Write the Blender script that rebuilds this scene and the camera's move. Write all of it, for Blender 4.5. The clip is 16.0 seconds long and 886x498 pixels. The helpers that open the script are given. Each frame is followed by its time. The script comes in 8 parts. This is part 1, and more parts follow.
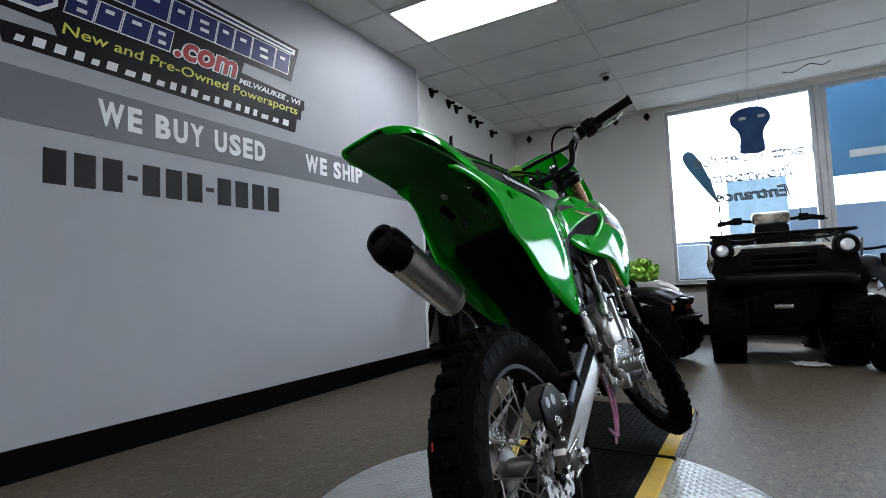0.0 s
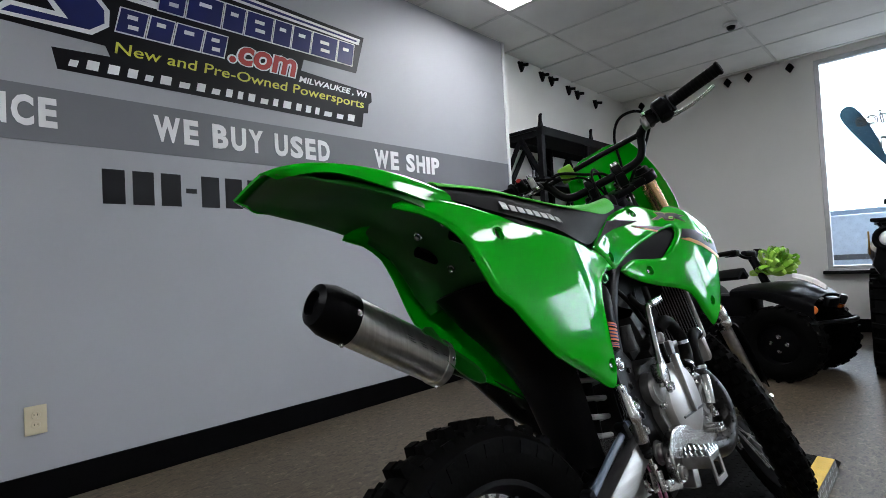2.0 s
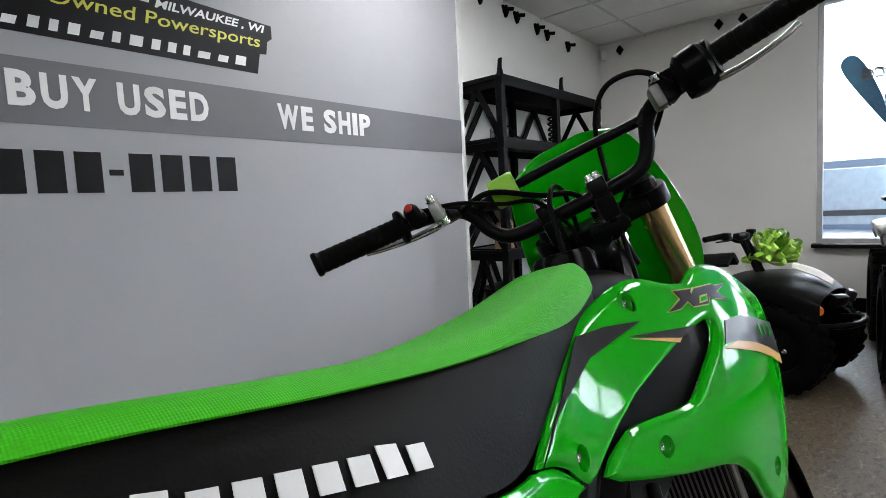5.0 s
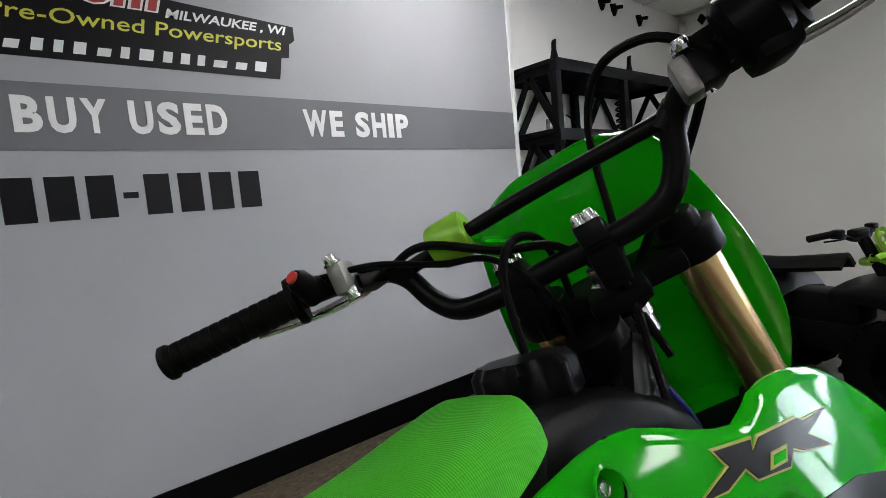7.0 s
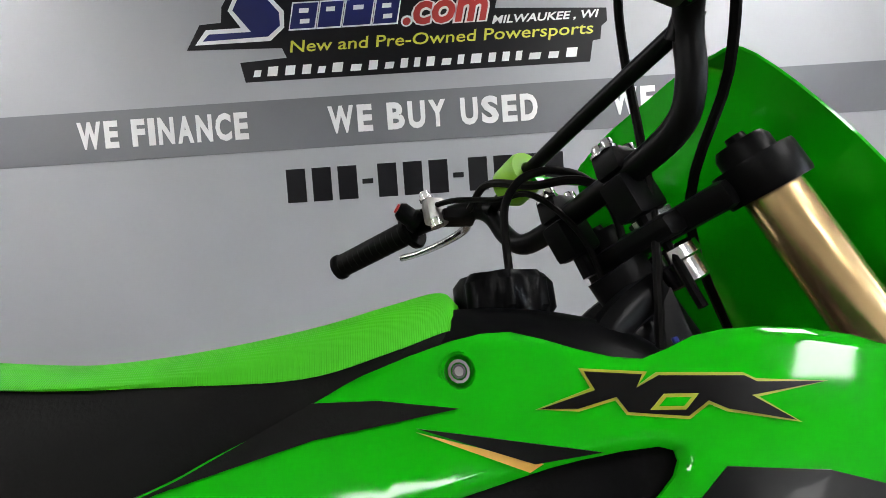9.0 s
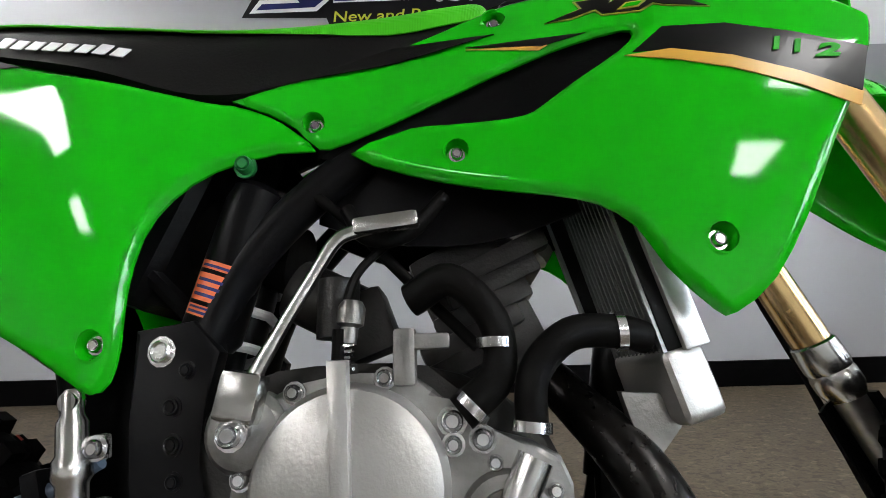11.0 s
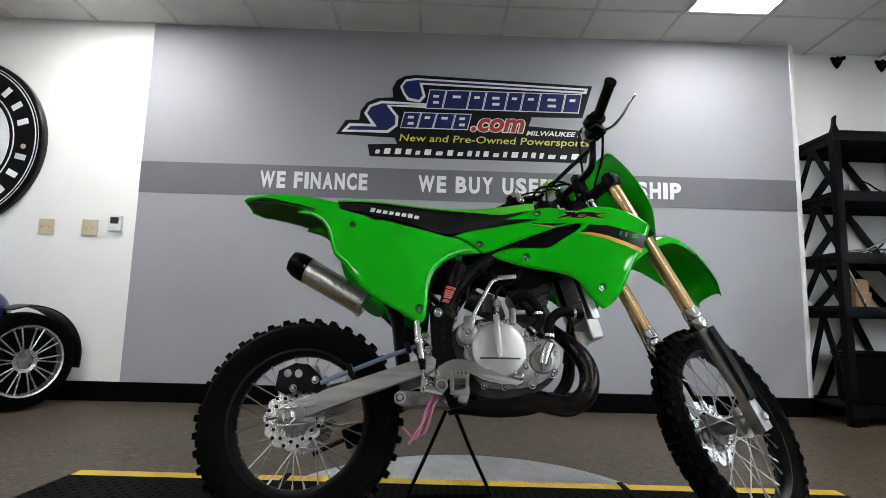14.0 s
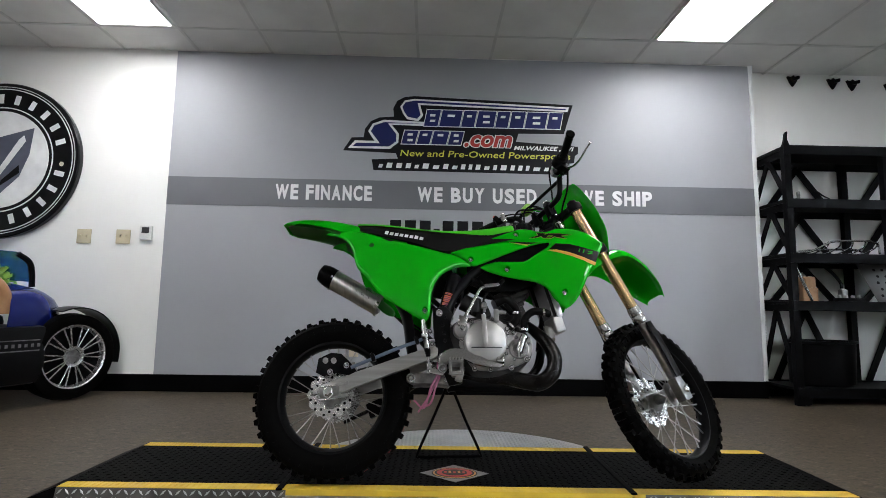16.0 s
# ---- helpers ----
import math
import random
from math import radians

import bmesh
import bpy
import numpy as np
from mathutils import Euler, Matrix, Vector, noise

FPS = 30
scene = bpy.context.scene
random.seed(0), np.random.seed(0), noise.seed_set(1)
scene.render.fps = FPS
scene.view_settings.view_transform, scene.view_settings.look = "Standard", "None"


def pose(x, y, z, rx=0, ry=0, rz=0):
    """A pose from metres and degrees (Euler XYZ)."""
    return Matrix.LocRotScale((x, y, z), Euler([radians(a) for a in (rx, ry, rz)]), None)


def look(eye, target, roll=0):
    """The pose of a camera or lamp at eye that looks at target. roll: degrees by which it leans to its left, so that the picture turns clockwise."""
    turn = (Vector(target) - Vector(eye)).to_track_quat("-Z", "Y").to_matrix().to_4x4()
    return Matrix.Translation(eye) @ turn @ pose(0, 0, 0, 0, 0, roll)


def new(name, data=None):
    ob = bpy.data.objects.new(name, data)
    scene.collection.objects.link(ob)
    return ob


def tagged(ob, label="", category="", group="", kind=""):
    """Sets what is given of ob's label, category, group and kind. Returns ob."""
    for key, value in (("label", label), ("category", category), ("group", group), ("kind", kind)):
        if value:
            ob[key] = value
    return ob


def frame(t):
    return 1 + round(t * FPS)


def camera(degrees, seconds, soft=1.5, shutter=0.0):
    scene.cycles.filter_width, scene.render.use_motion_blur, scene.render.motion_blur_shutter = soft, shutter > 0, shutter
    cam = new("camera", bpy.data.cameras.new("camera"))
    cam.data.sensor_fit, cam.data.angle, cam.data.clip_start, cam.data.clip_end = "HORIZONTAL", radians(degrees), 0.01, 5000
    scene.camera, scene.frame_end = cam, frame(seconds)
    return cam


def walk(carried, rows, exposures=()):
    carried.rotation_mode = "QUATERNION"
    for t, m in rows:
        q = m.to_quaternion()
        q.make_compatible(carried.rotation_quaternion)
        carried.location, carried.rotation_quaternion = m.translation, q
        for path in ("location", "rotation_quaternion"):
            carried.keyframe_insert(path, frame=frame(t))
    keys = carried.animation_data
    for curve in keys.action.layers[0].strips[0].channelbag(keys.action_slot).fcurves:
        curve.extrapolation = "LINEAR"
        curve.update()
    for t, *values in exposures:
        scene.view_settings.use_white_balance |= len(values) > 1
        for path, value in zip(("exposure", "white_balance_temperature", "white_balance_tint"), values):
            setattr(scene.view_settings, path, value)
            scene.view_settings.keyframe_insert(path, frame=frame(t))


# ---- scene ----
# ---- camera ----
cam = camera(81.4, 16.0, soft=0.55)
PATH = [
    (0, (-0.067, -0.199, 0.747), (1.656, 0.806, 0.880), -2.3),
    (0.5, (0.028, -0.238, 0.770), (1.696, 0.861, 0.862), -4.5),
    (1, (0.146, -0.262, 0.802), (1.730, 0.955, 0.894), -4.8),
    (1.5, (0.266, -0.293, 0.852), (1.758, 1.037, 0.934), -3.8),
    (2, (0.369, -0.272, 0.909), (1.811, 1.113, 0.963), -3.1),
    (2.5, (0.505, -0.212, 0.955), (1.951, 1.170, 0.937), -3.2),
    (3, (0.657, -0.135, 1.017), (2.163, 1.181, 1.016), -1.3),
    (3.5, (0.775, -0.091, 1.061), (2.275, 1.230, 1.002), -1.5),
    (4, (0.874, -0.039, 1.116), (2.377, 1.277, 0.998), -2.9),
    (4.2, (0.912, -0.018, 1.118), (2.408, 1.304, 0.984), -3.0),
    (6.3, (1.323, 0.145, 1.187), (2.849, 1.421, 0.981), -3.1),
    (6.5, (1.356, 0.146, 1.187), (2.832, 1.480, 0.976), -3.0),
    (7, (1.420, 0.128, 1.200), (2.706, 1.650, 1.024), -5.3),
    (7.5, (1.477, 0.104, 1.198), (2.511, 1.811, 1.066), -5.5),
    (8, (1.555, 0.059, 1.196), (2.263, 1.925, 1.065), -4.1),
    (8.5, (1.621, 0.017, 1.170), (1.993, 1.980, 1.059), -3.5),
    (9, (1.677, -0.056, 1.118), (1.712, 1.941, 1.016), -4.0),
    (9.5, (1.697, -0.104, 1.044), (1.664, 1.895, 0.984), -4.3),
    (10, (1.673, -0.128, 0.928), (1.646, 1.871, 0.914), -2.4),
    (10.2, (1.664, -0.140, 0.886), (1.646, 1.860, 0.869), -2.4),
    (12.3, (1.490, -0.645, 0.629), (1.504, 1.345, 0.823), 1.1),
    (12.5, (1.451, -0.727, 0.610), (1.528, 1.257, 0.848), 1.6),
    (13, (1.409, -0.951, 0.635), (1.497, 1.034, 0.866), 1.7),
    (13.5, (1.390, -1.169, 0.655), (1.433, 0.813, 0.921), 1.0),
    (14, (1.357, -1.350, 0.682), (1.387, 0.634, 0.928), 1.5),
    (14.5, (1.337, -1.504, 0.693), (1.390, 0.480, 0.937), 1.9),
    (15, (1.350, -1.648, 0.721), (1.416, 0.335, 0.971), 0.2),
    (15.5, (1.339, -1.753, 0.706), (1.405, 0.233, 0.930), 0.3),
    (16, (1.332, -1.818, 0.707), (1.381, 0.169, 0.930), 0.9),
]
EXPOSURES = [(0.0, 0.45, 5850, 10), (2.0, 0.6, 6050, 11), (3.5, 0.87, 6150, 11), (7.0, 0.63, 6400, 12), (8.0, 0.95, 6400, 12), (9.0, 1.15, 6450, 10), (10.0, 1.15, 6450, 10), (13.0, 0.95, 6350, 10), (16.0, 0.62, 6200, 11)]
walk(cam, [(t, look(eye, target, roll)) for t, eye, target, roll in PATH], EXPOSURES)

# ---- daylight, ceiling panels are built with the ceiling ----
world = bpy.data.worlds.new("sky")
scene.world = world
world.use_nodes = True
wn = world.node_tree.nodes
sky = wn.new("ShaderNodeTexSky")
sky.sky_type = "NISHITA"
sky.sun_disc = False
sky.sun_elevation = radians(38)
sky.sun_rotation = radians(60)
wn["Background"].inputs["Strength"].default_value = 0.15
world.node_tree.links.new(sky.outputs["Color"], wn["Background"].inputs["Color"])
sun_data = bpy.data.lights.new("sun", "SUN")
sun_data.energy, sun_data.angle, sun_data.color = 3.0, radians(0.6), (1.0, 0.96, 0.9)
sun = new("sun", sun_data)
sun.matrix_world = look((20, 14, 20), (0, 0, 0))

# ---- materials ----
def material(name, colour, rough=0.5, metal=0.0, colour2=None, scale=8.0, detail=4.0, bump=0.0, bump_scale=60.0,
             coat=0.0, spec=0.5, rough_var=0.0, space="Object", contrast=(0.35, 0.65), stretch=(1, 1, 1), random_value=0.0):
    """A two-scale procedural surface: broad colour drift, fine grain in bump and gloss."""
    m = bpy.data.materials.new(name)
    m.use_nodes = True
    n, ln = m.node_tree.nodes, m.node_tree.links
    b = n["Principled BSDF"]
    b.inputs["Roughness"].default_value = rough
    b.inputs["Metallic"].default_value = metal
    b.inputs["Specular IOR Level"].default_value = spec
    b.inputs["Coat Weight"].default_value = coat
    b.inputs["Coat Roughness"].default_value = 0.04
    co = n.new("ShaderNodeTexCoord")
    mp = n.new("ShaderNodeMapping")
    mp.inputs["Scale"].default_value = stretch
    ln.new(co.outputs[space], mp.inputs["Vector"])
    no = n.new("ShaderNodeTexNoise")
    no.inputs["Scale"].default_value = scale
    no.inputs["Detail"].default_value = detail
    ln.new(mp.outputs["Vector"], no.inputs["Vector"])
    ra = n.new("ShaderNodeValToRGB")
    ra.color_ramp.elements[0].position, ra.color_ramp.elements[1].position = contrast
    c2 = colour2 or tuple(v * 0.86 for v in colour)
    ra.color_ramp.elements[0].color = (*c2, 1)
    ra.color_ramp.elements[1].color = (*colour, 1)
    ln.new(no.outputs["Fac"], ra.inputs["Fac"])
    out = ra.outputs["Color"]
    if random_value:
        oi = n.new("ShaderNodeObjectInfo")
        mr = n.new("ShaderNodeMapRange")
        mr.inputs["To Min"].default_value, mr.inputs["To Max"].default_value = 1 - random_value, 1 + random_value
        ln.new(oi.outputs["Random"], mr.inputs["Value"])
        hs = n.new("ShaderNodeHueSaturation")
        ln.new(mr.outputs["Result"], hs.inputs["Value"])
        ln.new(out, hs.inputs["Color"])
        out = hs.outputs["Color"]
    ln.new(out, b.inputs["Base Color"])
    fine = n.new("ShaderNodeTexNoise")
    fine.inputs["Scale"].default_value = bump_scale
    fine.inputs["Detail"].default_value = 3
    ln.new(mp.outputs["Vector"], fine.inputs["Vector"])
    if bump:
        bu = n.new("ShaderNodeBump")
        bu.inputs["Strength"].default_value = bump
        bu.inputs["Distance"].default_value = 0.002
        ln.new(fine.outputs["Fac"], bu.inputs["Height"])
        ln.new(bu.outputs["Normal"], b.inputs["Normal"])
    if rough_var:
        mr = n.new("ShaderNodeMapRange")
        mr.inputs["To Min"].default_value, mr.inputs["To Max"].default_value = max(0.02, rough - rough_var), rough + rough_var
        ln.new(fine.outputs["Fac"], mr.inputs["Value"])
        ln.new(mr.outputs["Result"], b.inputs["Roughness"])
    return m


def glow(name, colour, strength):
    m = bpy.data.materials.new(name)
    m.use_nodes = True
    b = m.node_tree.nodes["Principled BSDF"]
    b.inputs["Base Color"].default_value = (*colour, 1)
    b.inputs["Emission Color"].default_value = (*colour, 1)
    b.inputs["Emission Strength"].default_value = strength
    return m


def floor_material():
    """Worn sheet vinyl: taupe ground with short dark and pale flecks and soft stains."""
    m = material("floor_vinyl", (0.086, 0.067, 0.043), 0.5, 0, (0.060, 0.046, 0.029), 0.9, 5, 0.15, 90, rough_var=0.12, spec=0.4)
    n, ln = m.node_tree.nodes, m.node_tree.links
    b = n["Principled BSDF"]
    base = b.inputs["Base Color"].links[0].from_socket
    co = n.new("ShaderNodeTexCoord")
    for seed, size, low, high, col, amount in ((3, 26, 0.54, 0.62, (0.022, 0.017, 0.011), 0.85), (11, 20, 0.58, 0.68, (0.20, 0.165, 0.115), 0.45),
                                               (23, 70, 0.54, 0.64, (0.030, 0.023, 0.015), 0.65), (37, 9, 0.58, 0.72, (0.045, 0.033, 0.021), 0.55)):
        mp = n.new("ShaderNodeMapping")
        mp.inputs["Location"].default_value = (seed, seed * 0.7, 0)
        mp.inputs["Rotation"].default_value = (0, 0, seed * 0.4)
        mp.inputs["Scale"].default_value = (1, 1.9, 1)
        ln.new(co.outputs["Object"], mp.inputs["Vector"])
        no = n.new("ShaderNodeTexNoise")
        no.inputs["Scale"].default_value, no.inputs["Detail"].default_value, no.inputs["Distortion"].default_value = size, 2.0, 0.8
        ln.new(mp.outputs["Vector"], no.inputs["Vector"])
        mr = n.new("ShaderNodeMapRange")
        mr.inputs["From Min"].default_value, mr.inputs["From Max"].default_value, mr.inputs["To Max"].default_value = low, high, amount
        ln.new(no.outputs["Fac"], mr.inputs["Value"])
        mx = n.new("ShaderNodeMix")
        mx.data_type = "RGBA"
        ln.new(mr.outputs["Result"], mx.inputs["Factor"])
        ln.new(base, mx.inputs["A"])
        mx.inputs["B"].default_value = (*col, 1)
        base = mx.outputs["Result"]
    ln.new(base, b.inputs["Base Color"])
    return m


M_FLOOR = floor_material()
M_GREY = material("grey_wall_paint", (0.335, 0.34, 0.36), 0.55, 0, (0.315, 0.32, 0.34), 1.2, 3, 0.10, 140)
M_WHITE = material("white_wall_paint", (0.82, 0.815, 0.79), 0.6, 0, (0.78, 0.775, 0.75), 1.5, 3, 0.12, 130)
M_STRIPE = material("charcoal_stripe_paint", (0.145, 0.148, 0.16), 0.5, 0, (0.13, 0.133, 0.145), 2, 3, 0.08, 140)
M_BASE = material("black_rubber_baseboard", (0.0018, 0.0018, 0.002), 0.45, 0, (0.0026, 0.0026, 0.0029), 5, 3, 0.1, 60, spec=0.03)
M_CEIL = material("ceiling_tile", (0.75, 0.75, 0.73), 0.9, 0, (0.68, 0.68, 0.66), 3, 6, 0.5, 220)
M_TBAR = material("ceiling_grid_paint", (0.62, 0.62, 0.6), 0.5, 0, None, 5)
M_PANEL = glow("light_diffuser", (1.0, 0.985, 0.96), 13.0)
M_FRAME = material("window_frame_aluminium", (0.55, 0.56, 0.57), 0.4, 0.6, None, 12, 3, 0.05)
M_VINYL_WHITE = material("white_sign_vinyl", (0.80, 0.80, 0.80), 0.4)
M_VINYL_BLACK = material("black_sign_vinyl", (0.004, 0.004, 0.006), 0.4, spec=0.2)
M_VINYL_BLUE = material("deep_blue_sign_vinyl", (0.012, 0.017, 0.13), 0.4, 0, (0.009, 0.013, 0.09), 3, spec=0.3)
M_VINYL_RED = material("red_sign_vinyl", (0.42, 0.03, 0.025), 0.4)
M_VINYL_YELLOW = material("yellow_sign_vinyl", (0.62, 0.60, 0.06), 0.4)
M_VINYL_STEEL = material("slate_sign_vinyl", (0.10, 0.11, 0.15), 0.4)
M_IVORY = material("ivory_plastic", (0.56, 0.49, 0.34), 0.4)
M_PLASTIC_WHITE = material("white_plastic", (0.72, 0.72, 0.70), 0.4)
M_STEEL_BLACK = material("black_powder_coat", (0.003, 0.003, 0.0034), 0.42, 0, (0.0042, 0.0042, 0.0046), 30, 3, 0.15, 150, spec=0.04)
M_RUBBER_MAT = material("black_tread_rubber", (0.0018, 0.0018, 0.0018), 0.5, 0, (0.003, 0.0029, 0.0027), 6, 5, 0.2, 160, rough_var=0.12, spec=0.02)
M_YELLOW_TREAD = material("yellow_tread_paint", (0.68, 0.46, 0.03), 0.5, 0, (0.55, 0.36, 0.03), 9, 5, 0.2, 120, rough_var=0.1)
M_DIAMOND = material("diamond_plate_aluminium", (0.62, 0.63, 0.64), 0.34, 0.95, (0.50, 0.51, 0.52), 10, 5, 0.1, 120, rough_var=0.1)
M_DIAMOND_DARK = material("dark_diamond_plate", (0.16, 0.155, 0.145), 0.4, 0.8, (0.10, 0.095, 0.09), 10, 5, 0.1, 120, rough_var=0.1)
M_GREEN = material("lime_green_plastic", (0.006, 0.37, 0.003), 0.07, 0, (0.0055, 0.36, 0.003), 4, 2, 0.0, 200, spec=0.34)
# same lime plastic, its green darkened to stand for shade under the tail
M_GREEN_SHADE = material("green_moulded_plastic", (0.004, 0.10, 0.003), 0.4, 0, None, 6, 3, 0.1, 300)
M_BLACK_PLASTIC = material("black_plastic", (0.003, 0.003, 0.0034), 0.34, 0, (0.0042, 0.0042, 0.0046), 20, 3, 0.12, 260, spec=0.05)
M_SEAT_BLACK = material("black_seat_vinyl", (0.003, 0.003, 0.003), 0.55, 0, (0.0045, 0.0043, 0.004), 12, 3, 0.2, 320, spec=0.1)
M_TYRE = material("tyre_rubber", (0.0018, 0.0018, 0.0018), 0.6, 0, (0.003, 0.0029, 0.0027), 14, 4, 0.3, 120, rough_var=0.12, spec=0.02)
M_ALU = material("brushed_aluminium", (0.58, 0.57, 0.56), 0.26, 0.95, (0.54, 0.53, 0.52), 3, 5, 0.1, 60, stretch=(1, 30, 30), rough_var=0.1)
M_ARM = material("brushed_swingarm_aluminium", (0.36, 0.35, 0.335), 0.36, 0.95, (0.29, 0.28, 0.27), 3, 5, 0.1, 60, stretch=(1, 30, 30), rough_var=0.1)
M_POLISH = material("polished_forged_aluminium", (0.50, 0.495, 0.485), 0.24, 1.0, (0.42, 0.415, 0.405), 14, 4, 0.08, 220, rough_var=0.06)
M_CAST = material("cast_aluminium", (0.33, 0.325, 0.315), 0.40, 0.88, (0.15, 0.146, 0.14), 18, 5, 0.25, 260, rough_var=0.1)
# for dark castings, and for shade painted on the engine block
M_CAST_DARK = material("dark_cast_metal", (0.035, 0.034, 0.033), 0.45, 0.7, (0.015, 0.0145, 0.014), 18, 5, 0.25, 260)
M_CHROME = material("bright_plated_steel", (0.72, 0.72, 0.73), 0.18, 1.0, None, 20)
M_GOLD = material("gold_anodised_tube", (0.66, 0.46, 0.23), 0.25, 0.9, (0.62, 0.43, 0.21), 4, 3, 0.05, 80, rough_var=0.05)
M_COVER = material("satin_cast_cover", (0.47, 0.46, 0.445), 0.36, 0.85, (0.40, 0.39, 0.375), 10, 4, 0.15, 300, rough_var=0.06)
M_MUFFLER = material("satin_steel_silencer", (0.60, 0.59, 0.57), 0.34, 0.95, (0.50, 0.49, 0.47), 6, 4, 0.1, 60, stretch=(30, 1, 1), rough_var=0.08)
M_PIPE = material("blackened_steel_pipe", (0.018, 0.017, 0.016), 0.3, 0.8, (0.008, 0.007, 0.0065), 8, 4, 0.1, 150, rough_var=0.1)
M_HOSE = material("black_rubber_hose", (0.003, 0.003, 0.003), 0.5, 0, (0.0045, 0.0043, 0.004), 20, 3, 0.15, 150, spec=0.05)
M_FRAME_BLACK = material("satin_black_frame_paint", (0.003, 0.003, 0.0034), 0.36, 0, (0.0042, 0.0042, 0.0046), 15, 3, 0.1, 150, spec=0.08)
M_FIN = material("radiator_core", (0.006, 0.006, 0.006), 0.45, 0.6, None, 30, spec=0.2)
M_LABEL_ORANGE = material("orange_warning_label", (0.62, 0.12, 0.03), 0.4)
M_BLUE_CAP = material("blue_anodised_cap", (0.04, 0.09, 0.26), 0.3, 0.7)
M_PURPLE = material("mauve_plastic_tube", (0.42, 0.13, 0.24), 0.35, 0, None, 12)
M_LIME = material("bright_lime_rubber", (0.22, 0.50, 0.02), 0.45, 0, None, 12)
M_RED = material("red_plastic", (0.50, 0.02, 0.015), 0.35)
M_DECAL_BLACK = material("gloss_black_decal", (0.003, 0.003, 0.0035), 0.3, coat=0.05, spec=0.18)
M_DECAL_GOLD = material("golden_yellow_decal", (0.60, 0.33, 0.05), 0.3)
M_DECAL_OLIVE = material("olive_yellow_decal", (0.34, 0.36, 0.03), 0.3)
M_DECAL_WHITE = material("white_decal", (0.75, 0.75, 0.75), 0.35)
M_DECAL_GREY = material("grey_decal", (0.025, 0.025, 0.028), 0.3)


# ---- mesh helpers ----
def mesh_object(name, bm, mat, smooth=True, angle=35):
    me = bpy.data.meshes.new(name)
    bmesh.ops.recalc_face_normals(bm, faces=bm.faces)
    if smooth:
        for f in bm.faces:
            f.smooth = True
        limit = radians(angle)
        for e in bm.edges:
            if len(e.link_faces) == 2 and e.calc_face_angle(0) > limit:
                e.smooth = False
    bm.to_mesh(me)
    bm.free()
    for one in mat if isinstance(mat, (list, tuple)) else [mat]:
        me.materials.append(one)
    return new(name, me)


def thing(name, label, category, m=None, group="", kind=""):
    """An Empty at a thing's base that carries its parts."""
    ob = new(name)
    ob.empty_display_size = 0.05
    if m is not None:
        ob.matrix_basis = m
    return tagged(ob, label, category, group, kind)


SHAPE = None


def part(name, bm, mat, parent, label="", smooth=True, angle=35):
    if SHAPE:
        bmesh.ops.transform(bm, matrix=SHAPE, verts=bm.verts)
    ob = mesh_object(name, bm, mat, smooth, angle)
    ob.parent = parent
    return tagged(ob, label)


def solid(name, bm, mat, label="", category="", group="", kind="", smooth=True, angle=35):
    return tagged(mesh_object(name, bm, mat, smooth, angle), label, category, group, kind)


def box(bm, size, at=(0, 0, 0), turn=(0, 0, 0), bevel=0.0, segs=2):
    r = bmesh.ops.create_cube(bm, size=1.0, matrix=pose(*at, *turn) @ Matrix.Diagonal((*size, 1)))
    if bevel:
        vs = set(r["verts"])
        es = [e for e in bm.edges if e.verts[0] in vs and e.verts[1] in vs]
        bmesh.ops.bevel(bm, geom=es, offset=bevel, segments=segs, affect="EDGES", profile=0.6)
    return bm


def boxes(*specs):
    bm = bmesh.new()
    for s in specs:
        box(bm, *s)
    return bm


def frame_of(d):
    d = Vector(d).normalized()
    u = d.orthogonal().normalized()
    return u, d.cross(u)


def rod(bm, a, b, r, r2=None, segs=14, cap=True):
    """A round bar from a to b, tapering to r2."""
    a, b = Vector(a), Vector(b)
    u, v = frame_of(b - a)
    r2 = r if r2 is None else r2
    rings = []
    for p, rad in ((a, r), (b, r2)):
        rings.append([bm.verts.new(p + u * (rad * math.cos(k * math.tau / segs)) + v * (rad * math.sin(k * math.tau / segs))) for k in range(segs)])
    for k in range(segs):
        bm.faces.new((rings[0][k], rings[0][(k + 1) % segs], rings[1][(k + 1) % segs], rings[1][k]))
    if cap:
        bm.faces.new(rings[0][::-1])
        bm.faces.new(rings[1])
    return bm


def smooth_line(points, per=6):
    """Catmull-Rom curve through points."""
    p = [Vector(q) for q in points]
    p = [p[0] * 2 - p[1], *p, p[-1] * 2 - p[-2]]
    out = []
    for i in range(1, len(p) - 2):
        for k in range(per):
            t = k / per
            a, b, c, d = p[i - 1], p[i], p[i + 1], p[i + 2]
            out.append(0.5 * ((2 * b) + (c - a) * t + (2 * a - 5 * b + 4 * c - d) * t * t + (3 * b - a - 3 * c + d) * t * t * t))
    out.append(p[-2].copy())
    return out


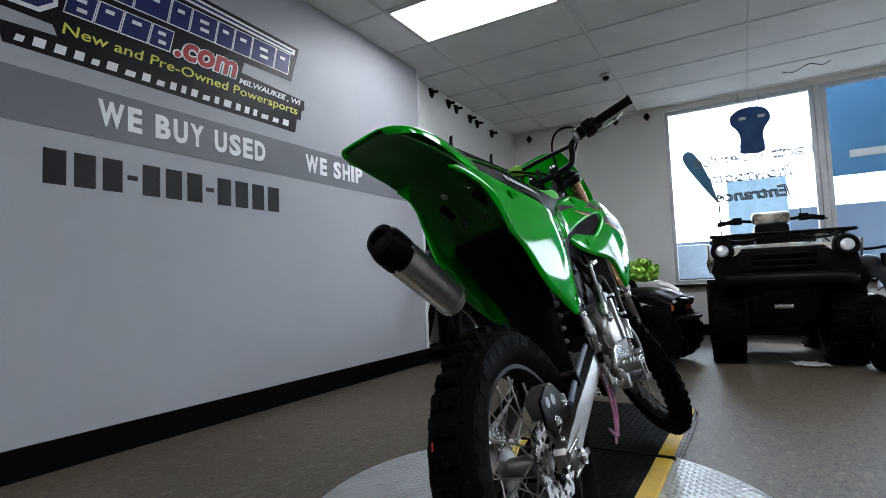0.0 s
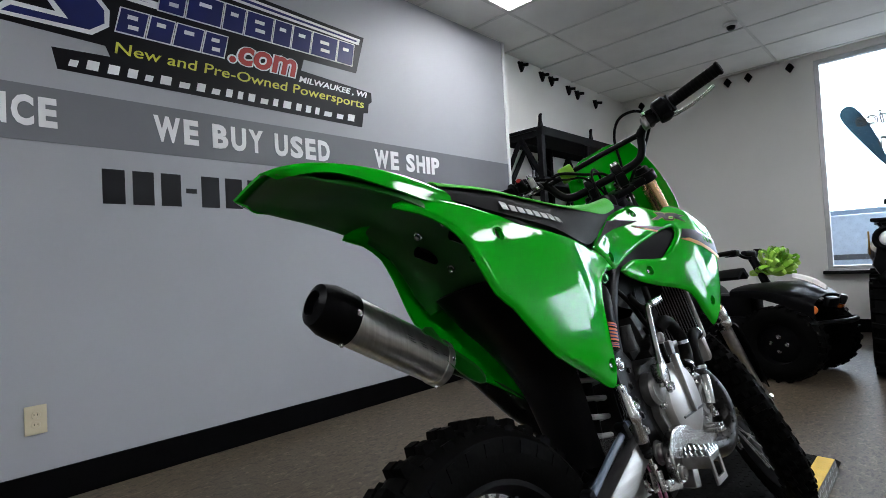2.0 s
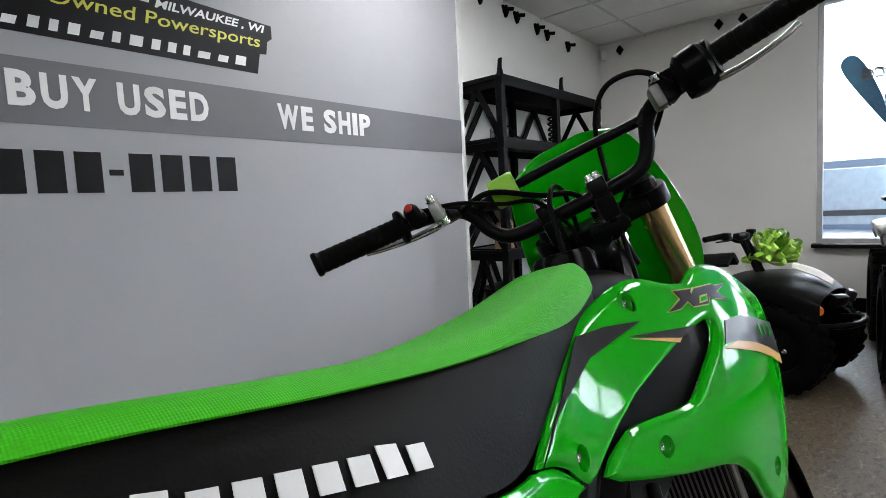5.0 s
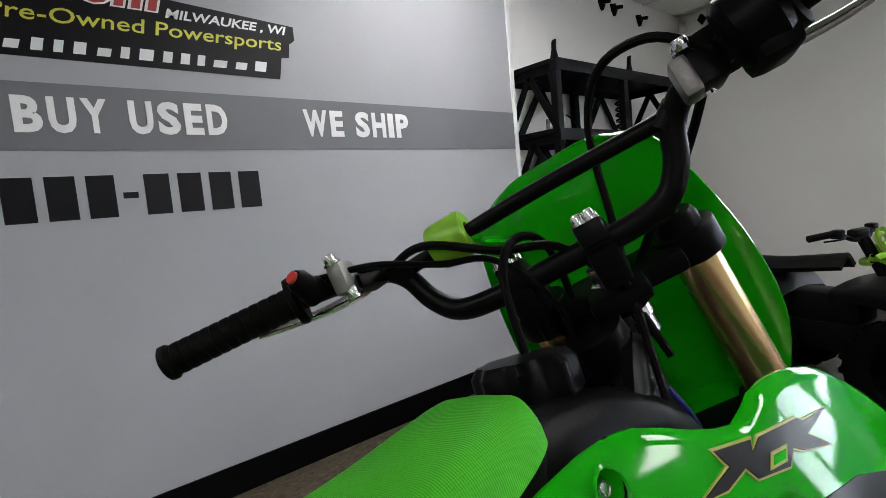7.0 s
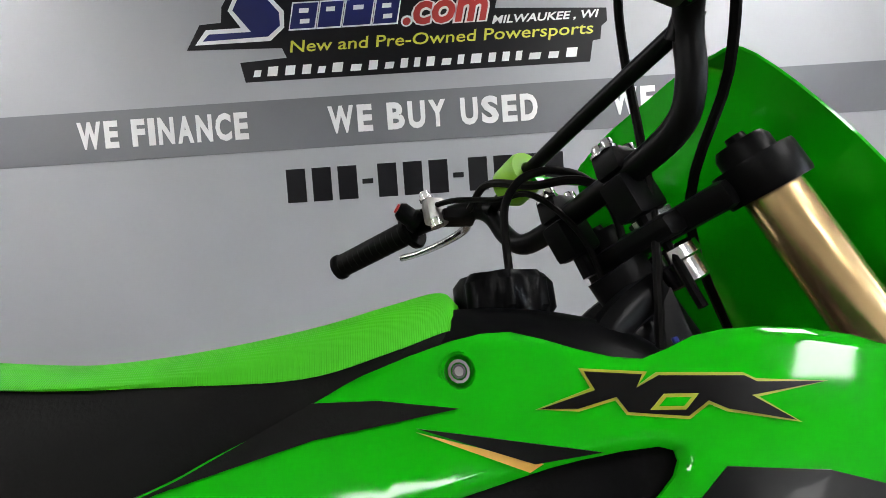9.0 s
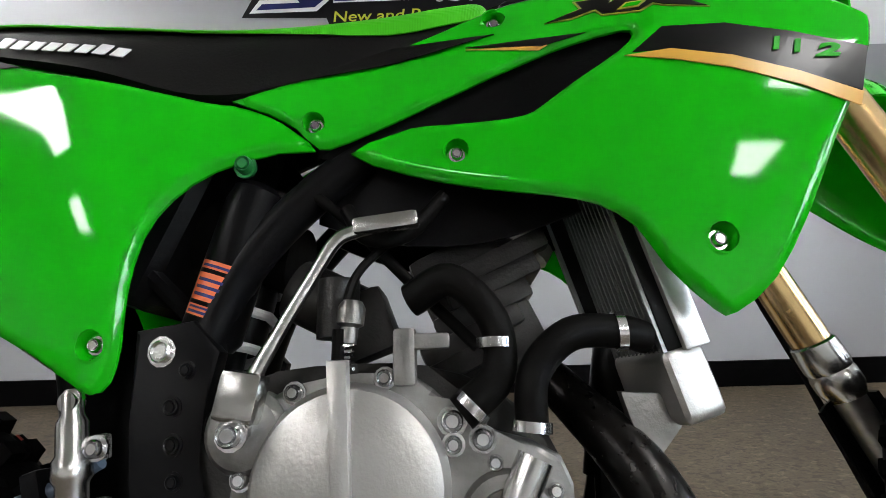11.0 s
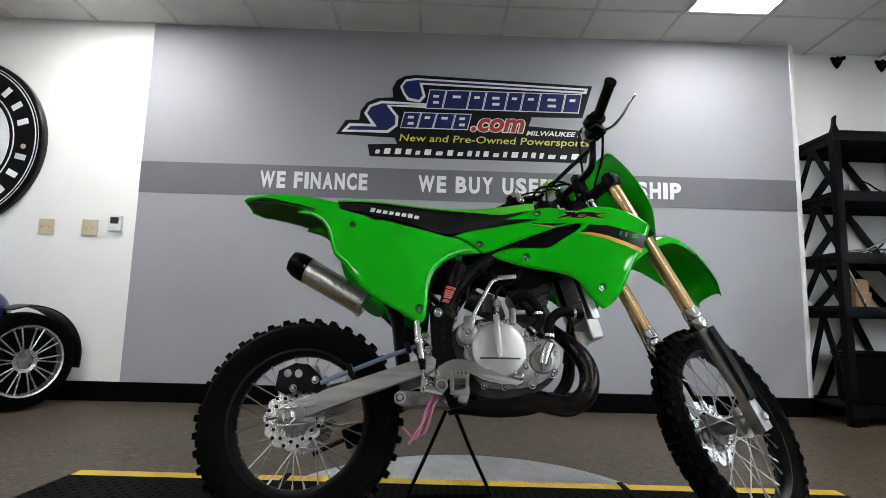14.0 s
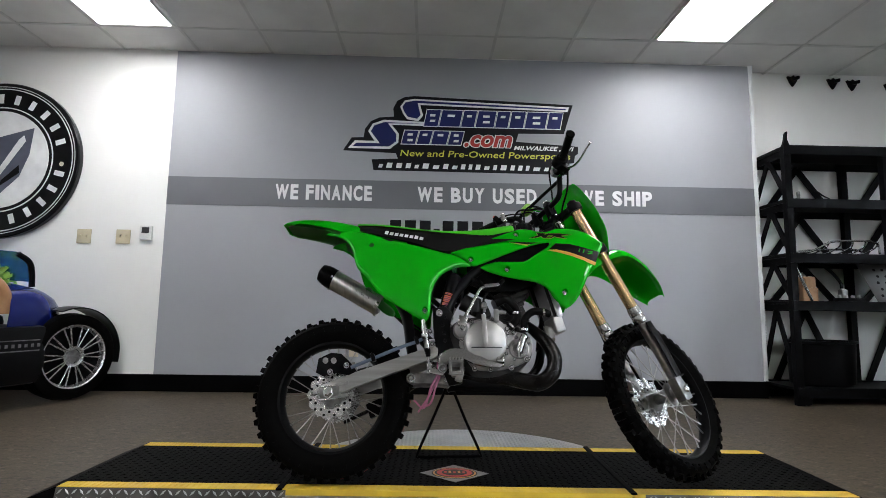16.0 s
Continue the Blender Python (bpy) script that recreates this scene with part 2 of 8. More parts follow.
def tube(bm, points, radius, segs=10, per=6, squash=1.0):
    """A bent tube along a smooth line; radius may be one number or one for each point."""
    line = smooth_line(points, per) if per else [Vector(q) for q in points]
    n = len(line)
    if isinstance(radius, (int, float)):
        rad = [radius] * n
    else:
        rad = [radius[0]] * n
        for i in range(n):
            f = i / (n - 1) * (len(radius) - 1)
            k = min(int(f), len(radius) - 2)
            rad[i] = radius[k] + (radius[k + 1] - radius[k]) * (f - k)
    u = None
    rings = []
    for i in range(n):
        d = (line[min(i + 1, n - 1)] - line[max(i - 1, 0)]).normalized()
        if u is None:
            u, v = frame_of(d)
        else:
            u = (u - d * u.dot(d)).normalized()
            v = d.cross(u)
        rings.append([bm.verts.new(line[i] + u * (rad[i] * math.cos(k * math.tau / segs)) + v * (squash * rad[i] * math.sin(k * math.tau / segs))) for k in range(segs)])
    for a, b in zip(rings, rings[1:]):
        for k in range(segs):
            bm.faces.new((a[k], a[(k + 1) % segs], b[(k + 1) % segs], b[k]))
    bm.faces.new(rings[0][::-1])
    bm.faces.new(rings[-1])
    return bm


def lathe(bm, profile, origin=(0, 0, 0), axis=(0, 1, 0), segs=48, closed=False):
    """Turns (radius, along) pairs round an axis."""
    o, d = Vector(origin), Vector(axis).normalized()
    u, v = frame_of(d)
    rings = []
    for r, h in profile:
        if r < 1e-6:
            rings.append([bm.verts.new(o + d * h)])
        else:
            rings.append([bm.verts.new(o + d * h + u * (r * math.cos(k * math.tau / segs)) + v * (r * math.sin(k * math.tau / segs))) for k in range(segs)])
    pairs = list(zip(rings, rings[1:])) + ([(rings[-1], rings[0])] if closed else [])
    for a, b in pairs:
        for k in range(segs):
            j = (k + 1) % segs
            if len(a) == 1 and len(b) == 1:
                continue
            if len(a) == 1:
                bm.faces.new((a[0], b[j], b[k]))
            elif len(b) == 1:
                bm.faces.new((a[k], a[j], b[0]))
            else:
                bm.faces.new((a[k], a[j], b[j], b[k]))
    return bm


def prism(bm, outline, y0, y1, bevel=0.0, segs=2, curve=0):
    """An (x, z) outline extruded from y0 to y1."""
    pts = [Vector((x, 0, z)) for x, z in outline]
    if curve:
        pts = smooth_line([*pts, pts[0]], curve)[:-1]
    a = [bm.verts.new((p.x, y0, p.z)) for p in pts]
    b = [bm.verts.new((p.x, y1, p.z)) for p in pts]
    fs = [bm.faces.new(a), bm.faces.new(b[::-1])]
    es = list({e for f in fs for e in f.edges})
    n = len(pts)
    for k in range(n):
        bm.faces.new((a[k], b[k], b[(k + 1) % n], a[(k + 1) % n]))
    if bevel:
        bmesh.ops.bevel(bm, geom=es, offset=bevel, segments=segs, affect="EDGES", profile=0.6)
    return bm


def sheet(bm, rows, thick=0.003, per_u=4, per_v=4, close=True):
    """A smooth skin through a net of points (rows of equal length), with thickness along its normals."""
    fine = [smooth_line(r, per_v) if per_v > 1 else [Vector(q) for q in r] for r in rows]
    cols = [smooth_line(c, per_u) if per_u > 1 else list(c) for c in zip(*fine)]
    grid = list(zip(*cols))
    nu, nv = len(grid), len(grid[0])
    nor = [[None] * nv for _ in range(nu)]
    for i in range(nu):
        for j in range(nv):
            a = grid[min(i + 1, nu - 1)][j] - grid[max(i - 1, 0)][j]
            b = grid[i][min(j + 1, nv - 1)] - grid[i][max(j - 1, 0)]
            c = a.cross(b)
            nor[i][j] = c.normalized() if c.length > 1e-12 else Vector((0, -1, 0))
    top = [[bm.verts.new(grid[i][j]) for j in range(nv)] for i in range(nu)]
    low = [[bm.verts.new(grid[i][j] - nor[i][j] * thick) for j in range(nv)] for i in range(nu)]
    for i in range(nu - 1):
        for j in range(nv - 1):
            bm.faces.new((top[i][j], top[i + 1][j], top[i + 1][j + 1], top[i][j + 1]))
            bm.faces.new((low[i][j], low[i][j + 1], low[i + 1][j + 1], low[i + 1][j]))
    for i in range(nu - 1):
        for j in (0, nv - 1):
            bm.faces.new((top[i][j], low[i][j], low[i + 1][j], top[i + 1][j]))
    for j in range(nv - 1):
        for i in (0, nu - 1):
            bm.faces.new((top[i][j], top[i][j + 1], low[i][j + 1], low[i][j]))
    return bm


def bolt_head(bm, at, axis, r=0.008, h=0.006):
    lathe(bm, [(0, h), (r * 0.55, h), (r * 0.6, h * 0.6), (r * 0.85, h), (r, h * 0.7), (r, 0), (r * 1.35, 0), (r * 1.35, -h * 0.4), (0, -h * 0.4)], at, axis, 12)
    return bm


def words(name, text, box_xz, y, mat, parent=None, depth=0.002, shear=0.0, bold=0.0, facing=-1, label=""):
    """Lettering that fills (x0, z0, x1, z1) on a wall; facing -1 reads from the south, +1 from the north."""
    cu = bpy.data.curves.new(name, "FONT")
    cu.body, cu.shear, cu.offset, cu.extrude, cu.resolution_u = text, shear, bold, 0.02, 3
    tmp = new(name, cu)
    bpy.context.view_layer.update()
    me = bpy.data.meshes.new_from_object(tmp.evaluated_get(bpy.context.evaluated_depsgraph_get()))
    bpy.data.objects.remove(tmp)
    xs, ys = [v.co.x for v in me.vertices], [v.co.y for v in me.vertices]
    x0, z0, x1, z1 = box_xz
    sx, sz = (x1 - x0) / (max(xs) - min(xs)), (z1 - z0) / (max(ys) - min(ys))
    for v in me.vertices:
        v.co = (x0 + (v.co.x - min(xs)) * sx, y - depth * (1 if v.co.z > 0 else 0), z0 + (v.co.y - min(ys)) * sz)
    me.materials.clear()
    me.materials.append(mat)
    if len(text) == 1:
        ob = new(name, me)
        ob.parent = parent
        return tagged(ob, label)
    return letters(me, mat, parent)


def letters(me, mat, parent, axis=0):
    """Splits lettering into one object for each letter: islands whose spans along the line overlap belong together."""
    links = [[] for _ in me.vertices]
    for e in me.edges:
        links[e.vertices[0]].append(e.vertices[1])
        links[e.vertices[1]].append(e.vertices[0])
    owner = [-1] * len(links)
    islands = []
    for start in range(len(links)):
        if owner[start] >= 0:
            continue
        owner[start] = len(islands)
        stack, found = [start], [start]
        while stack:
            for k in links[stack.pop()]:
                if owner[k] < 0:
                    owner[k] = len(islands)
                    stack.append(k)
                    found.append(k)
        xs = [me.vertices[k].co[axis] for k in found]
        islands.append([min(xs), max(xs), len(islands)])
    groups = []
    for lo, hi, k in sorted(islands):
        if groups and lo < groups[-1][0] + 0.75 * (groups[-1][1] - groups[-1][0]):
            groups[-1][1] = max(groups[-1][1], hi)
            groups[-1][2].add(k)
        else:
            groups.append([lo, hi, {k}])
    out = []
    for _, _, members in groups:
        keep = [v.index for v in me.vertices if owner[v.index] in members]
        index = {k: j for j, k in enumerate(keep)}
        one = bpy.data.meshes.new("letter")
        one.from_pydata([me.vertices[k].co[:] for k in keep], [], [[index[k] for k in p.vertices] for p in me.polygons if p.vertices[0] in index])
        one.materials.append(mat)
        ob = new("letter", one)
        ob.parent = parent
        out.append(tagged(ob))
    return out


def flat(name, outline, y, depth, mat, parent=None, label="", curve=0):
    """A cut vinyl shape on the north wall."""
    bm = bmesh.new()
    prism(bm, outline, y - depth, y, 0, 2, curve)
    if parent:
        return part(name, bm, mat, parent, label, smooth=False)
    return mesh_object(name, bm, mat, False)

# ---- the showroom ----
NORTH, EAST, SOUTH, WEST, CEIL = 2.46, 6.93, -6.5, -5.2, 2.86
RECESS = 2.60


def structure(name, bm, mat, label, category, smooth=False):
    return solid(name, bm, mat, label, category, kind="structure", smooth=smooth)


structure("floor", boxes(((EAST - WEST + 0.4, RECESS - SOUTH + 0.4, 0.1), ((EAST + WEST) / 2, (RECESS + SOUTH) / 2, -0.05))), M_FLOOR,
          "worn taupe speckled vinyl floor", "floor")
GREY_L, GREY_R = -0.87, 4.12
T = 0.2
structure("wall_north", boxes(((GREY_R - WEST + 0.2, T + 0.3, CEIL + 0.3), ((GREY_R + WEST - 0.2) / 2, NORTH + T / 2 + 0.15, (CEIL + 0.3) / 2)),
                              ((EAST - GREY_R + 0.2, T, CEIL + 0.3), ((EAST + GREY_R + 0.2) / 2, RECESS + T / 2, (CEIL + 0.3) / 2))), M_WHITE,
          "white painted wall with a wide grey field", "wall")
structure("wall_paint_field", boxes(((GREY_R - GREY_L, 0.003, CEIL), ((GREY_R + GREY_L) / 2, NORTH - 0.0015, CEIL / 2))), M_GREY,
          "light grey painted field on the white wall", "wall paint")
structure("wall_stripe", boxes(((GREY_R - GREY_L, 0.003, 0.24), ((GREY_R + GREY_L) / 2, NORTH - 0.0045, 1.638))), M_STRIPE,
          "charcoal grey stripe painted across the grey field", "wall stripe")
structure("trim", boxes(((0.03, 0.012, CEIL - 0.14), (GREY_R + 0.0, NORTH - 0.009, (CEIL - 0.14) / 2 + 0.14))), M_VINYL_WHITE,
          "narrow white corner trim beside the grey field", "trim")
structure("baseboard", boxes(((GREY_R - WEST + 0.01, 0.012, 0.135), ((GREY_R + WEST + 0.01) / 2, NORTH - 0.009, 0.0675), (0, 0, 0), 0.003), ((EAST - GREY_R, 0.012, 0.135), ((EAST + GREY_R) / 2, RECESS - 0.006, 0.0675), (0, 0, 0), 0.003)), M_BASE,
          "black rubber baseboard along the long wall", "baseboard")
structure("baseboard_east", boxes(((0.012, RECESS - SOUTH - 0.03, 0.13), (EAST - 0.006, (RECESS + SOUTH) / 2 - 0.015, 0.065), (0, 0, 0), 0.003)), M_BASE,
          "black rubber baseboard under the windows", "baseboard")
structure("wall_west", boxes(((T, NORTH - SOUTH, CEIL + 0.3), (WEST - T / 2, (NORTH + SOUTH) / 2, (CEIL + 0.3) / 2))), M_WHITE, "plain white painted wall", "wall")
structure("wall_south", boxes(((EAST - WEST + 0.4, T, CEIL + 0.3), ((EAST + WEST) / 2, SOUTH - T / 2, (CEIL + 0.3) / 2))), M_WHITE, "plain white painted wall", "wall")

# east wall with a band of shop windows
SILL, HEAD = 0.62, 2.80
PANES = [(0.56, -0.99), (-1.06, -2.54), (-2.61, -4.02), (-4.09, -5.50)]
WL, WR = PANES[0][0], PANES[-1][1]
structure("wall_east", boxes(((T, RECESS - WL, CEIL + 0.3), (EAST + T / 2, (RECESS + WL) / 2, (CEIL + 0.3) / 2)),
                             ((T, WR - SOUTH, CEIL + 0.3), (EAST + T / 2, (WR + SOUTH) / 2, (CEIL + 0.3) / 2)),
                             ((T, WL - WR, SILL), (EAST + T / 2, (WL + WR) / 2, SILL / 2)),
                             ((T, WL - WR, CEIL + 0.3 - HEAD), (EAST + T / 2, (WL + WR) / 2, (HEAD + CEIL + 0.3) / 2))), M_WHITE,
          "white painted wall with a band of shop windows", "wall")


def glass_material():
    m = bpy.data.materials.new("window_glass")
    m.use_nodes = True
    b = m.node_tree.nodes["Principled BSDF"]
    b.inputs["Base Color"].default_value = (0.96, 0.98, 0.98, 1)
    b.inputs["Roughness"].default_value = 0.02
    b.inputs["Transmission Weight"].default_value = 1.0
    b.inputs["IOR"].default_value = 1.1
    return m


M_GLASS = glass_material()
windows = []
for i, (yl, yr) in enumerate(PANES):
    w = thing(f"window_{i + 1}", "tall shop window in a grey aluminium frame", "window", pose(EAST + 0.05, (yl + yr) / 2, SILL), kind="structure")
    wid, hei = yl - yr, HEAD - SILL
    part("window_frame", boxes(((0.07, 0.045, hei), (0, wid / 2 - 0.0225, hei / 2), (0, 0, 0), 0.004), ((0.07, 0.045, hei), (0, -wid / 2 + 0.0225, hei / 2), (0, 0, 0), 0.004),
                               ((0.068, wid - 0.09, 0.045), (0, 0, hei - 0.0225), (0, 0, 0), 0.004), ((0.068, wid - 0.09, 0.045), (0, 0, 0.0225), (0, 0, 0), 0.004)), M_FRAME, w, smooth=False)
    g = part("pane", boxes(((0.006, wid - 0.09, hei - 0.09), (0.01, 0, hei / 2))), M_GLASS, w, smooth=False)
    g.visible_shadow = False
    if i:
        part("mullion", boxes(((0.12, 0.066, hei), (0.02, wid / 2 + 0.035, hei / 2), (0, 0, 0), 0.004)), M_FRAME, w, smooth=False)
    windows.append(w)
structure("window_sill", boxes(((0.16, WL - WR + 0.06, 0.035), (EAST - 0.03, (WL + WR) / 2, SILL - 0.02), (0, 0, 0), 0.006)), M_FRAME_BLACK,
          "dark sill board below the shop windows", "window sill")

# ceiling: lay-in tiles on a grid, with light panels
TX, TY, GX, GY = 0.628, 1.22, 3.08, 2.08
LIGHTS = [(GX + i * TX, GY - TY * j) for i in (-7, 0) for j in (1, 3, 5)]
bm = bmesh.new()
box(bm, (EAST - WEST + 0.4, RECESS - SOUTH + 0.4, 0.06), ((EAST + WEST) / 2, (RECESS + SOUTH) / 2, CEIL + 0.06))
ix0, ix1 = math.floor((WEST - GX) / TX), math.ceil((EAST - GX) / TX)
iy0, iy1 = math.floor((SOUTH - GY) / TY), math.ceil((RECESS - GY) / TY)
for i in range(ix0, ix1):
    for j in range(iy0, iy1):
        xa, xb = max(WEST, GX + i * TX) + 0.012, min(EAST, GX + (i + 1) * TX) - 0.012
        ya, yb = max(SOUTH, GY + j * TY) + 0.012, min(RECESS, GY + (j + 1) * TY) - 0.012
        if xb - xa < 0.02 or yb - ya < 0.02:
            continue
        if any(abs((xa + xb) / 2 - x - TX / 2) < 0.15 and abs((ya + yb) / 2 - y - TY / 2) < 0.15 for x, y in LIGHTS):
            continue
        box(bm, (xb - xa, yb - ya, 0.02), ((xa + xb) / 2, (ya + yb) / 2, CEIL + 0.016 + random.uniform(-0.002, 0.002)), (random.uniform(-0.1, 0.1), random.uniform(-0.1, 0.1), 0))
structure("ceiling", bm, M_CEIL, "suspended ceiling of off-white mineral tiles", "ceiling")
bm = bmesh.new()
for i in range(ix0, ix1 + 1):
    x = GX + i * TX
    if WEST < x < EAST:
        box(bm, (0.024, RECESS - SOUTH, 0.012), (x, (RECESS + SOUTH) / 2, CEIL + 0.006))
for j in range(iy0, iy1 + 1):
    y = GY + j * TY
    if SOUTH < y < RECESS:
        box(bm, (EAST - WEST, 0.024, 0.011), ((EAST + WEST) / 2, y, CEIL + 0.0065))
structure("ceiling_grid", bm, M_TBAR, "white metal grid of the suspended ceiling", "ceiling grid")
for x, y in LIGHTS:
    lamp = thing("ceiling_light", "recessed rectangular white ceiling light, lit", "ceiling light", pose(x + TX / 2, y + TY / 2, CEIL), group="ceiling lights")
    part("frame", boxes(((TX - 0.03, 0.02, 0.02), (0, TY / 2 - 0.025, 0.004)), ((TX - 0.03, 0.02, 0.02), (0, -TY / 2 + 0.025, 0.004)),
                        ((0.02, TY - 0.071, 0.02), (TX / 2 - 0.025, 0, 0.004)), ((0.02, TY - 0.071, 0.02), (-TX / 2 + 0.025, 0, 0.004))), M_TBAR, lamp, smooth=False)
    part("diffuser", boxes(((TX - 0.072, TY - 0.072, 0.012), (0, 0, 0.004))), M_PANEL, lamp, "glowing white diffuser", smooth=False)

# outside: ground and bright distance
M_ASPHALT = material("pale_concrete", (0.62, 0.62, 0.62), 0.9, 0, (0.44, 0.44, 0.445), 0.5, 6, 0.4, 60)
structure("ground", boxes(((400, 400, 0.1), (206.3, 0, -0.25))), M_ASPHALT, "pale asphalt car park outside the windows", "ground")
structure("far_building", boxes(((2.0, 50, 2.1), (22, 2, 0.85)), ((2.2, 16, 0.9), (22, -8, 2.35))), material("grey_blue_cladding", (0.34, 0.38, 0.44), 0.7, 0, (0.26, 0.30, 0.36), 0.4, 5),
          "long low grey building beyond the car park", "building")
structure("backdrop", boxes(((0.1, 60, 14), (24, 0, 6.5))), glow("hazy_bright_distance", (0.90, 0.96, 1.0), 7.0),
          "overexposed pale sky beyond the car park", "backdrop")

# ---- wall lettering ----
lettering = thing("wall_lettering", "white block capitals painted on the charcoal stripe", "lettering", pose(0, 0, 0))
for txt, xa, xb in (("WE FINANCE", 0.025, 0.832), ("WE BUY USED", 1.215, 2.225), ("WE SHIP", 2.585, 3.215)):
    row = words("word", txt, (xa, 1.580, xb, 1.712), NORTH - 0.0062, M_VINYL_WHITE, lettering, bold=0.042)
    wide = {"W": 1.4, "I": 0.40, "E": 0.82, "F": 0.80}
    steps = [(wide.get(c, 0.95) if c != " " else 0.42) + 0.19 for c in txt]
    unit = (xb - xa) / (sum(steps) - 0.19)
    x, slots = xa, []
    for c, step in zip(txt, steps):
        if c != " ":
            slots.append((x, (step - 0.19) * unit))
        x += step * unit
    if len(slots) == len(row):
        for ob, (left, width) in zip(row, slots):
            lo, hi = min(v.co.x for v in ob.data.vertices), max(v.co.x for v in ob.data.vertices)
            for v in ob.data.vertices:
                v.co.x = left + (v.co.x - lo) / (hi - lo) * width
number = thing("phone_number", "row of black vinyl number bars on the grey wall", "lettering", pose(0, 0, 0))
x = 0.975
for ch in "aaa-aaa-aaaa":
    w = 0.124 if ch == "a" else 0.068
    if ch == "a":
        flat("bar", [(x + 0.016, 1.263), (x + w - 0.016, 1.263), (x + w - 0.016, 1.424), (x + 0.016, 1.424)], NORTH - 0.003, 0.002, M_VINYL_BLACK, number)
    else:
        flat("dash", [(x + 0.008, 1.332), (x + w - 0.008, 1.332), (x + w - 0.008, 1.356), (x + 0.008, 1.356)], NORTH - 0.003, 0.002, M_VINYL_BLACK, number)
    x += w

# dealer emblem: a black backing with blue, red, white and yellow pieces
SX, SZ = lambda p: 0.575 + (p - 611) * 0.00462, lambda q: 2.462 - (q - 193) * 0.0052


def px(outline):
    return [(SX(a), SZ(b)) for a, b in outline]


emblem = thing("wall_emblem", "large blue, red and yellow dealer emblem on black backing", "wall sign", pose(0, 0, 0))
Y1 = NORTH - 0.003
flat("backing", px([(611, 279), (626, 257), (648, 256), (650, 242), (660, 229), (676, 222), (703, 220), (701, 206), (708, 193), (722, 186), (740, 184), (1037, 193), (1020, 243),
                    (935, 244), (930, 258), (1046, 264), (1046, 276), (1040, 280), (1038, 292), (1030, 293), (1026, 312), (668, 311), (664, 293), (712, 291), (708, 282)]), Y1, 0.002, M_VINYL_BLACK, emblem)
Y2 = NORTH - 0.0052
for name, mat, edge, shapes in (("swoosh", M_VINYL_WHITE, 0, [[(714, 203), (722, 192), (740, 189), (1030, 197), (1027, 205), (751, 199), (757, 217), (748, 227), (727, 224), (719, 214)],
                                                             [(620, 275), (632, 262), (668, 262), (656, 246), (664, 233), (684, 226), (762, 228), (757, 235), (699, 234), (713, 249), (712, 264), (697, 275)]]),
                                ("swoosh_fill", M_VINYL_BLUE, 1, [[(718, 203), (724, 195), (741, 192), (1024, 200), (1023, 202), (746, 196), (752, 216), (746, 223), (729, 220), (722, 212)],
                                                                  [(628, 272), (635, 266), (678, 266), (661, 246), (667, 236), (685, 230), (752, 231), (692, 232), (708, 250), (708, 262), (695, 271)]])):
    for s in shapes:
        flat(name, px(s), Y2 - 0.001 * edge, 0.0012, mat, emblem)


def slanted_row(xa, xb, za, zb, count, mat, rim=None, slant=6.0, gap=0.14, y=Y2):
    """A row of leaning blocks in the place of lettering that is a name."""
    rnd = random.Random(count)
    wide = [rnd.uniform(0.75, 1.25) for _ in range(count)]
    unit = (xb - xa) / sum(wide)
    x = xa
    for k in range(count):
        w = wide[k] * unit
        for edge, m in ((0.0, rim), (1.0, mat)):
            if m is None:
                continue
            e = 1.3 * edge
            l, r = x + (gap * w * 0.5 if rim is None else 0.3), x + w - (gap * w * 0.5 if rim is None else 0.3)
            b, t = za - e, zb + e + (0 if rim else rnd.choice((0, 0, 2.5)))
            lean = slant * (1 if b > t else -1)
            flat("block", px([(l + e, b), (r - e, b), (r - e + lean, t), (l + e + lean, t)]), y - 0.0013 * edge, 0.0012, m, emblem)
        if rim:
            mid, high = x + w / 2 + slant / 2, (za + zb) / 2
            for dz in ((-4.5,) if k % 3 else (-4.5, 5.0)):
                flat("slit", px([(mid - w * 0.17, high + dz + 2), (mid + w * 0.17, high + dz + 2), (mid + w * 0.17 + 0.8, high + dz - 2), (mid - w * 0.17 + 0.8, high + dz - 2)]), y - 0.0028, 0.0010, M_VINYL_WHITE, emblem)
        x += w


slanted_row(757, 1014, 236, 206, 8, M_VINYL_BLUE, M_VINYL_WHITE)
slanted_row(716, 829, 267, 242, 4, M_VINYL_BLUE, M_VINYL_WHITE)
words("word", ".com", (SX(832), SZ(270), SX(925), SZ(246)), Y2, M_VINYL_WHITE, emblem, shear=0.25, bold=0.075)
words("word", ".com", (SX(834), SZ(269), SX(923), SZ(248)), Y2 - 0.0014, M_VINYL_RED, emblem, shear=0.25, bold=0.03)
words("word", "MILWAUKEE , WI", (SX(926), SZ(273.5), SX(1038), SZ(265)), Y2, M_VINYL_WHITE, emblem, shear=0.25, bold=0.02)
words("word", "New and Pre-Owned Powersports", (SX(716), SZ(290), SX(1031), SZ(276)), Y2, M_VINYL_YELLOW, emblem, shear=0.12, bold=0.005)
slanted_row(673, 1016, 308, 297, 21, M_VINYL_WHITE, None, 2.0, 0.30)

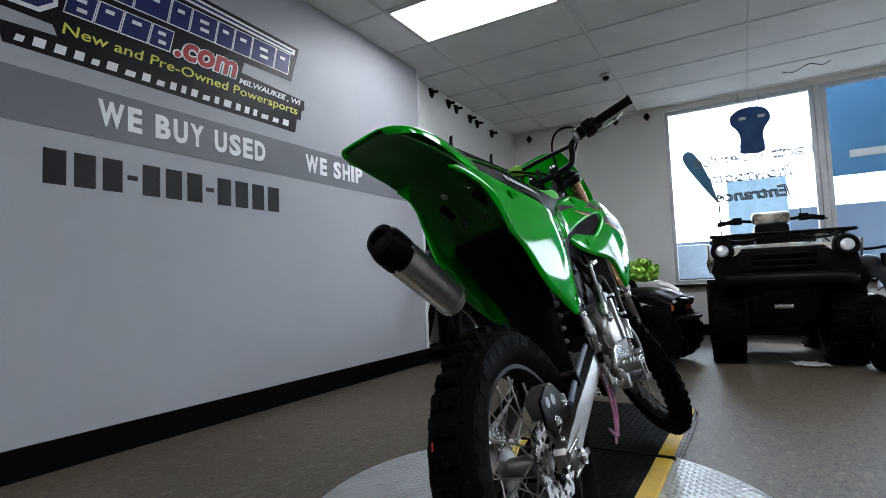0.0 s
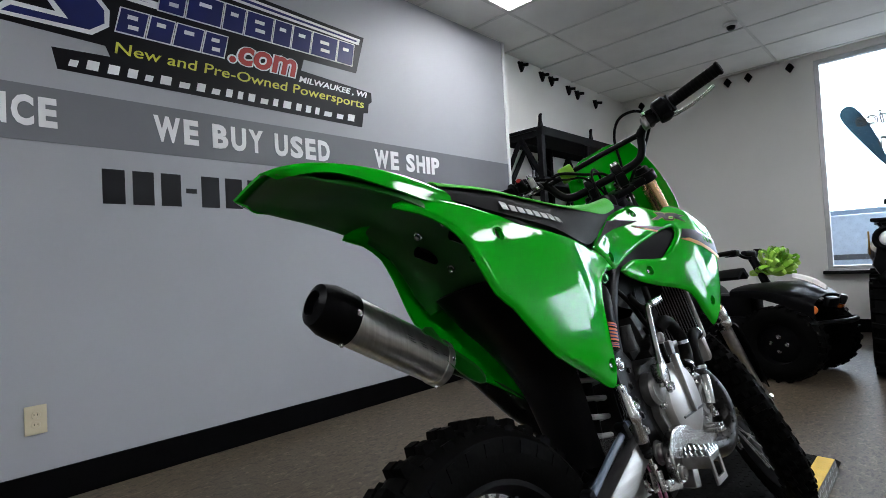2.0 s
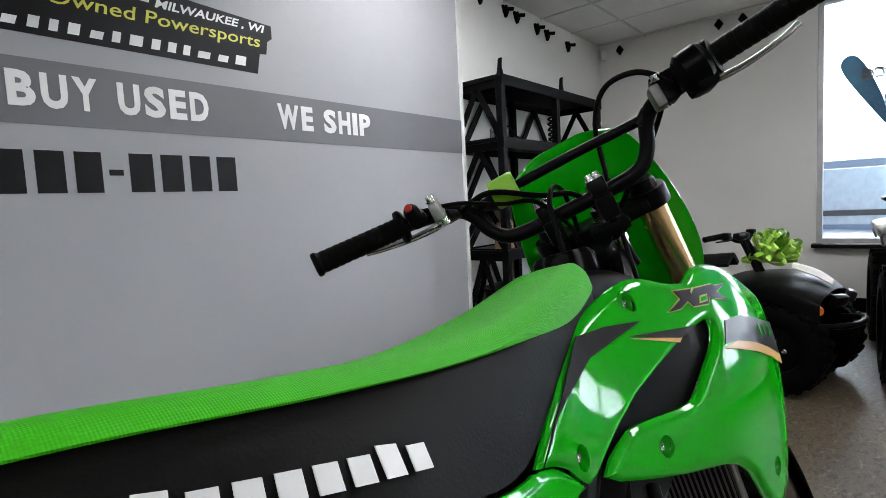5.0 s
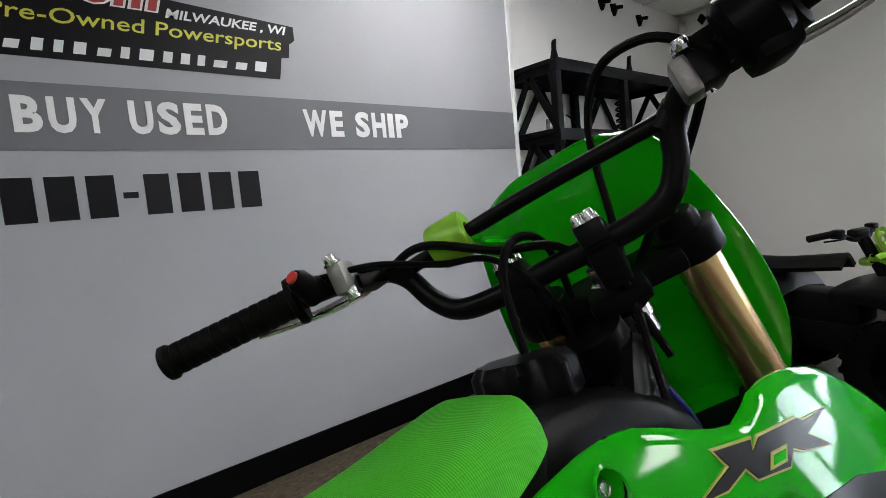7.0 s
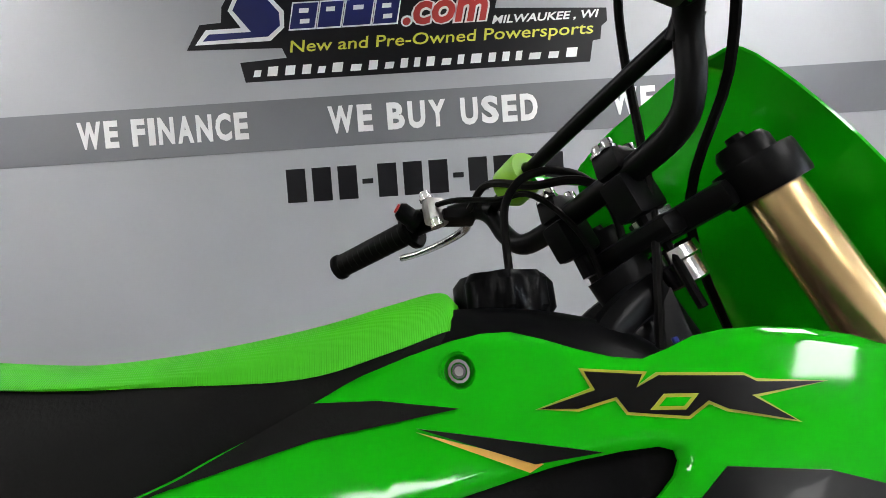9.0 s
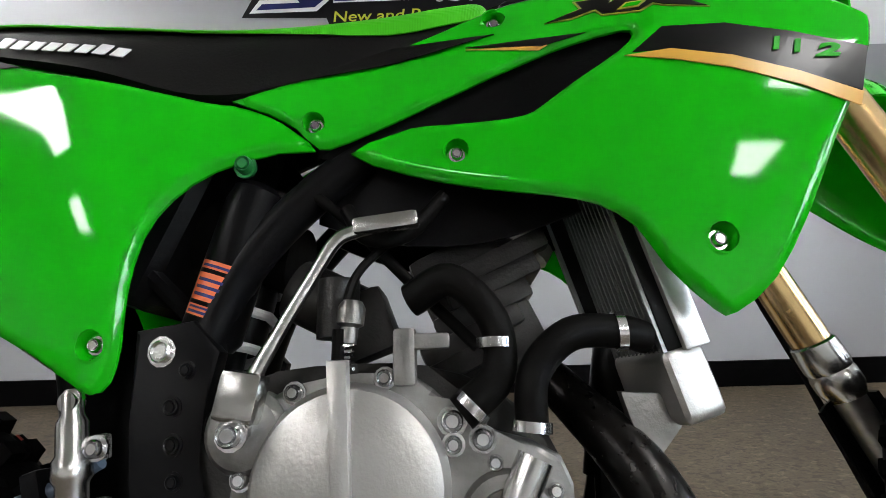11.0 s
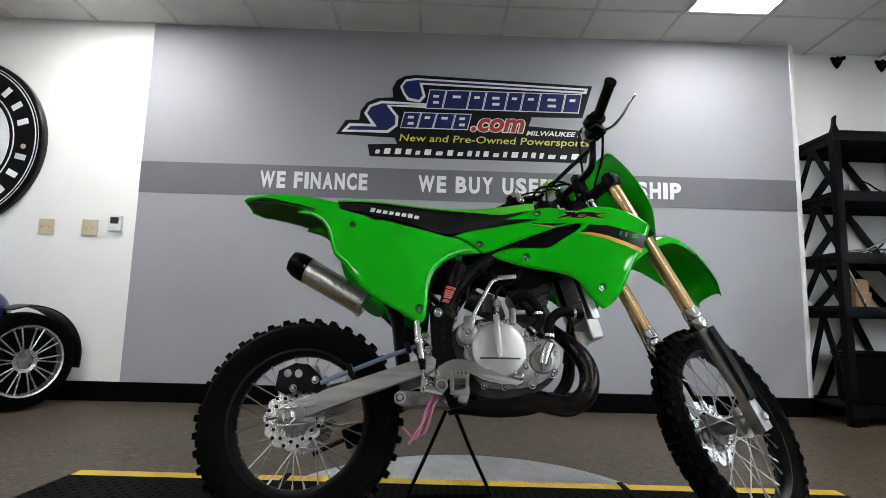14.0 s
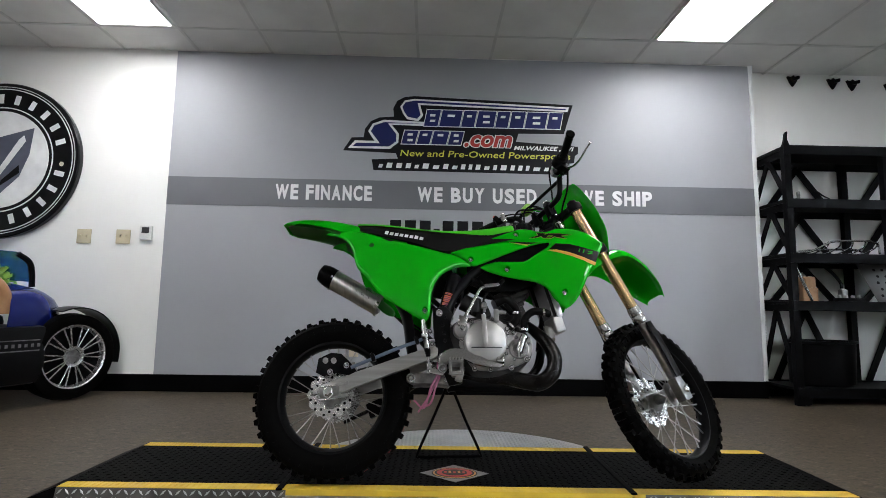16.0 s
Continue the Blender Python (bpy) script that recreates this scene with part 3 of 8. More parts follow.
# ---- small wall fixtures ----
def wall_plate(name, x, z, label, toggles):
    p = thing(name, label, "switch plate" if toggles else "wall outlet", pose(x, NORTH - 0.003, z))
    bm = bmesh.new()
    box(bm, (0.115 if toggles else 0.075, 0.007, 0.118), (0, -0.0035, 0), (0, 0, 0), 0.003)
    part("plate", bm, M_IVORY, p)
    for sx in ((-0.023, 0.023) if toggles else (0,)):
        if toggles:
            part("toggle", boxes(((0.010, 0.014, 0.022), (sx, -0.010, 0.002), (20, 0, 0), 0.002)), M_IVORY, p)
        else:
            for sz in (-0.02, 0.02):
                bm = bmesh.new()
                lathe(bm, [(0, 0.0025), (0.0145, 0.0025), (0.016, 0), (0.016, -0.003), (0, -0.003)], (0, -0.007, sz), (0, -1, 0), 20)
                part("socket", bm, M_IVORY, p)
                for dx in (-0.006, 0.006):
                    part("slot", boxes(((0.0022, 0.002, 0.008), (dx, -0.0095, sz + 0.002))), M_BLACK_PLASTIC, p, smooth=False)
    return p


wall_plate("light_switch", -1.515, 1.238, "ivory double light switch plate on the white wall", True)
wall_plate("light_switch", -1.198, 1.240, "ivory double light switch plate beside the thermostat", True)
wall_plate("wall_outlet", 0.725, 0.352, "ivory duplex outlet low on the grey wall", False)
th = thing("thermostat", "small white thermostat with a dark display", "thermostat", pose(-1.01, NORTH, 1.275))
part("housing", boxes(((0.095, 0.028, 0.115), (0, -0.014, 0), (0, 0, 0), 0.005)), M_PLASTIC_WHITE, th)
part("display", boxes(((0.06, 0.003, 0.048), (0, -0.029, 0.02), (0, 0, 0), 0.001)), M_DECAL_GREY, th)
part("button", boxes(((0.05, 0.004, 0.01), (0, -0.029, -0.03), (0, 0, 0), 0.001)), M_PLASTIC_WHITE, th)

# round wall sign
disc = thing("round_wall_sign", "big round black sign with white rings and a slate shield", "wall sign", pose(-2.235, NORTH, 1.855) @ Matrix.Scale(0.93, 4))
bm = bmesh.new()
lathe(bm, [(0, 0), (0.70, 0), (0.705, 0.01), (0.705, 0.05), (0.695, 0.06), (0, 0.06)], (0, 0, 0), (0, -1, 0), 96)
part("disc", bm, M_DECAL_BLACK, disc)
for ra, rb in ((0.642, 0.650), (0.665, 0.670), (0.468, 0.478)):
    bm = bmesh.new()
    lathe(bm, [(ra, 0.0605), (rb, 0.0605), (rb, 0.063), (ra, 0.063)], (0, 0, 0), (0, -1, 0), 96, closed=True)
    part("ring", bm, M_VINYL_WHITE, disc)
bm = bmesh.new()
lathe(bm, [(0, 0.0605), (0.44, 0.0605), (0.44, 0.063), (0, 0.063)], (0, 0, 0), (0, -1, 0), 80)
part("field", bm, M_VINYL_WHITE, disc)
for k in range(24):
    a = math.tau * k / 24 + 0.05
    if abs(math.sin(a)) < 0.18:
        continue
    b = boxes(((0.045, 0.003, 0.085), (0, 0, 0)))
    bmesh.ops.transform(b, matrix=pose(0, 0, 0, 0, -math.degrees(a) + 90, 0) @ Matrix.Translation((0, -0.062, 0.555)), verts=b.verts)
    part("bar", b, M_VINYL_WHITE, disc, smooth=False)
for s in (-1, 1):
    dot = bmesh.new()
    lathe(dot, [(0, 0.0605), (0.02, 0.0605), (0.02, 0.063), (0, 0.063)], (0.555 * s, 0, -0.03), (0, -1, 0), 16)
    part("dot", dot, M_IVORY, disc)
    for mat, pts in ((M_VINYL_STEEL, [(0, 0.20), (0.29, 0.29), (0.27, 0.05), (0.20, -0.15), (0, -0.36)]),
                     ):
        bm = bmesh.new()
        prism(bm, [(s * x, z) for x, z in pts], -0.066, -0.063)
        part("shield_half", bm, mat if s > 0 else M_DECAL_GREY, disc, smooth=False)
    bm = bmesh.new()
    prism(bm, [(0.0 * s, -0.12), (0.02 * s, -0.17), (0.23 * s, 0.17), (0.21 * s, 0.22), (0.17 * s, 0.18)], -0.069, -0.066)
    part("chevron_arm", bm, M_VINYL_WHITE, disc, smooth=False)
    bm = bmesh.new()
    prism(bm, [(0.03 * s, -0.25), (0.20 * s, -0.12), (0.19 * s, -0.05), (0.05 * s, -0.19)], -0.0685, -0.066)
    part("slash", bm, M_DECAL_BLACK, disc, smooth=False)

# security dome
dome = thing("security_camera", "small white dome camera on the ceiling", "security camera", pose(5.38, 0.92, CEIL))
bm = bmesh.new()
lathe(bm, [(0, 0), (0.055, 0), (0.058, -0.02), (0.05, -0.03), (0, -0.03)], (0, 0, 0), (0, 0, 1), 24)
part("base", bm, M_PLASTIC_WHITE, dome)
bm = bmesh.new()
lathe(bm, [(0.036, -0.03), (0.034, -0.045), (0.024, -0.058), (0, -0.064)], (0, 0, 0), (0, 0, 1), 20)
part("dome", bm, M_DECAL_BLACK, dome)

# ---- the dirt bike: x forward, y to its left, z up from the rear tyre's foot ----
from mathutils import geometry

BIKE = pose(0.974, 0.147, 0.071, 0, -0.6, -1.0) @ pose(0, 0, 0, -16.0) @ Matrix.Scale(0.971, 4)
bike = thing("dirt_bike", "lime green dirt bike with gold fork tubes on knobbly tyres", "motorcycle", BIKE)
RAKE = radians(22.5)
UP = Vector((-math.sin(RAKE), 0, math.cos(RAKE)))
FWD = Vector((math.cos(RAKE), 0, math.sin(RAKE)))
AXLE_F = Vector((1.325, 0, 0.312))
HEAD_POINT = Vector((1.289, 0, 0.296))
STEER = Matrix.Translation(HEAD_POINT) @ Matrix.Rotation(radians(34), 4, UP) @ Matrix.Translation(-HEAD_POINT)


def steered(bm):
    bmesh.ops.transform(bm, matrix=STEER, verts=bm.verts)
    return bm


def skin_y(x, z):
    """Half-width of the right-hand bodywork, as a (negative) y."""
    xs = (-0.2, 0.0, 0.15, 0.35, 0.45, 0.55, 0.62, 0.70, 0.78, 0.85, 0.93, 1.02, 1.10)
    ys = (-0.095, -0.106, -0.114, -0.132, -0.116, -0.096, -0.096, -0.106, -0.130, -0.150, -0.167, -0.172, -0.168)
    y = float(np.mean(np.interp([x - 0.03, x - 0.015, x, x + 0.015, x + 0.03], xs, ys)))
    if x > 0.5:
        f = min(1.0, (x - 0.5) / 0.16)
        y += ((z - 0.84) + math.hypot(z - 0.84, 0.03)) / 2 * 0.35 * f * f * (3 - 2 * f)
    if x < 0.45:
        y += 0.016 * min(1.5, ((z - 0.765) / 0.15) ** 2) * min(1.0, (0.45 - x) / 0.1) - 0.006 * min(1.0, (0.45 - x) / 0.1)
        y += 0.02 * max(0.0, (0.70 - z) / 0.12) ** 2 * max(0.0, min(1.0, (0.34 - x) / 0.2))
        y += 0.18 * max(0.0, z - 0.87)
    if x > 0.70 and z < 0.80:
        f = min(1.0, (x - 0.70) / 0.16)
        y += 0.02 * ((0.80 - z) / 0.17) ** 2 * f * f * (3 - 2 * f)
    return y


def panel(bm, outline, side=-1, lift=0.0, thick=0.0035, step=0.02, roll=0.012, yfun=skin_y, curve=3, holes=()):
    """A moulded plastic panel: an (x, z) outline bent to the bodywork's width, its rim rolled inwards."""
    pts = [Vector((x, 0, z)) for x, z in outline]
    line = smooth_line([*pts, pts[0]], curve)[:-1] if curve else pts
    ring = []
    for a, b in zip(line, [*line[1:], line[0]]):
        n_ = max(1, math.ceil((b - a).length / 0.007)) if roll else 1
        ring += [Vector((a.x + (b.x - a.x) * q / n_, a.z + (b.z - a.z) * q / n_)) for q in range(n_)]
    loops = [ring] + [[Vector((h[0] + h[2] * math.cos(k * math.tau / 14), h[1] + h[2] * math.sin(k * math.tau / 14))) for k in range(14)] for h in holes]

    def inside(p, loop):
        hit = False
        for a, b in zip(loop, [*loop[1:], loop[0]]):
            if (a.y > p.y) != (b.y > p.y) and p.x < (b.x - a.x) * (p.y - a.y) / (b.y - a.y) + a.x:
                hit = not hit
        return hit

    def gap(p):
        best = 9.0
        for a, b in zip(ring, [*ring[1:], ring[0]]):
            d = b - a
            t = max(0.0, min(1.0, (p - a).dot(d) / max(d.length_squared, 1e-12)))
            best = min(best, (p - a - d * t).length)
        return best

    verts, edges = [], []
    for loop in loops:
        s = len(verts)
        verts += loop
        edges += [(s + k, s + (k + 1) % len(loop)) for k in range(len(loop))]
    x0, x1 = min(p.x for p in ring), max(p.x for p in ring)
    z0, z1 = min(p.y for p in ring), max(p.y for p in ring)
    for i in range(int((x1 - x0) / step) + 1):
        for j in range(int((z1 - z0) / step) + 1):
            p = Vector((x0 + (i + 0.5 * (j % 2)) * step, z0 + j * step))
            if inside(p, ring) and gap(p) > 0.3 * step and not any((p - Vector(h[:2])).length < h[2] * 1.2 for h in holes):
                if not roll or gap(p) > 1.7 * roll:
                    verts.append(p)
    if roll:
        area = sum(a.x * b.y - b.x * a.y for a, b in zip(ring, [*ring[1:], ring[0]]))
        for k, p in enumerate(ring):
            d = ring[(k + 1) % len(ring)] - ring[k - 1]
            if d.length < 1e-6:
                continue
            n_ = Vector((-d.y, d.x)).normalized() * (1 if area > 0 else -1)
            for f in (0.35, 0.75, 1.25):
                q = p + n_ * roll * f
                if inside(q, ring) and gap(q) > 0.8 * f * roll and not any((q - Vector(h[:2])).length < h[2] * 1.2 for h in holes):
                    verts.append(q)
    vs, _, tris, *_ = geometry.delaunay_2d_cdt(verts, edges, [], 0, 1e-5)
    keep = []
    for t in tris:
        c = sum((vs[k] for k in t), Vector((0, 0))) / len(t)
        if inside(c, ring) and not any((c - Vector(h[:2])).length < h[2] * 0.98 for h in holes):
            keep.append(t)
    top, low = {}, {}
    for k, v in enumerate(vs):
        d = gap(v)
        y = yfun(v.x, v.y) - lift + (roll * (1 - d / roll) ** 2 * 0.7 if roll and d < roll else 0.0)
        top[k] = bm.verts.new((v.x, -side * y, v.y))
        low[k] = bm.verts.new((v.x, -side * (y + thick), v.y))
    count = {}
    for t in keep:
        bm.faces.new([top[k] for k in t])
        bm.faces.new([low[k] for k in reversed(t)])
        for a, b in zip(t, (*t[1:], t[0])):
            key = (min(a, b), max(a, b))
            count[key] = count.get(key, 0) + 1
    for (a, b), n in count.items():
        if n == 1:
            bm.faces.new((top[a], top[b], low[b], low[a]))
    loose = [v for v in bm.verts if not v.link_faces]
    bmesh.ops.delete(bm, geom=loose, context="VERTS")
    return bm


# --- wheels ---
def knobby_tyre(c, rim_r, out_r, half, count, rows):
    bm = bmesh.new()
    cr = out_r - 0.016
    prof = [(rim_r - 0.004, -half * 0.52), (rim_r + 0.012, -half * 0.80), ((rim_r + cr) / 2, -half * 0.98), (cr - 0.022, -half * 0.92), (cr - 0.008, -half * 0.66), (cr, -half * 0.25),
            (cr, half * 0.25), (cr - 0.008, half * 0.66), (cr - 0.022, half * 0.92), ((rim_r + cr) / 2, half * 0.98), (rim_r + 0.012, half * 0.80), (rim_r - 0.004, half * 0.52)]
    lathe(bm, prof, c, (0, 1, 0), 72, True)
    return bm


def knobs(w, c, out_r, half, count, rows, m0):
    """The tread blocks of a tyre, one object each on a shared mesh for each row."""
    cr = out_r - 0.016
    for offset, lat, wid, length, tilt, height in rows:
        v = []
        for h, q in ((-0.004, 1.12), (0.017 * height, 0.86)):
            for sy, sz in ((-1, -1), (1, -1), (1, 1), (-1, 1)):
                v.append((h, sy * wid / 2 * q, sz * length / 2 * q))
        me = bpy.data.meshes.new("knob")
        me.from_pydata(v, [], [(4, 5, 6, 7), (0, 1, 5, 4), (1, 2, 6, 5), (2, 3, 7, 6), (3, 0, 4, 7)])
        me.materials.append(M_TYRE)
        r = cr - 0.05 * (abs(lat) / half) ** 2 * half / 0.05 - 0.001
        for k in range(count):
            ob = new("knob", me)
            ob.parent = w
            ob.matrix_basis = m0 @ Matrix.Translation(c) @ Matrix.Rotation(math.tau * (k + offset) / count, 4, "Y") @ Matrix.Translation((r, lat, 0)) @ Matrix.Rotation(radians(tilt), 4, "Z")
            tagged(ob)


def rim_mesh(c, r, half):
    bm = bmesh.new()
    lathe(bm, [(r + 0.006, -half), (r + 0.006, -half + 0.004), (r - 0.004, -half + 0.010), (r - 0.012, -half * 0.4), (r - 0.012, half * 0.4), (r - 0.004, half - 0.010), (r + 0.006, half - 0.004),
               (r + 0.006, half), (r - 0.006, half), (r - 0.016, half * 0.5), (r - 0.019, 0), (r - 0.016, -half * 0.5), (r - 0.006, -half)], c, (0, 1, 0), 64, True)
    return bm


def holed_disc(bm, c, r_in, r_out, y0, y1, lobes, holes):
    """A wave brake disc with a scalloped edge and drilled rows."""
    n = 96
    outer = [(r_out * (1 + 0.045 * math.cos(lobes * k * math.tau / n))) for k in range(n)]
    loops = {}
    for y in (y0, y1):
        loops[y] = ([bm.verts.new((c[0] + outer[k] * math.cos(k * math.tau / n), y, c[2] + outer[k] * math.sin(k * math.tau / n))) for k in range(n)],
                    [bm.verts.new((c[0] + r_in * math.cos(k * math.tau / n), y, c[2] + r_in * math.sin(k * math.tau / n))) for k in range(n)])
    for k in range(n):
        j = (k + 1) % n
        for y in (y0, y1):
            o, i = loops[y]
            bm.faces.new((o[k], o[j], i[j], i[k]))
        bm.faces.new((loops[y0][0][k], loops[y0][0][j], loops[y1][0][j], loops[y1][0][k]))
        bm.faces.new((loops[y0][1][k], loops[y0][1][j], loops[y1][1][j], loops[y1][1][k]))
    return bm


def wheel(name, c, rim_r, out_r, half, count, rows, rim_half, disc_r, disc_y, turn):
    bm = bmesh.new()
    lathe(bm, [(0, -0.062), (0.018, -0.062), (0.022, -0.05), (0.045, -0.046), (0.045, -0.038), (0.024, -0.030), (0.022, 0.030), (0.045, 0.038), (0.045, 0.046), (0.022, 0.05), (0.018, 0.062), (0, 0.062)], c, (0, 1, 0), 36)
    w = part(name, turn(bm), M_CAST, bike, "cast grey wheel hub with a knobbly black tyre")
    part("tyre", turn(knobby_tyre(c, rim_r, out_r, half, count, rows)), M_TYRE, w, "black knobbly off-road tyre", angle=30)
    knobs(w, c, out_r, half, count, rows, STEER if turn is steered else Matrix())
    part("rim", turn(rim_mesh(c, rim_r, rim_half)), M_FRAME_BLACK, w, "black rim")
    for k in range(32):
        a = math.tau * k / 32
        s = -1 if k % 2 else 1
        b = a + (0.55 if (k // 2) % 2 else -0.55)
        p = Vector(c) + Vector((0.042 * math.cos(b), s * 0.042, 0.042 * math.sin(b)))
        q = Vector(c) + Vector(((rim_r - 0.017) * math.cos(a), s * 0.004, (rim_r - 0.017) * math.sin(a)))
        bm = bmesh.new()
        rod(bm, p, q, 0.0019, segs=6)
        rod(bm, p.lerp(q, 0.9), q, 0.0034, segs=6)
        part("spoke", turn(bm), M_ARM, w)
    bm = holed_disc(bmesh.new(), c, disc_r * 0.62, disc_r, disc_y - 0.002, disc_y + 0.002, 12, 0)
    dsk = part("brake_disc", turn(bm), M_ALU, w, "drilled silver brake disc")
    for k in range(24):
        a = math.tau * k / 24
        r = disc_r * (0.90 if k % 2 else 0.74)
        bm = bmesh.new()
        at = Vector(c) + Vector((r * math.cos(a), disc_y - 0.0021, r * math.sin(a)))
        lathe(bm, [(0, 0.0004), (0.0052, 0.0004), (0.0052, -0.005), (0, -0.005)], at, (0, -1, 0), 10)
        part("hole", turn(bm), M_DECAL_BLACK, dsk)
    for k in range(6):
        a = math.tau * k / 6 + 0.2
        bm = bmesh.new()
        rod(bm, Vector(c) + Vector((0.04 * math.cos(a - 0.3), disc_y, 0.04 * math.sin(a - 0.3))), Vector(c) + Vector((disc_r * 0.66 * math.cos(a), disc_y, disc_r * 0.66 * math.sin(a))), 0.006, segs=8)
        part("disc_arm", turn(bm), M_ALU, w)
    return w


plain = lambda b: b
REAR_C = (0.0, 0.0, 0.305)
rear_rows = [(0.0, -0.013, 0.022, 0.021, 0, 1), (0.0, 0.013, 0.022, 0.021, 0, 1), (0.5, -0.033, 0.019, 0.022, 12, 1), (0.5, 0.033, 0.019, 0.022, -12, 1),
             (0.0, -0.049, 0.013, 0.023, 0, 1.0), (0.0, 0.049, 0.013, 0.023, 0, 1.0)]
front_rows = [(0.0, -0.010, 0.016, 0.019, 0, 1), (0.0, 0.010, 0.016, 0.019, 0, 1), (0.5, -0.027, 0.015, 0.019, 10, 1), (0.5, 0.027, 0.015, 0.019, -10, 1),
              (0.0, -0.041, 0.011, 0.02, 0, 1.0), (0.0, 0.041, 0.011, 0.02, 0, 1.0)]
rear_wheel = wheel("rear_wheel", REAR_C, 0.211, 0.317, 0.056, 38, rear_rows, 0.036, 0.086, -0.072, plain)
front_wheel = wheel("front_wheel", tuple(AXLE_F), 0.2415, 0.320, 0.046, 44, front_rows, 0.026, 0.098, 0.062, steered)
for k in range(18):
    a = math.tau * (k + 0.3 * random.random()) / 44 * 2.4
    bm = bmesh.new()
    m = Matrix.Translation(REAR_C) @ Matrix.Rotation(a + 2.2, 4, "Y")
    box(bm, (0.001, 0.003, 0.016), (0.302, 0.0235, 0))
    bmesh.ops.transform(bm, matrix=m, verts=bm.verts)
    part("paint_dash", bm, M_RED, rear_wheel, "faded red paint dash on the tread", smooth=False)
bm = bmesh.new()
holed_disc(bm, REAR_C, 0.06, 0.092, 0.066, 0.071, 46, 0)
part("sprocket", bm, M_ALU, rear_wheel, "toothed rear sprocket")
for side in (-1, 1):
    bm = bmesh.new()
    lathe(bm, [(0, 0.018), (0.009, 0.018), (0.013, 0.012), (0.013, 0), (0.02, 0), (0.02, -0.004), (0, -0.004)], (0, side * 0.120, 0.305), (0, side, 0), 6)
    part("axle_nut", bm, M_CHROME, rear_wheel, smooth=False)

# the frame and bodywork stand a little taller and further back over the axles than first drawn
SHAPE = BODY_SHAPE = Matrix(((1, 0, -0.043, 0.0131), (0, 1, 0, 0), (-0.010, 0, 1.077, -0.0215), (0, 0, 0, 1)))
# --- swingarm and rear brake ---
swing = part("swingarm", boxes(((0.06, 0.16, 0.05), (0.40, 0, 0.447), (0, 13, 0), 0.01)), M_ALU, bike, "brushed aluminium swingarm")
for s in (-1, 1):
    bm = bmesh.new()
    prism(bm, [(-0.040, 0.322), (-0.032, 0.332), (0.03, 0.345), (0.075, 0.366), (0.095, 0.376), (0.20, 0.410), (0.34, 0.456), (0.405, 0.474), (0.418, 0.465), (0.414, 0.440), (0.40, 0.430), (0.28, 0.389), (0.15, 0.344), (0.095, 0.325), (0.06, 0.310), (-0.03, 0.288), (-0.040, 0.296)],
          s * 0.088, s * 0.118, 0.006, 2)
    part("arm", bm, M_ARM, swing)
    bm = boxes(((0.075, 0.008, 0.034), (0.005, s * 0.122, 0.307), (0, -8, 0), 0.003), ((0.05, 0.006, 0.012), (0.05, s * 0.121, 0.335), (0, -12, 0), 0.002), ((0.05, 0.006, 0.012), (0.05, s * 0.121, 0.296), (0, -6, 0), 0.002))
    part("axle_block", bm, M_CAST, swing, "cast chain adjuster block")
    bm = bmesh.new()
    lathe(bm, [(0.0, 0.016), (0.010, 0.016), (0.0165, 0.013), (0.0165, 0.003), (0.021, 0.002), (0.021, 0.0), (0, 0)], (0.0, s * 0.126, 0.305), (0, s, 0), 6)
    part("axle_nut", bm, M_CHROME, swing, smooth=False)
    for z in (0.328, 0.284):
        part("slot_edge", boxes(((0.085, 0.006, 0.006), (0.008, s * 0.1205, z), (0, -8, 0), 0.002)), M_POLISH, swing)
    bm = bmesh.new()
    rod(bm, (-0.065, s * 0.116, 0.298), (-0.02, s * 0.116, 0.305), 0.004, segs=8)
    lathe(bm, [(0, 0.006), (0.007, 0.006), (0.007, 0), (0, 0)], (-0.06, s * 0.116, 0.299), (-1, 0, 0.1), 6)
    part("adjuster_bolt", bm, M_CHROME, swing, smooth=False)
bm = bmesh.new()
prism(bm, [(-0.055, 0.375), (-0.048, 0.425), (0.0, 0.447), (0.04, 0.444), (0.075, 0.415), (0.10, 0.385), (0.085, 0.365), (0.04, 0.372), (0.0, 0.380), (-0.02, 0.36)], -0.106, -0.098, 0.003)
guard = part("caliper_guard", bm, M_BLACK_PLASTIC, bike, "black plastic caliper guard")
for x, z in ((-0.02, 0.418), (0.012, 0.418)):
    bm = bmesh.new()
    lathe(bm, [(0, 0.001), (0.011, 0.001), (0.011, -0.002), (0, -0.002)], (x, -0.1065, z), (0, -1, 0), 14)
    part("hole", bm, M_CAST, guard)
for x, z in ((0.062, 0.402), (0.0, 0.378), (-0.005, 0.34)):
    part("bolt", bolt_head(bmesh.new(), (x, -0.107, z), (0, -1, 0), 0.008, 0.006), M_CHROME, guard)
bm = boxes(((0.075, 0.05, 0.045), (0.03, -0.072, 0.415), (0, -20, 0), 0.008), ((0.05, 0.03, 0.03), (0.075, -0.09, 0.395), (0, -20, 0), 0.006))
part("brake_caliper", bm, M_CAST, bike, "cast rear brake caliper")
bm = bmesh.new()
tube(bm, [(0.08, -0.115, 0.393), (0.16, -0.112, 0.425), (0.27, -0.112, 0.468), (0.34, -0.112, 0.492), (0.385, -0.112, 0.515)], 0.0065, 10)
part("brake_hose", bm, material("blue_grey_brake_hose", (0.09, 0.12, 0.17), 0.35), bike, "blue-grey rear brake hose")
for x, z in ((0.165, 0.428), (0.335, 0.492)):
    part("hose_clip", boxes(((0.016, 0.022, 0.03), (x, -0.114, z + 0.002), (0, -18, 0), 0.003)), M_BLACK_PLASTIC, bike)
RMC, up_rmc = Vector((0.379, -0.124, 0.434)), Vector((-0.13, 0, 1)).normalized()
bm = bmesh.new()
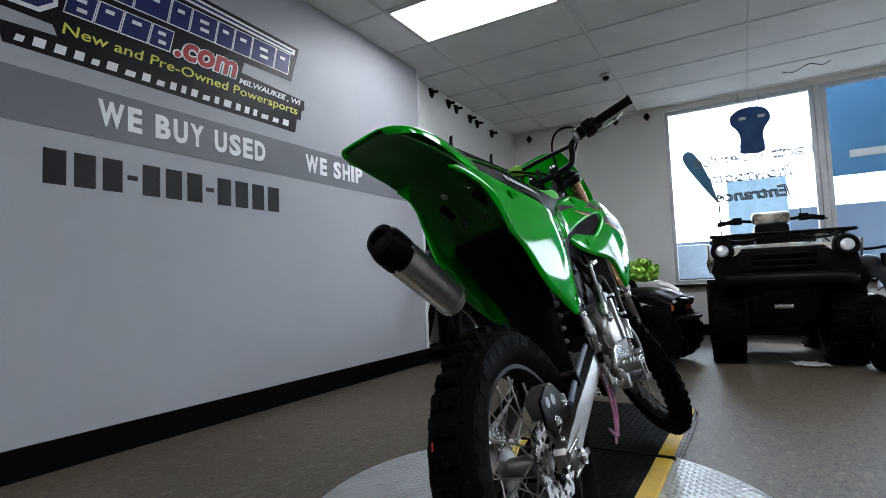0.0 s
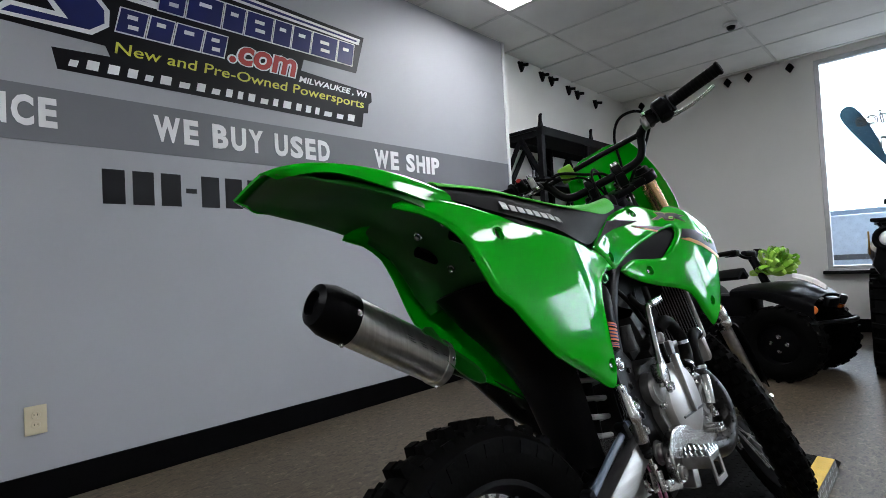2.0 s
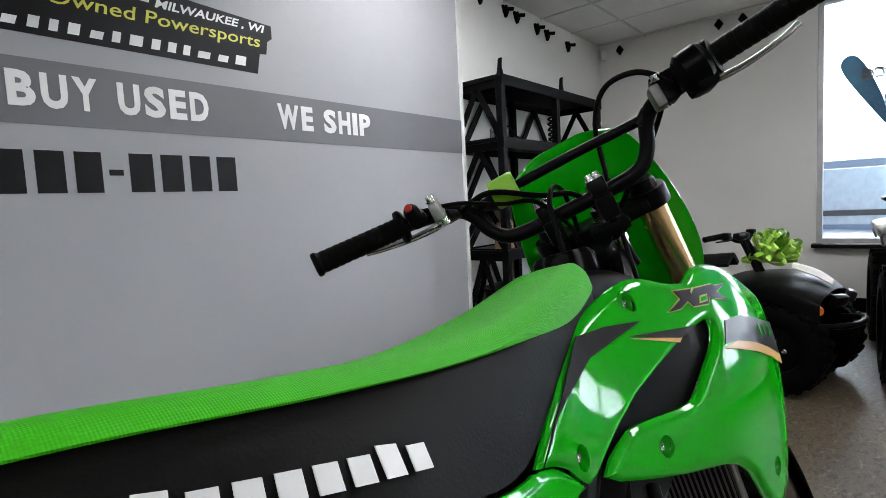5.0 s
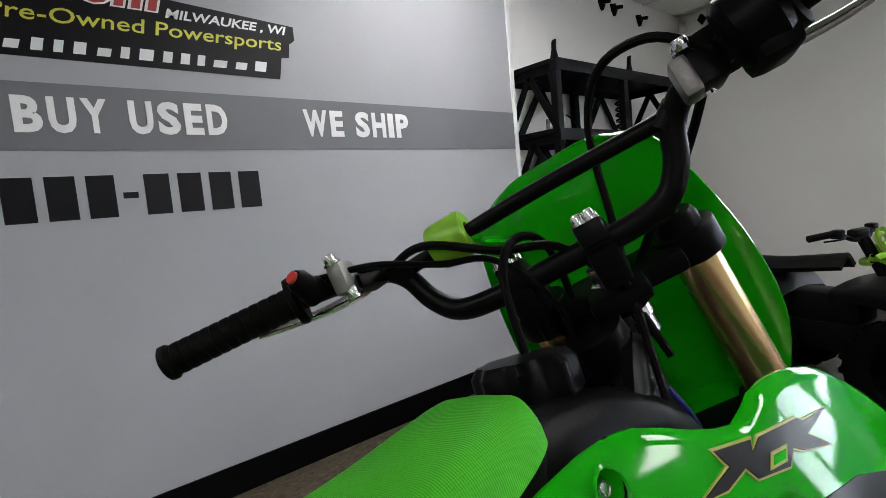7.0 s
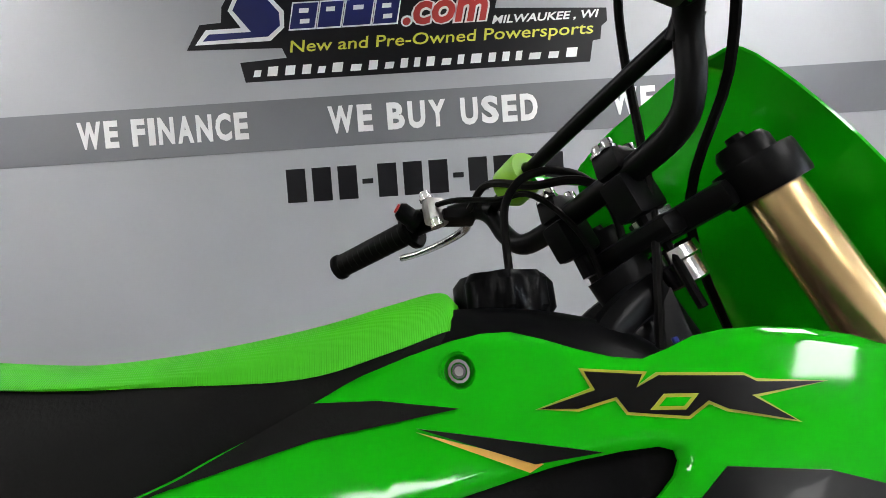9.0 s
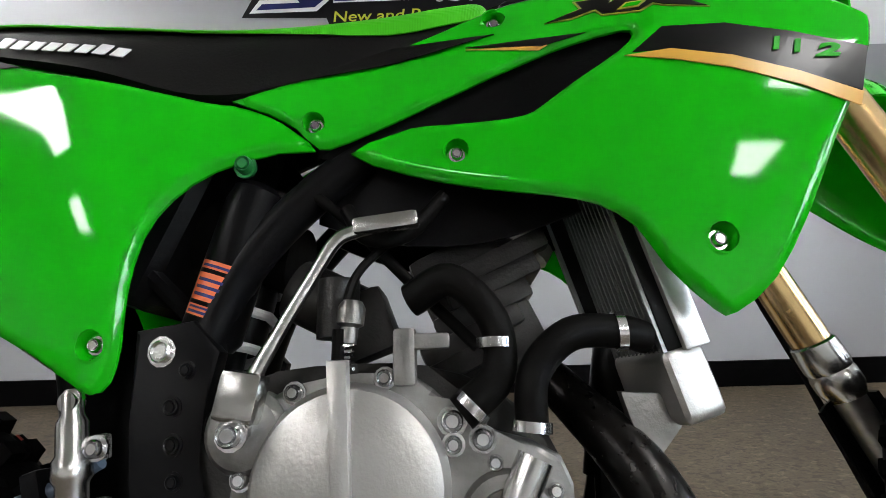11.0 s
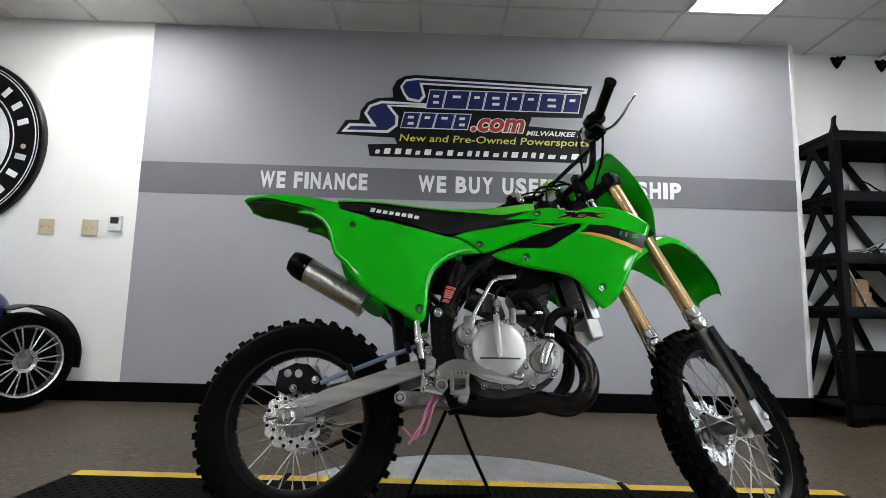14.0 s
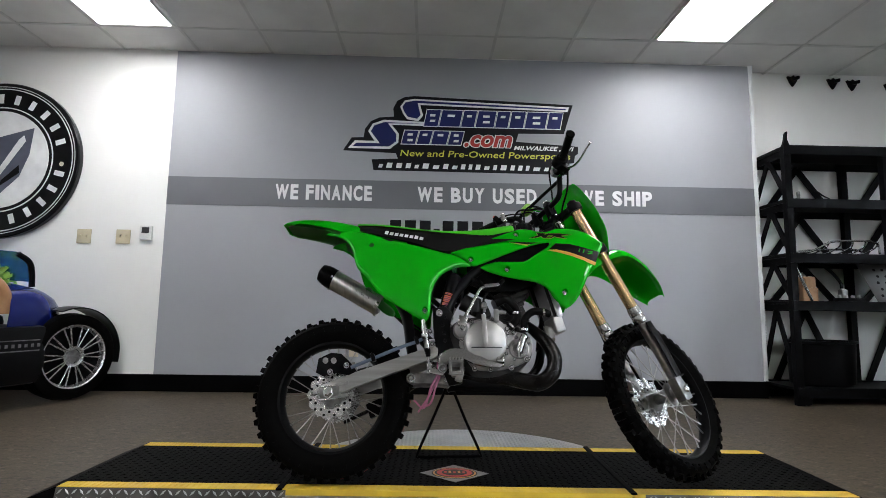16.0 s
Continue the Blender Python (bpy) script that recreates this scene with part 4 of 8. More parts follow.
lathe(bm, [(0, 0.028), (0.011, 0.028), (0.0125, 0.034), (0.0125, 0.066), (0.0155, 0.070), (0.0155, 0.084), (0.0125, 0.088), (0.0125, 0.112), (0.009, 0.118), (0.009, 0.134), (0.006, 0.138), (0, 0.138)], RMC, up_rmc, 20)
master = part("brake_master_cylinder", bm, M_POLISH, bike, "silver rear brake master cylinder")
for h, dx in ((0.045, 0.016), (0.092, 0.016)):
    at = RMC + up_rmc * h + Vector((dx, 0.004, 0))
    part("ear", boxes(((0.026, 0.012, 0.020), tuple(at), (0, -7, 0), 0.004)), M_ALU, master)
    part("bolt", bolt_head(bmesh.new(), at + Vector((0.006, -0.006, 0)), (0, -1, 0), 0.0075, 0.007), M_CHROME, master)
bm = bmesh.new()
lathe(bm, [(0, 0.0), (0.006, 0.0), (0.010, 0.004), (0.008, 0.008), (0.0115, 0.012), (0.009, 0.016), (0.0125, 0.021), (0.0115, 0.029), (0, 0.029)], RMC, up_rmc, 18)
part("boot", bm, M_HOSE, master, "black ribbed rubber boot")
bm = bmesh.new()
rod(bm, RMC, RMC - up_rmc * 0.042, 0.0042, segs=10)
lathe(bm, [(0, -0.012), (0.0075, -0.012), (0.0075, -0.020), (0, -0.020)], RMC, up_rmc, 6)
part("push_rod", bm, M_CHROME, master, smooth=False)
for dy in (-0.008, 0.008):
    part("clevis", boxes(((0.017, 0.004, 0.036), (0.381, -0.124 + dy, 0.392), (0, 7, 0), 0.0015)), M_ALU, master)
part("bolt", bolt_head(bmesh.new(), (0.383, -0.134, 0.382), (0, -1, 0), 0.0065, 0.006), M_CHROME, master)
bm = bmesh.new()
lathe(bm, [(0, 0), (0.008, 0), (0.008, 0.014), (0, 0.014)], RMC + up_rmc * 0.128 + Vector((0, -0.008, 0)), (0, 1, 0), 14)
part("banjo_fitting", bm, M_CHROME, master)

# chain
bm = bmesh.new()
tube(bm, [(0.02, 0.069, 0.395), (0.2, 0.069, 0.435), (0.44, 0.069, 0.485)], 0.007, 6)
tube(bm, [(0.03, 0.069, 0.217), (0.15, 0.069, 0.27), (0.25, 0.069, 0.315), (0.44, 0.069, 0.42)], 0.007, 6)
part("chain", bm, M_PIPE, bike, "dark steel drive chain")
bm = boxes(((0.07, 0.05, 0.055), (0.16, 0.069, 0.27), (0, -22, 0), 0.006))
part("chain_guide", bm, M_BLACK_PLASTIC, bike)

# shock linkage
bm = bmesh.new()
prism(bm, [(0.29, 0.375), (0.31, 0.388), (0.37, 0.380), (0.42, 0.385), (0.46, 0.392), (0.475, 0.37), (0.455, 0.345), (0.41, 0.350), (0.36, 0.352), (0.31, 0.345), (0.29, 0.355)], -0.06, -0.035, 0.004)
prism(bm, [(0.29, 0.375), (0.31, 0.388), (0.37, 0.380), (0.42, 0.385), (0.46, 0.392), (0.475, 0.37), (0.455, 0.345), (0.41, 0.350), (0.36, 0.352), (0.31, 0.345), (0.29, 0.355)], 0.035, 0.06, 0.004)
link = part("shock_linkage", bm, M_CAST, bike, "cast shock linkage arms")
for x, z, r in ((0.308, 0.366, 0.013), (0.455, 0.368, 0.015), (0.40, 0.40, 0.01)):
    part("pivot_bolt", bolt_head(bmesh.new(), (x, -0.061, z), (0, -1, 0), r, 0.008), M_CHROME, link)

# --- frame ---
bm = bmesh.new()
rod(bm, (0.985, 0, 0.90), (0.93, 0, 1.008), 0.030, segs=24)
tube(bm, [(0.965, -0.012, 0.955), (0.86, -0.03, 0.93), (0.72, -0.055, 0.86), (0.58, -0.068, 0.77), (0.48, -0.078, 0.66), (0.44, -0.082, 0.52), (0.46, -0.08, 0.40)], 0.020, 12)
tube(bm, [(0.965, 0.012, 0.955), (0.86, 0.03, 0.93), (0.72, 0.055, 0.86), (0.58, 0.068, 0.77), (0.48, 0.078, 0.66), (0.44, 0.082, 0.52), (0.46, 0.08, 0.40)], 0.020, 12)
tube(bm, [(0.975, 0, 0.92), (0.93, 0, 0.78), (0.87, 0, 0.60), (0.84, 0, 0.48)], 0.021, 12)
for s in (-1, 1):
    tube(bm, [(0.85, 0, 0.52), (0.82, s * 0.04, 0.42), (0.74, s * 0.062, 0.362), (0.62, s * 0.068, 0.345), (0.48, s * 0.072, 0.352)], 0.014, 10)
    tube(bm, [(0.52, s * 0.06, 0.80), (0.36, s * 0.06, 0.83), (0.20, s * 0.055, 0.86), (0.10, s * 0.05, 0.89)], 0.011, 8)
    tube(bm, [(0.45, s * 0.06, 0.62), (0.34, s * 0.06, 0.72), (0.22, s * 0.055, 0.83)], 0.010, 8)
frame_part = part("frame", bm, M_FRAME_BLACK, bike, "satin black steel frame")
for s in (-1, 1):
    bm = bmesh.new()
    prism(bm, [(0.400, 0.620), (0.455, 0.628), (0.482, 0.600), (0.470, 0.560), (0.462, 0.510), (0.480, 0.450), (0.520, 0.400), (0.505, 0.345), (0.455, 0.335), (0.425, 0.400), (0.410, 0.470), (0.402, 0.540)], s * 0.083, s * 0.104, 0.005)
    plate = part("pivot_plate", bm, M_FRAME_BLACK, bike, "black drilled pivot plate")
    if s < 0:
        for x, z, r in ((0.427, 0.601, 0.010), (0.452, 0.585, 0.006), (0.44, 0.555, 0.007), (0.443, 0.525, 0.007), (0.446, 0.497, 0.006)):
            part("bolt" if r > 0.009 else "hole", bolt_head(bmesh.new(), (x, -0.105, z), (0, -1, 0), r, 0.004), M_CHROME if r > 0.009 else M_DECAL_BLACK, plate)
        part("pivot_nut", bolt_head(bmesh.new(), (0.438, -0.119, 0.428), (0, -1, 0), 0.017, 0.01), M_CAST, plate)
# welded gussets behind the head
bm = bmesh.new()
for s in (-1, 1):
    tube(bm, [(0.955, s * 0.02, 0.985), (0.905, s * 0.04, 0.955), (0.86, s * 0.05, 0.90)], 0.016, 10)
    prism(bm, [(0.90, 0.965), (0.965, 0.985), (0.985, 0.90), (0.91, 0.86)], s * 0.022, s * 0.034, 0.004)
part("head_gusset", bm, M_FRAME_BLACK, bike, "welded black head gussets")

# --- shock ---
bm = bmesh.new()
rod(bm, (0.50, 0, 0.78), (0.455, 0, 0.62), 0.028, segs=20)
rod(bm, (0.455, 0, 0.62), (0.41, 0, 0.43), 0.012, segs=14)
shock = part("rear_shock", bm, M_FRAME_BLACK, bike, "black rear shock absorber")
bm = bmesh.new()
tube(bm, [(0.478 - 0.057 * t / 60 * 1.2 + 0.036 * math.cos(t * 0.72), 0.036 * math.sin(t * 0.72), 0.71 - 0.24 * t / 60) for t in range(0, 61)], 0.0055, 8, 1)
part("spring", bm, material("white_spring_steel", (0.5, 0.5, 0.5), 0.4), shock)
bm = bmesh.new()
lathe(bm, [(0, 0), (0.024, 0.002), (0.030, 0.012), (0.030, 0.142), (0.026, 0.160), (0.016, 0.168), (0, 0.171)], (0.452, -0.068, 0.606), (0.32, 0, 1), 28)
res = part("shock_reservoir", bm, M_BLACK_PLASTIC, shock, "black shock reservoir with an orange label")
bm = bmesh.new()
up = Vector((0.32, 0, 1)).normalized()
for lo, hi in ((0.026, 0.036), (0.040, 0.066), (0.070, 0.078)):
    u, v = Vector((0.95, 0, -0.304)), Vector((0, -1, 0))
    o = Vector((0.452, -0.068, 0.606))
    ring_a, ring_b = [], []
    for k in range(9):
        a = radians(52 + 84 * k / 8)
        d = u * math.cos(a) + v * math.sin(a)
        ring_a.append(bm.verts.new(o + up * lo + d * 0.0306))
        ring_b.append(bm.verts.new(o + up * hi + d * 0.0306))
    for k in range(8):
        bm.faces.new((ring_a[k], ring_a[k + 1], ring_b[k + 1], ring_b[k]))
part("label", bm, M_LABEL_ORANGE, res, "orange warning label")
for lo, hi in ((0.028, 0.0305), (0.0325, 0.0345), (0.044, 0.047), (0.051, 0.054), (0.058, 0.061), (0.072, 0.0745)):
    bm = bmesh.new()
    ring_a, ring_b = [], []
    for k in range(9):
        a = radians(58 + 70 * k / 8)
        d = u * math.cos(a) + v * math.sin(a)
        ring_a.append(bm.verts.new(o + up * lo + d * 0.0309))
        ring_b.append(bm.verts.new(o + up * hi + d * 0.0309))
    for k in range(8):
        bm.faces.new((ring_a[k], ring_a[k + 1], ring_b[k + 1], ring_b[k]))
    part("label_line", bm, M_VINYL_BLUE, res)
part("bolt", bolt_head(bmesh.new(), (0.497, -0.10, 0.775), (0, -1, 0), 0.009, 0.008), material("green_anodised_bolt", (0.02, 0.2, 0.05), 0.3, 0.6), shock)

# --- engine ---
SHAPE = Matrix.Translation((-0.008, 0, -0.007))
bm = bmesh.new()
prism(bm, [(0.455, 0.555), (0.50, 0.60), (0.60, 0.612), (0.70, 0.60), (0.775, 0.545), (0.79, 0.47), (0.75, 0.415), (0.68, 0.385), (0.58, 0.375), (0.50, 0.40), (0.46, 0.46)], -0.098, 0.085, 0.014, 3, 3)
# block around the cover is coloured near black in place of shadow
engine = part("engine", bm, M_CAST_DARK, bike, "silver single-cylinder engine")
bm = bmesh.new()
prism(bm, [(0.50, 0.50), (0.52, 0.575), (0.585, 0.60), (0.66, 0.597), (0.70, 0.56), (0.78, 0.53), (0.782, 0.46), (0.73, 0.42), (0.64, 0.40), (0.55, 0.412)], -0.118, -0.096, 0.007, 3, 3)
part("clutch_case", bm, M_CAST, engine)
bm = bmesh.new()
lathe(bm, [(0.084, 0.0), (0.084, 0.012), (0.078, 0.022), (0.06, 0.029), (0.0, 0.031)], (0.604, -0.113, 0.510), (0, -1, 0), 56)
cover = part("clutch_cover", bm, M_COVER, engine, "round satin silver clutch cover")
bm = bmesh.new()
prism(bm, [(0.588, 0.612), (0.606, 0.612), (0.611, 0.495), (0.606, 0.482), (0.599, 0.482), (0.595, 0.495)], -0.153, -0.138, 0.004)
part("cover_rib", bm, M_COVER, cover)
part("cover_groove", boxes(((0.118, 0.003, 0.005), (0.606, -0.1435, 0.482), (0, 0, 0), 0.001)), M_DECAL_GREY, cover)
for k in range(7):
    a = math.tau * k / 7 + 0.35
    part("cover_bolt", bolt_head(bmesh.new(), (0.604 + 0.092 * math.cos(a), -0.122, 0.510 + 0.092 * math.sin(a)), (0, -1, 0), 0.0075, 0.007), M_CHROME, cover)
bm = bmesh.new()
lathe(bm, [(0.040, 0), (0.040, 0.014), (0.036, 0.02), (0.026, 0.022), (0.024, 0.016), (0, 0.016)], (0.733, -0.105, 0.482), (0, -1, 0), 32)
pump = part("water_pump", bm, M_CAST, engine, "small round silver water pump cover")
bm = bmesh.new()
tube(bm, [(0.733, -0.128, 0.470), (0.742, -0.130, 0.500), (0.757, -0.128, 0.530)], 0.015, 14)
rod(bm, (0.733, -0.128, 0.470), (0.731, -0.126, 0.448), 0.008, 0.004, 10)
part("pump_outlet", bm, M_POLISH, pump)
for k in range(5):
    a = math.tau * k / 5 + 0.5
    part("bolt", bolt_head(bmesh.new(), (0.733 + 0.045 * math.cos(a), -0.116, 0.482 + 0.045 * math.sin(a)), (0, -1, 0), 0.007, 0.007), M_CHROME, pump)
bm = bmesh.new()
lathe(bm, [(0.036, 0), (0.036, 0.02), (0.030, 0.028), (0.016, 0.032), (0, 0.032)], (0.513, -0.10, 0.556), (0, -1, 0), 32)
part("kick_boss", bm, M_CAST, engine)
# cylinder and head with fins of the casting
bm = bmesh.new()
box(bm, (0.10, 0.105, 0.16), (0.722, 0, 0.665), (0, -24, 0), 0.012)
barrel = part("cylinder", bm, M_CAST_DARK, engine, "dark cast cylinder with a squared head")
for k in range(5):
    part("fin", boxes(((0.115 - 0.004 * k, 0.125, 0.022), (0.700 + 0.012 * k, 0, 0.612 + 0.027 * k), (0, -24, 0), 0.006)), M_CAST_DARK, engine)
bm = bmesh.new()
lathe(bm, [(0.02, 0), (0.05, 0.004), (0.052, 0.02), (0.03, 0.03), (0.012, 0.05), (0, 0.05)], (0.752, -0.01, 0.735), (0.41, 0, 0.91), 20)
part("cylinder_head", bm, M_CAST, engine, "cast silver cylinder head")
bm = bmesh.new()
rod(bm, (0.775, -0.01, 0.78), (0.785, -0.01, 0.83), 0.012, 0.009, 12)
tube(bm, [(0.785, -0.01, 0.83), (0.80, -0.03, 0.86), (0.84, -0.03, 0.87)], 0.004, 8)
part("spark_plug_cap", bm, M_HOSE, engine)
# carburettor side clutter behind the cover
bm = bmesh.new()
rod(bm, (0.60, -0.02, 0.66), (0.52, -0.02, 0.70), 0.035, segs=20)
rod(bm, (0.575, -0.055, 0.64), (0.575, -0.055, 0.70), 0.022, segs=18)
box(bm, (0.06, 0.05, 0.07), (0.60, -0.03, 0.655), (0, -20, 0), 0.01)
part("carburettor", bm, M_CAST_DARK, engine)
bm = bmesh.new()
lathe(bm, [(0, 0), (0.008, 0), (0.008, 0.014), (0.0125, 0.017), (0.0125, 0.032), (0.009, 0.038), (0, 0.038)], (0.600, -0.122, 0.628), (0.1, 0, 1), 18)
clutch_end = part("clutch_cable_end", bm, M_CAST, engine)
part("return_spring", tube(bmesh.new(), [(0.598 + 0.0075 * math.cos(1.3 * k), -0.122 + 0.0075 * math.sin(1.3 * k), 0.606 + 0.0011 * k) for k in range(22)], 0.0016, 6, 1), M_CHROME, clutch_end)
bm = bmesh.new()
rod(bm, (0.593, -0.128, 0.595), (0.593, -0.126, 0.640), 0.006, segs=10)
tube(bm, [(0.597, -0.125, 0.66), (0.61, -0.11, 0.70), (0.66, -0.07, 0.76), (0.76, -0.05, 0.86), (0.86, -0.03, 0.93)], 0.0045, 8)
part("clutch_cable", bm, M_HOSE, engine)
bm = boxes(((0.02, 0.02, 0.05), (0.65, -0.115, 0.615), (0, 0, 0), 0.004), ((0.05, 0.012, 0.014), (0.665, -0.118, 0.628), (0, 0, 0), 0.003))
part("cable_bracket", bm, M_CAST, engine)
for x, y, z, r in ((0.69, -0.118, 0.56, 0.013), (0.715, -0.118, 0.545, 0.012), (0.655, -0.12, 0.415, 0.010), (0.70, -0.12, 0.41, 0.011), (0.62, -0.12, 0.402, 0.009), (0.76, -0.12, 0.44, 0.009), (0.56, -0.12, 0.405, 0.010)):
    part("case_bolt", bolt_head(bmesh.new(), (x, y, z), (0, -1, 0), r * 0.75, 0.009), M_CHROME, engine)
# kick starter
bm = bmesh.new()
tube(bm, [(0.513, -0.136, 0.556), (0.520, -0.140, 0.59), (0.541, -0.136, 0.635), (0.567, -0.130, 0.685), (0.588, -0.126, 0.722), (0.61, -0.124, 0.733)], [0.010, 0.0075, 0.006, 0.006, 0.0065, 0.0065], 12, squash=1.2)
kick = part("kick_starter", bm, M_POLISH, bike, "polished folding kick starter lever")
part("boss", boxes(((0.036, 0.026, 0.042), (0.515, -0.139, 0.585), (0, 10, 0), 0.006)), M_POLISH, kick)
part("foot_piece", boxes(((0.062, 0.018, 0.016), (0.635, -0.127, 0.737), (0, -6, 0), 0.005)), M_POLISH, kick)
part("bolt", bolt_head(bmesh.new(), (0.513, -0.150, 0.556), (0, -1, 0), 0.010, 0.008), M_CHROME, kick)
# brake pedal: a thick forged arm that arches over the peg
bm = bmesh.new()
prism(bm, [(0.423, 0.402), (0.419, 0.430), (0.432, 0.458), (0.466, 0.477), (0.510, 0.477), (0.542, 0.462), (0.580, 0.441), (0.633, 0.429), (0.668, 0.424), (0.668, 0.409), (0.633, 0.407), (0.575, 0.412),
           (0.532, 0.430), (0.500, 0.444), (0.473, 0.443), (0.457, 0.430), (0.452, 0.403), (0.446, 0.384), (0.429, 0.384)], -0.150, -0.130, 0.006, 3, 2)
pedal = part("brake_pedal", bm, M_POLISH, bike, "polished aluminium brake pedal")
part("pad", boxes(((0.030, 0.040, 0.012), (0.655, -0.152, 0.428), (0, 4, 0), 0.003), ((0.006, 0.038, 0.008), (0.645, -0.152, 0.437), (0, 4, 0), 0.001), ((0.006, 0.038, 0.008), (0.664, -0.152, 0.436), (0, 4, 0), 0.001)), M_POLISH, pedal)
part("bolt", bolt_head(bmesh.new(), (0.437, -0.150, 0.402), (0, -1, 0), 0.013, 0.008), M_CAST, pedal)
part("washer", lathe(bmesh.new(), [(0, 0.003), (0.017, 0.003), (0.017, 0), (0, 0)], (0.437, -0.149, 0.402), (0, -1, 0), 20), M_CHROME, pedal)
part("link_arm", boxes(((0.058, 0.012, 0.022), (0.414, -0.138, 0.389), (0, 12, 0), 0.005)), M_POLISH, pedal)
# footpegs
for s in (-1, 1):
    bm = boxes(((0.034, 0.036, 0.046), (0.488, s * 0.118, 0.396), (0, 0, 0), 0.006), ((0.028, 0.030, 0.040), (0.500, s * 0.134, 0.374), (0, 14, 0), 0.006))
    peg = part("footpeg", bm, M_CAST, bike, "serrated steel footpeg")
    for dx in (-0.024, 0.024):
        part("rail", boxes(((0.005, 0.070, 0.024), (0.486 + dx, s * 0.165, 0.413), (0, 0, 0), 0.001)), M_CAST, peg, smooth=False)
        bm = bmesh.new()
        for k in range(7):
            rod(bm, (0.486 + dx, s * (0.136 + 0.0105 * k), 0.424), (0.486 + dx, s * (0.136 + 0.0105 * k), 0.435), 0.0045, 0.0008, 4)
        part("teeth", bm, M_CHROME, peg, smooth=False)
    part("end_plate", boxes(((0.053, 0.005, 0.014), (0.486, s * 0.2015, 0.419), (0, 0, 0), 0.0015), ((0.010, 0.005, 0.036), (0.4645, s * 0.2015, 0.396), (0, 0, 0), 0.0015),
                            ((0.010, 0.005, 0.036), (0.5075, s * 0.2015, 0.396), (0, 0, 0), 0.0015), ((0.053, 0.005, 0.012), (0.486, s * 0.2015, 0.375), (0, 0, 0), 0.0015)), M_CAST, peg, smooth=False)
    bm = bmesh.new()
    for k in range(5):
        rod(bm, (0.464 + 0.011 * k, s * 0.2015, 0.424), (0.464 + 0.011 * k, s * 0.2015, 0.436), 0.005, 0.0008, 4)
    part("teeth", bm, M_CHROME, peg, smooth=False)
    for k in range(2):
        part("bar", boxes(((0.046, 0.005, 0.016), (0.486, s * (0.148 + 0.028 * k), 0.412), (0, 0, 0), 0.001)), M_CAST, peg, smooth=False)
    part("hinge_pin", rod(bmesh.new(), (0.470, s * 0.128, 0.392), (0.515, s * 0.128, 0.392), 0.006, segs=12), M_CHROME, peg)
# pipe
bm = bmesh.new()
tube(bm, [(0.765, 0.0, 0.625), (0.805, -0.045, 0.575), (0.850, -0.085, 0.515), (0.873, -0.098, 0.455), (0.862, -0.098, 0.395), (0.815, -0.092, 0.358), (0.765, -0.082, 0.362), (0.70, -0.072, 0.376), (0.62, -0.062, 0.378), (0.54, -0.045, 0.374), (0.47, 0.02, 0.40), (0.42, 0.10, 0.50), (0.33, 0.132, 0.60), (0.23, 0.137, 0.69), (0.142, 0.140, 0.732)],
     [0.019, 0.022, 0.027, 0.029, 0.030, 0.031, 0.031, 0.031, 0.030, 0.028, 0.030, 0.034, 0.028, 0.018, 0.016], 20, 5)
part("exhaust_pipe", bm, M_PIPE, bike, "dark oily expansion chamber pipe")
SHAPE = BODY_SHAPE
bm = bmesh.new()
SIL, d = Vector((0.168, 0.143, 0.686)), Vector((-0.280, -0.022, 0.145)).normalized()
lathe(bm, [(0, 0), (0.034, 0.0), (0.045, 0.014), (0.045, 0.255), (0.044, 0.26), (0, 0.26)], SIL, d, 36)
muffler = part("silencer", bm, M_MUFFLER, bike, "satin steel silencer with a black end cap")
bm = bmesh.new()
lathe(bm, [(0.0468, 0.240), (0.0468, 0.268), (0.0455, 0.286), (0.037, 0.310), (0.023, 0.316), (0.021, 0.300), (0, 0.298)], SIL, d, 36)
part("end_cap", bm, M_BLACK_PLASTIC, muffler, "black silencer end cap")
bm = bmesh.new()
lathe(bm, [(0.0455, 0.006), (0.0472, 0.008), (0.0472, 0.024), (0.0455, 0.026)], SIL, d, 36)
part("band", bm, M_MUFFLER, muffler)
for s in (0.012, 0.244):
    q = SIL + d * s
    part("rivet", bolt_head(bmesh.new(), q + Vector((0, -0.0470, 0)), (0, -1, 0), 0.004, 0.003), M_CHROME, muffler)
    part("rivet", bolt_head(bmesh.new(), q + Vector((-0.022, 0, -0.0415)), (-0.45, 0, -0.9), 0.004, 0.004), M_CHROME, muffler)
for k in range(3):
    bm = bmesh.new()
    for j in range(3 + k % 2):
        at = SIL + d * (0.125 - 0.03 * j - 0.004 * k)
        m = Matrix.Translation(at) @ Matrix.Rotation(radians(118.7 - 90), 4, "Y")
        box(bm, (0.013, 0.0006, 0.0011), (0, -0.0452, 0.004 - 0.004 * k))
        bmesh.ops.transform(bm, matrix=m, verts=bm.verts[-8:])
    part("stamping", bm, M_DECAL_GREY, muffler, smooth=False)

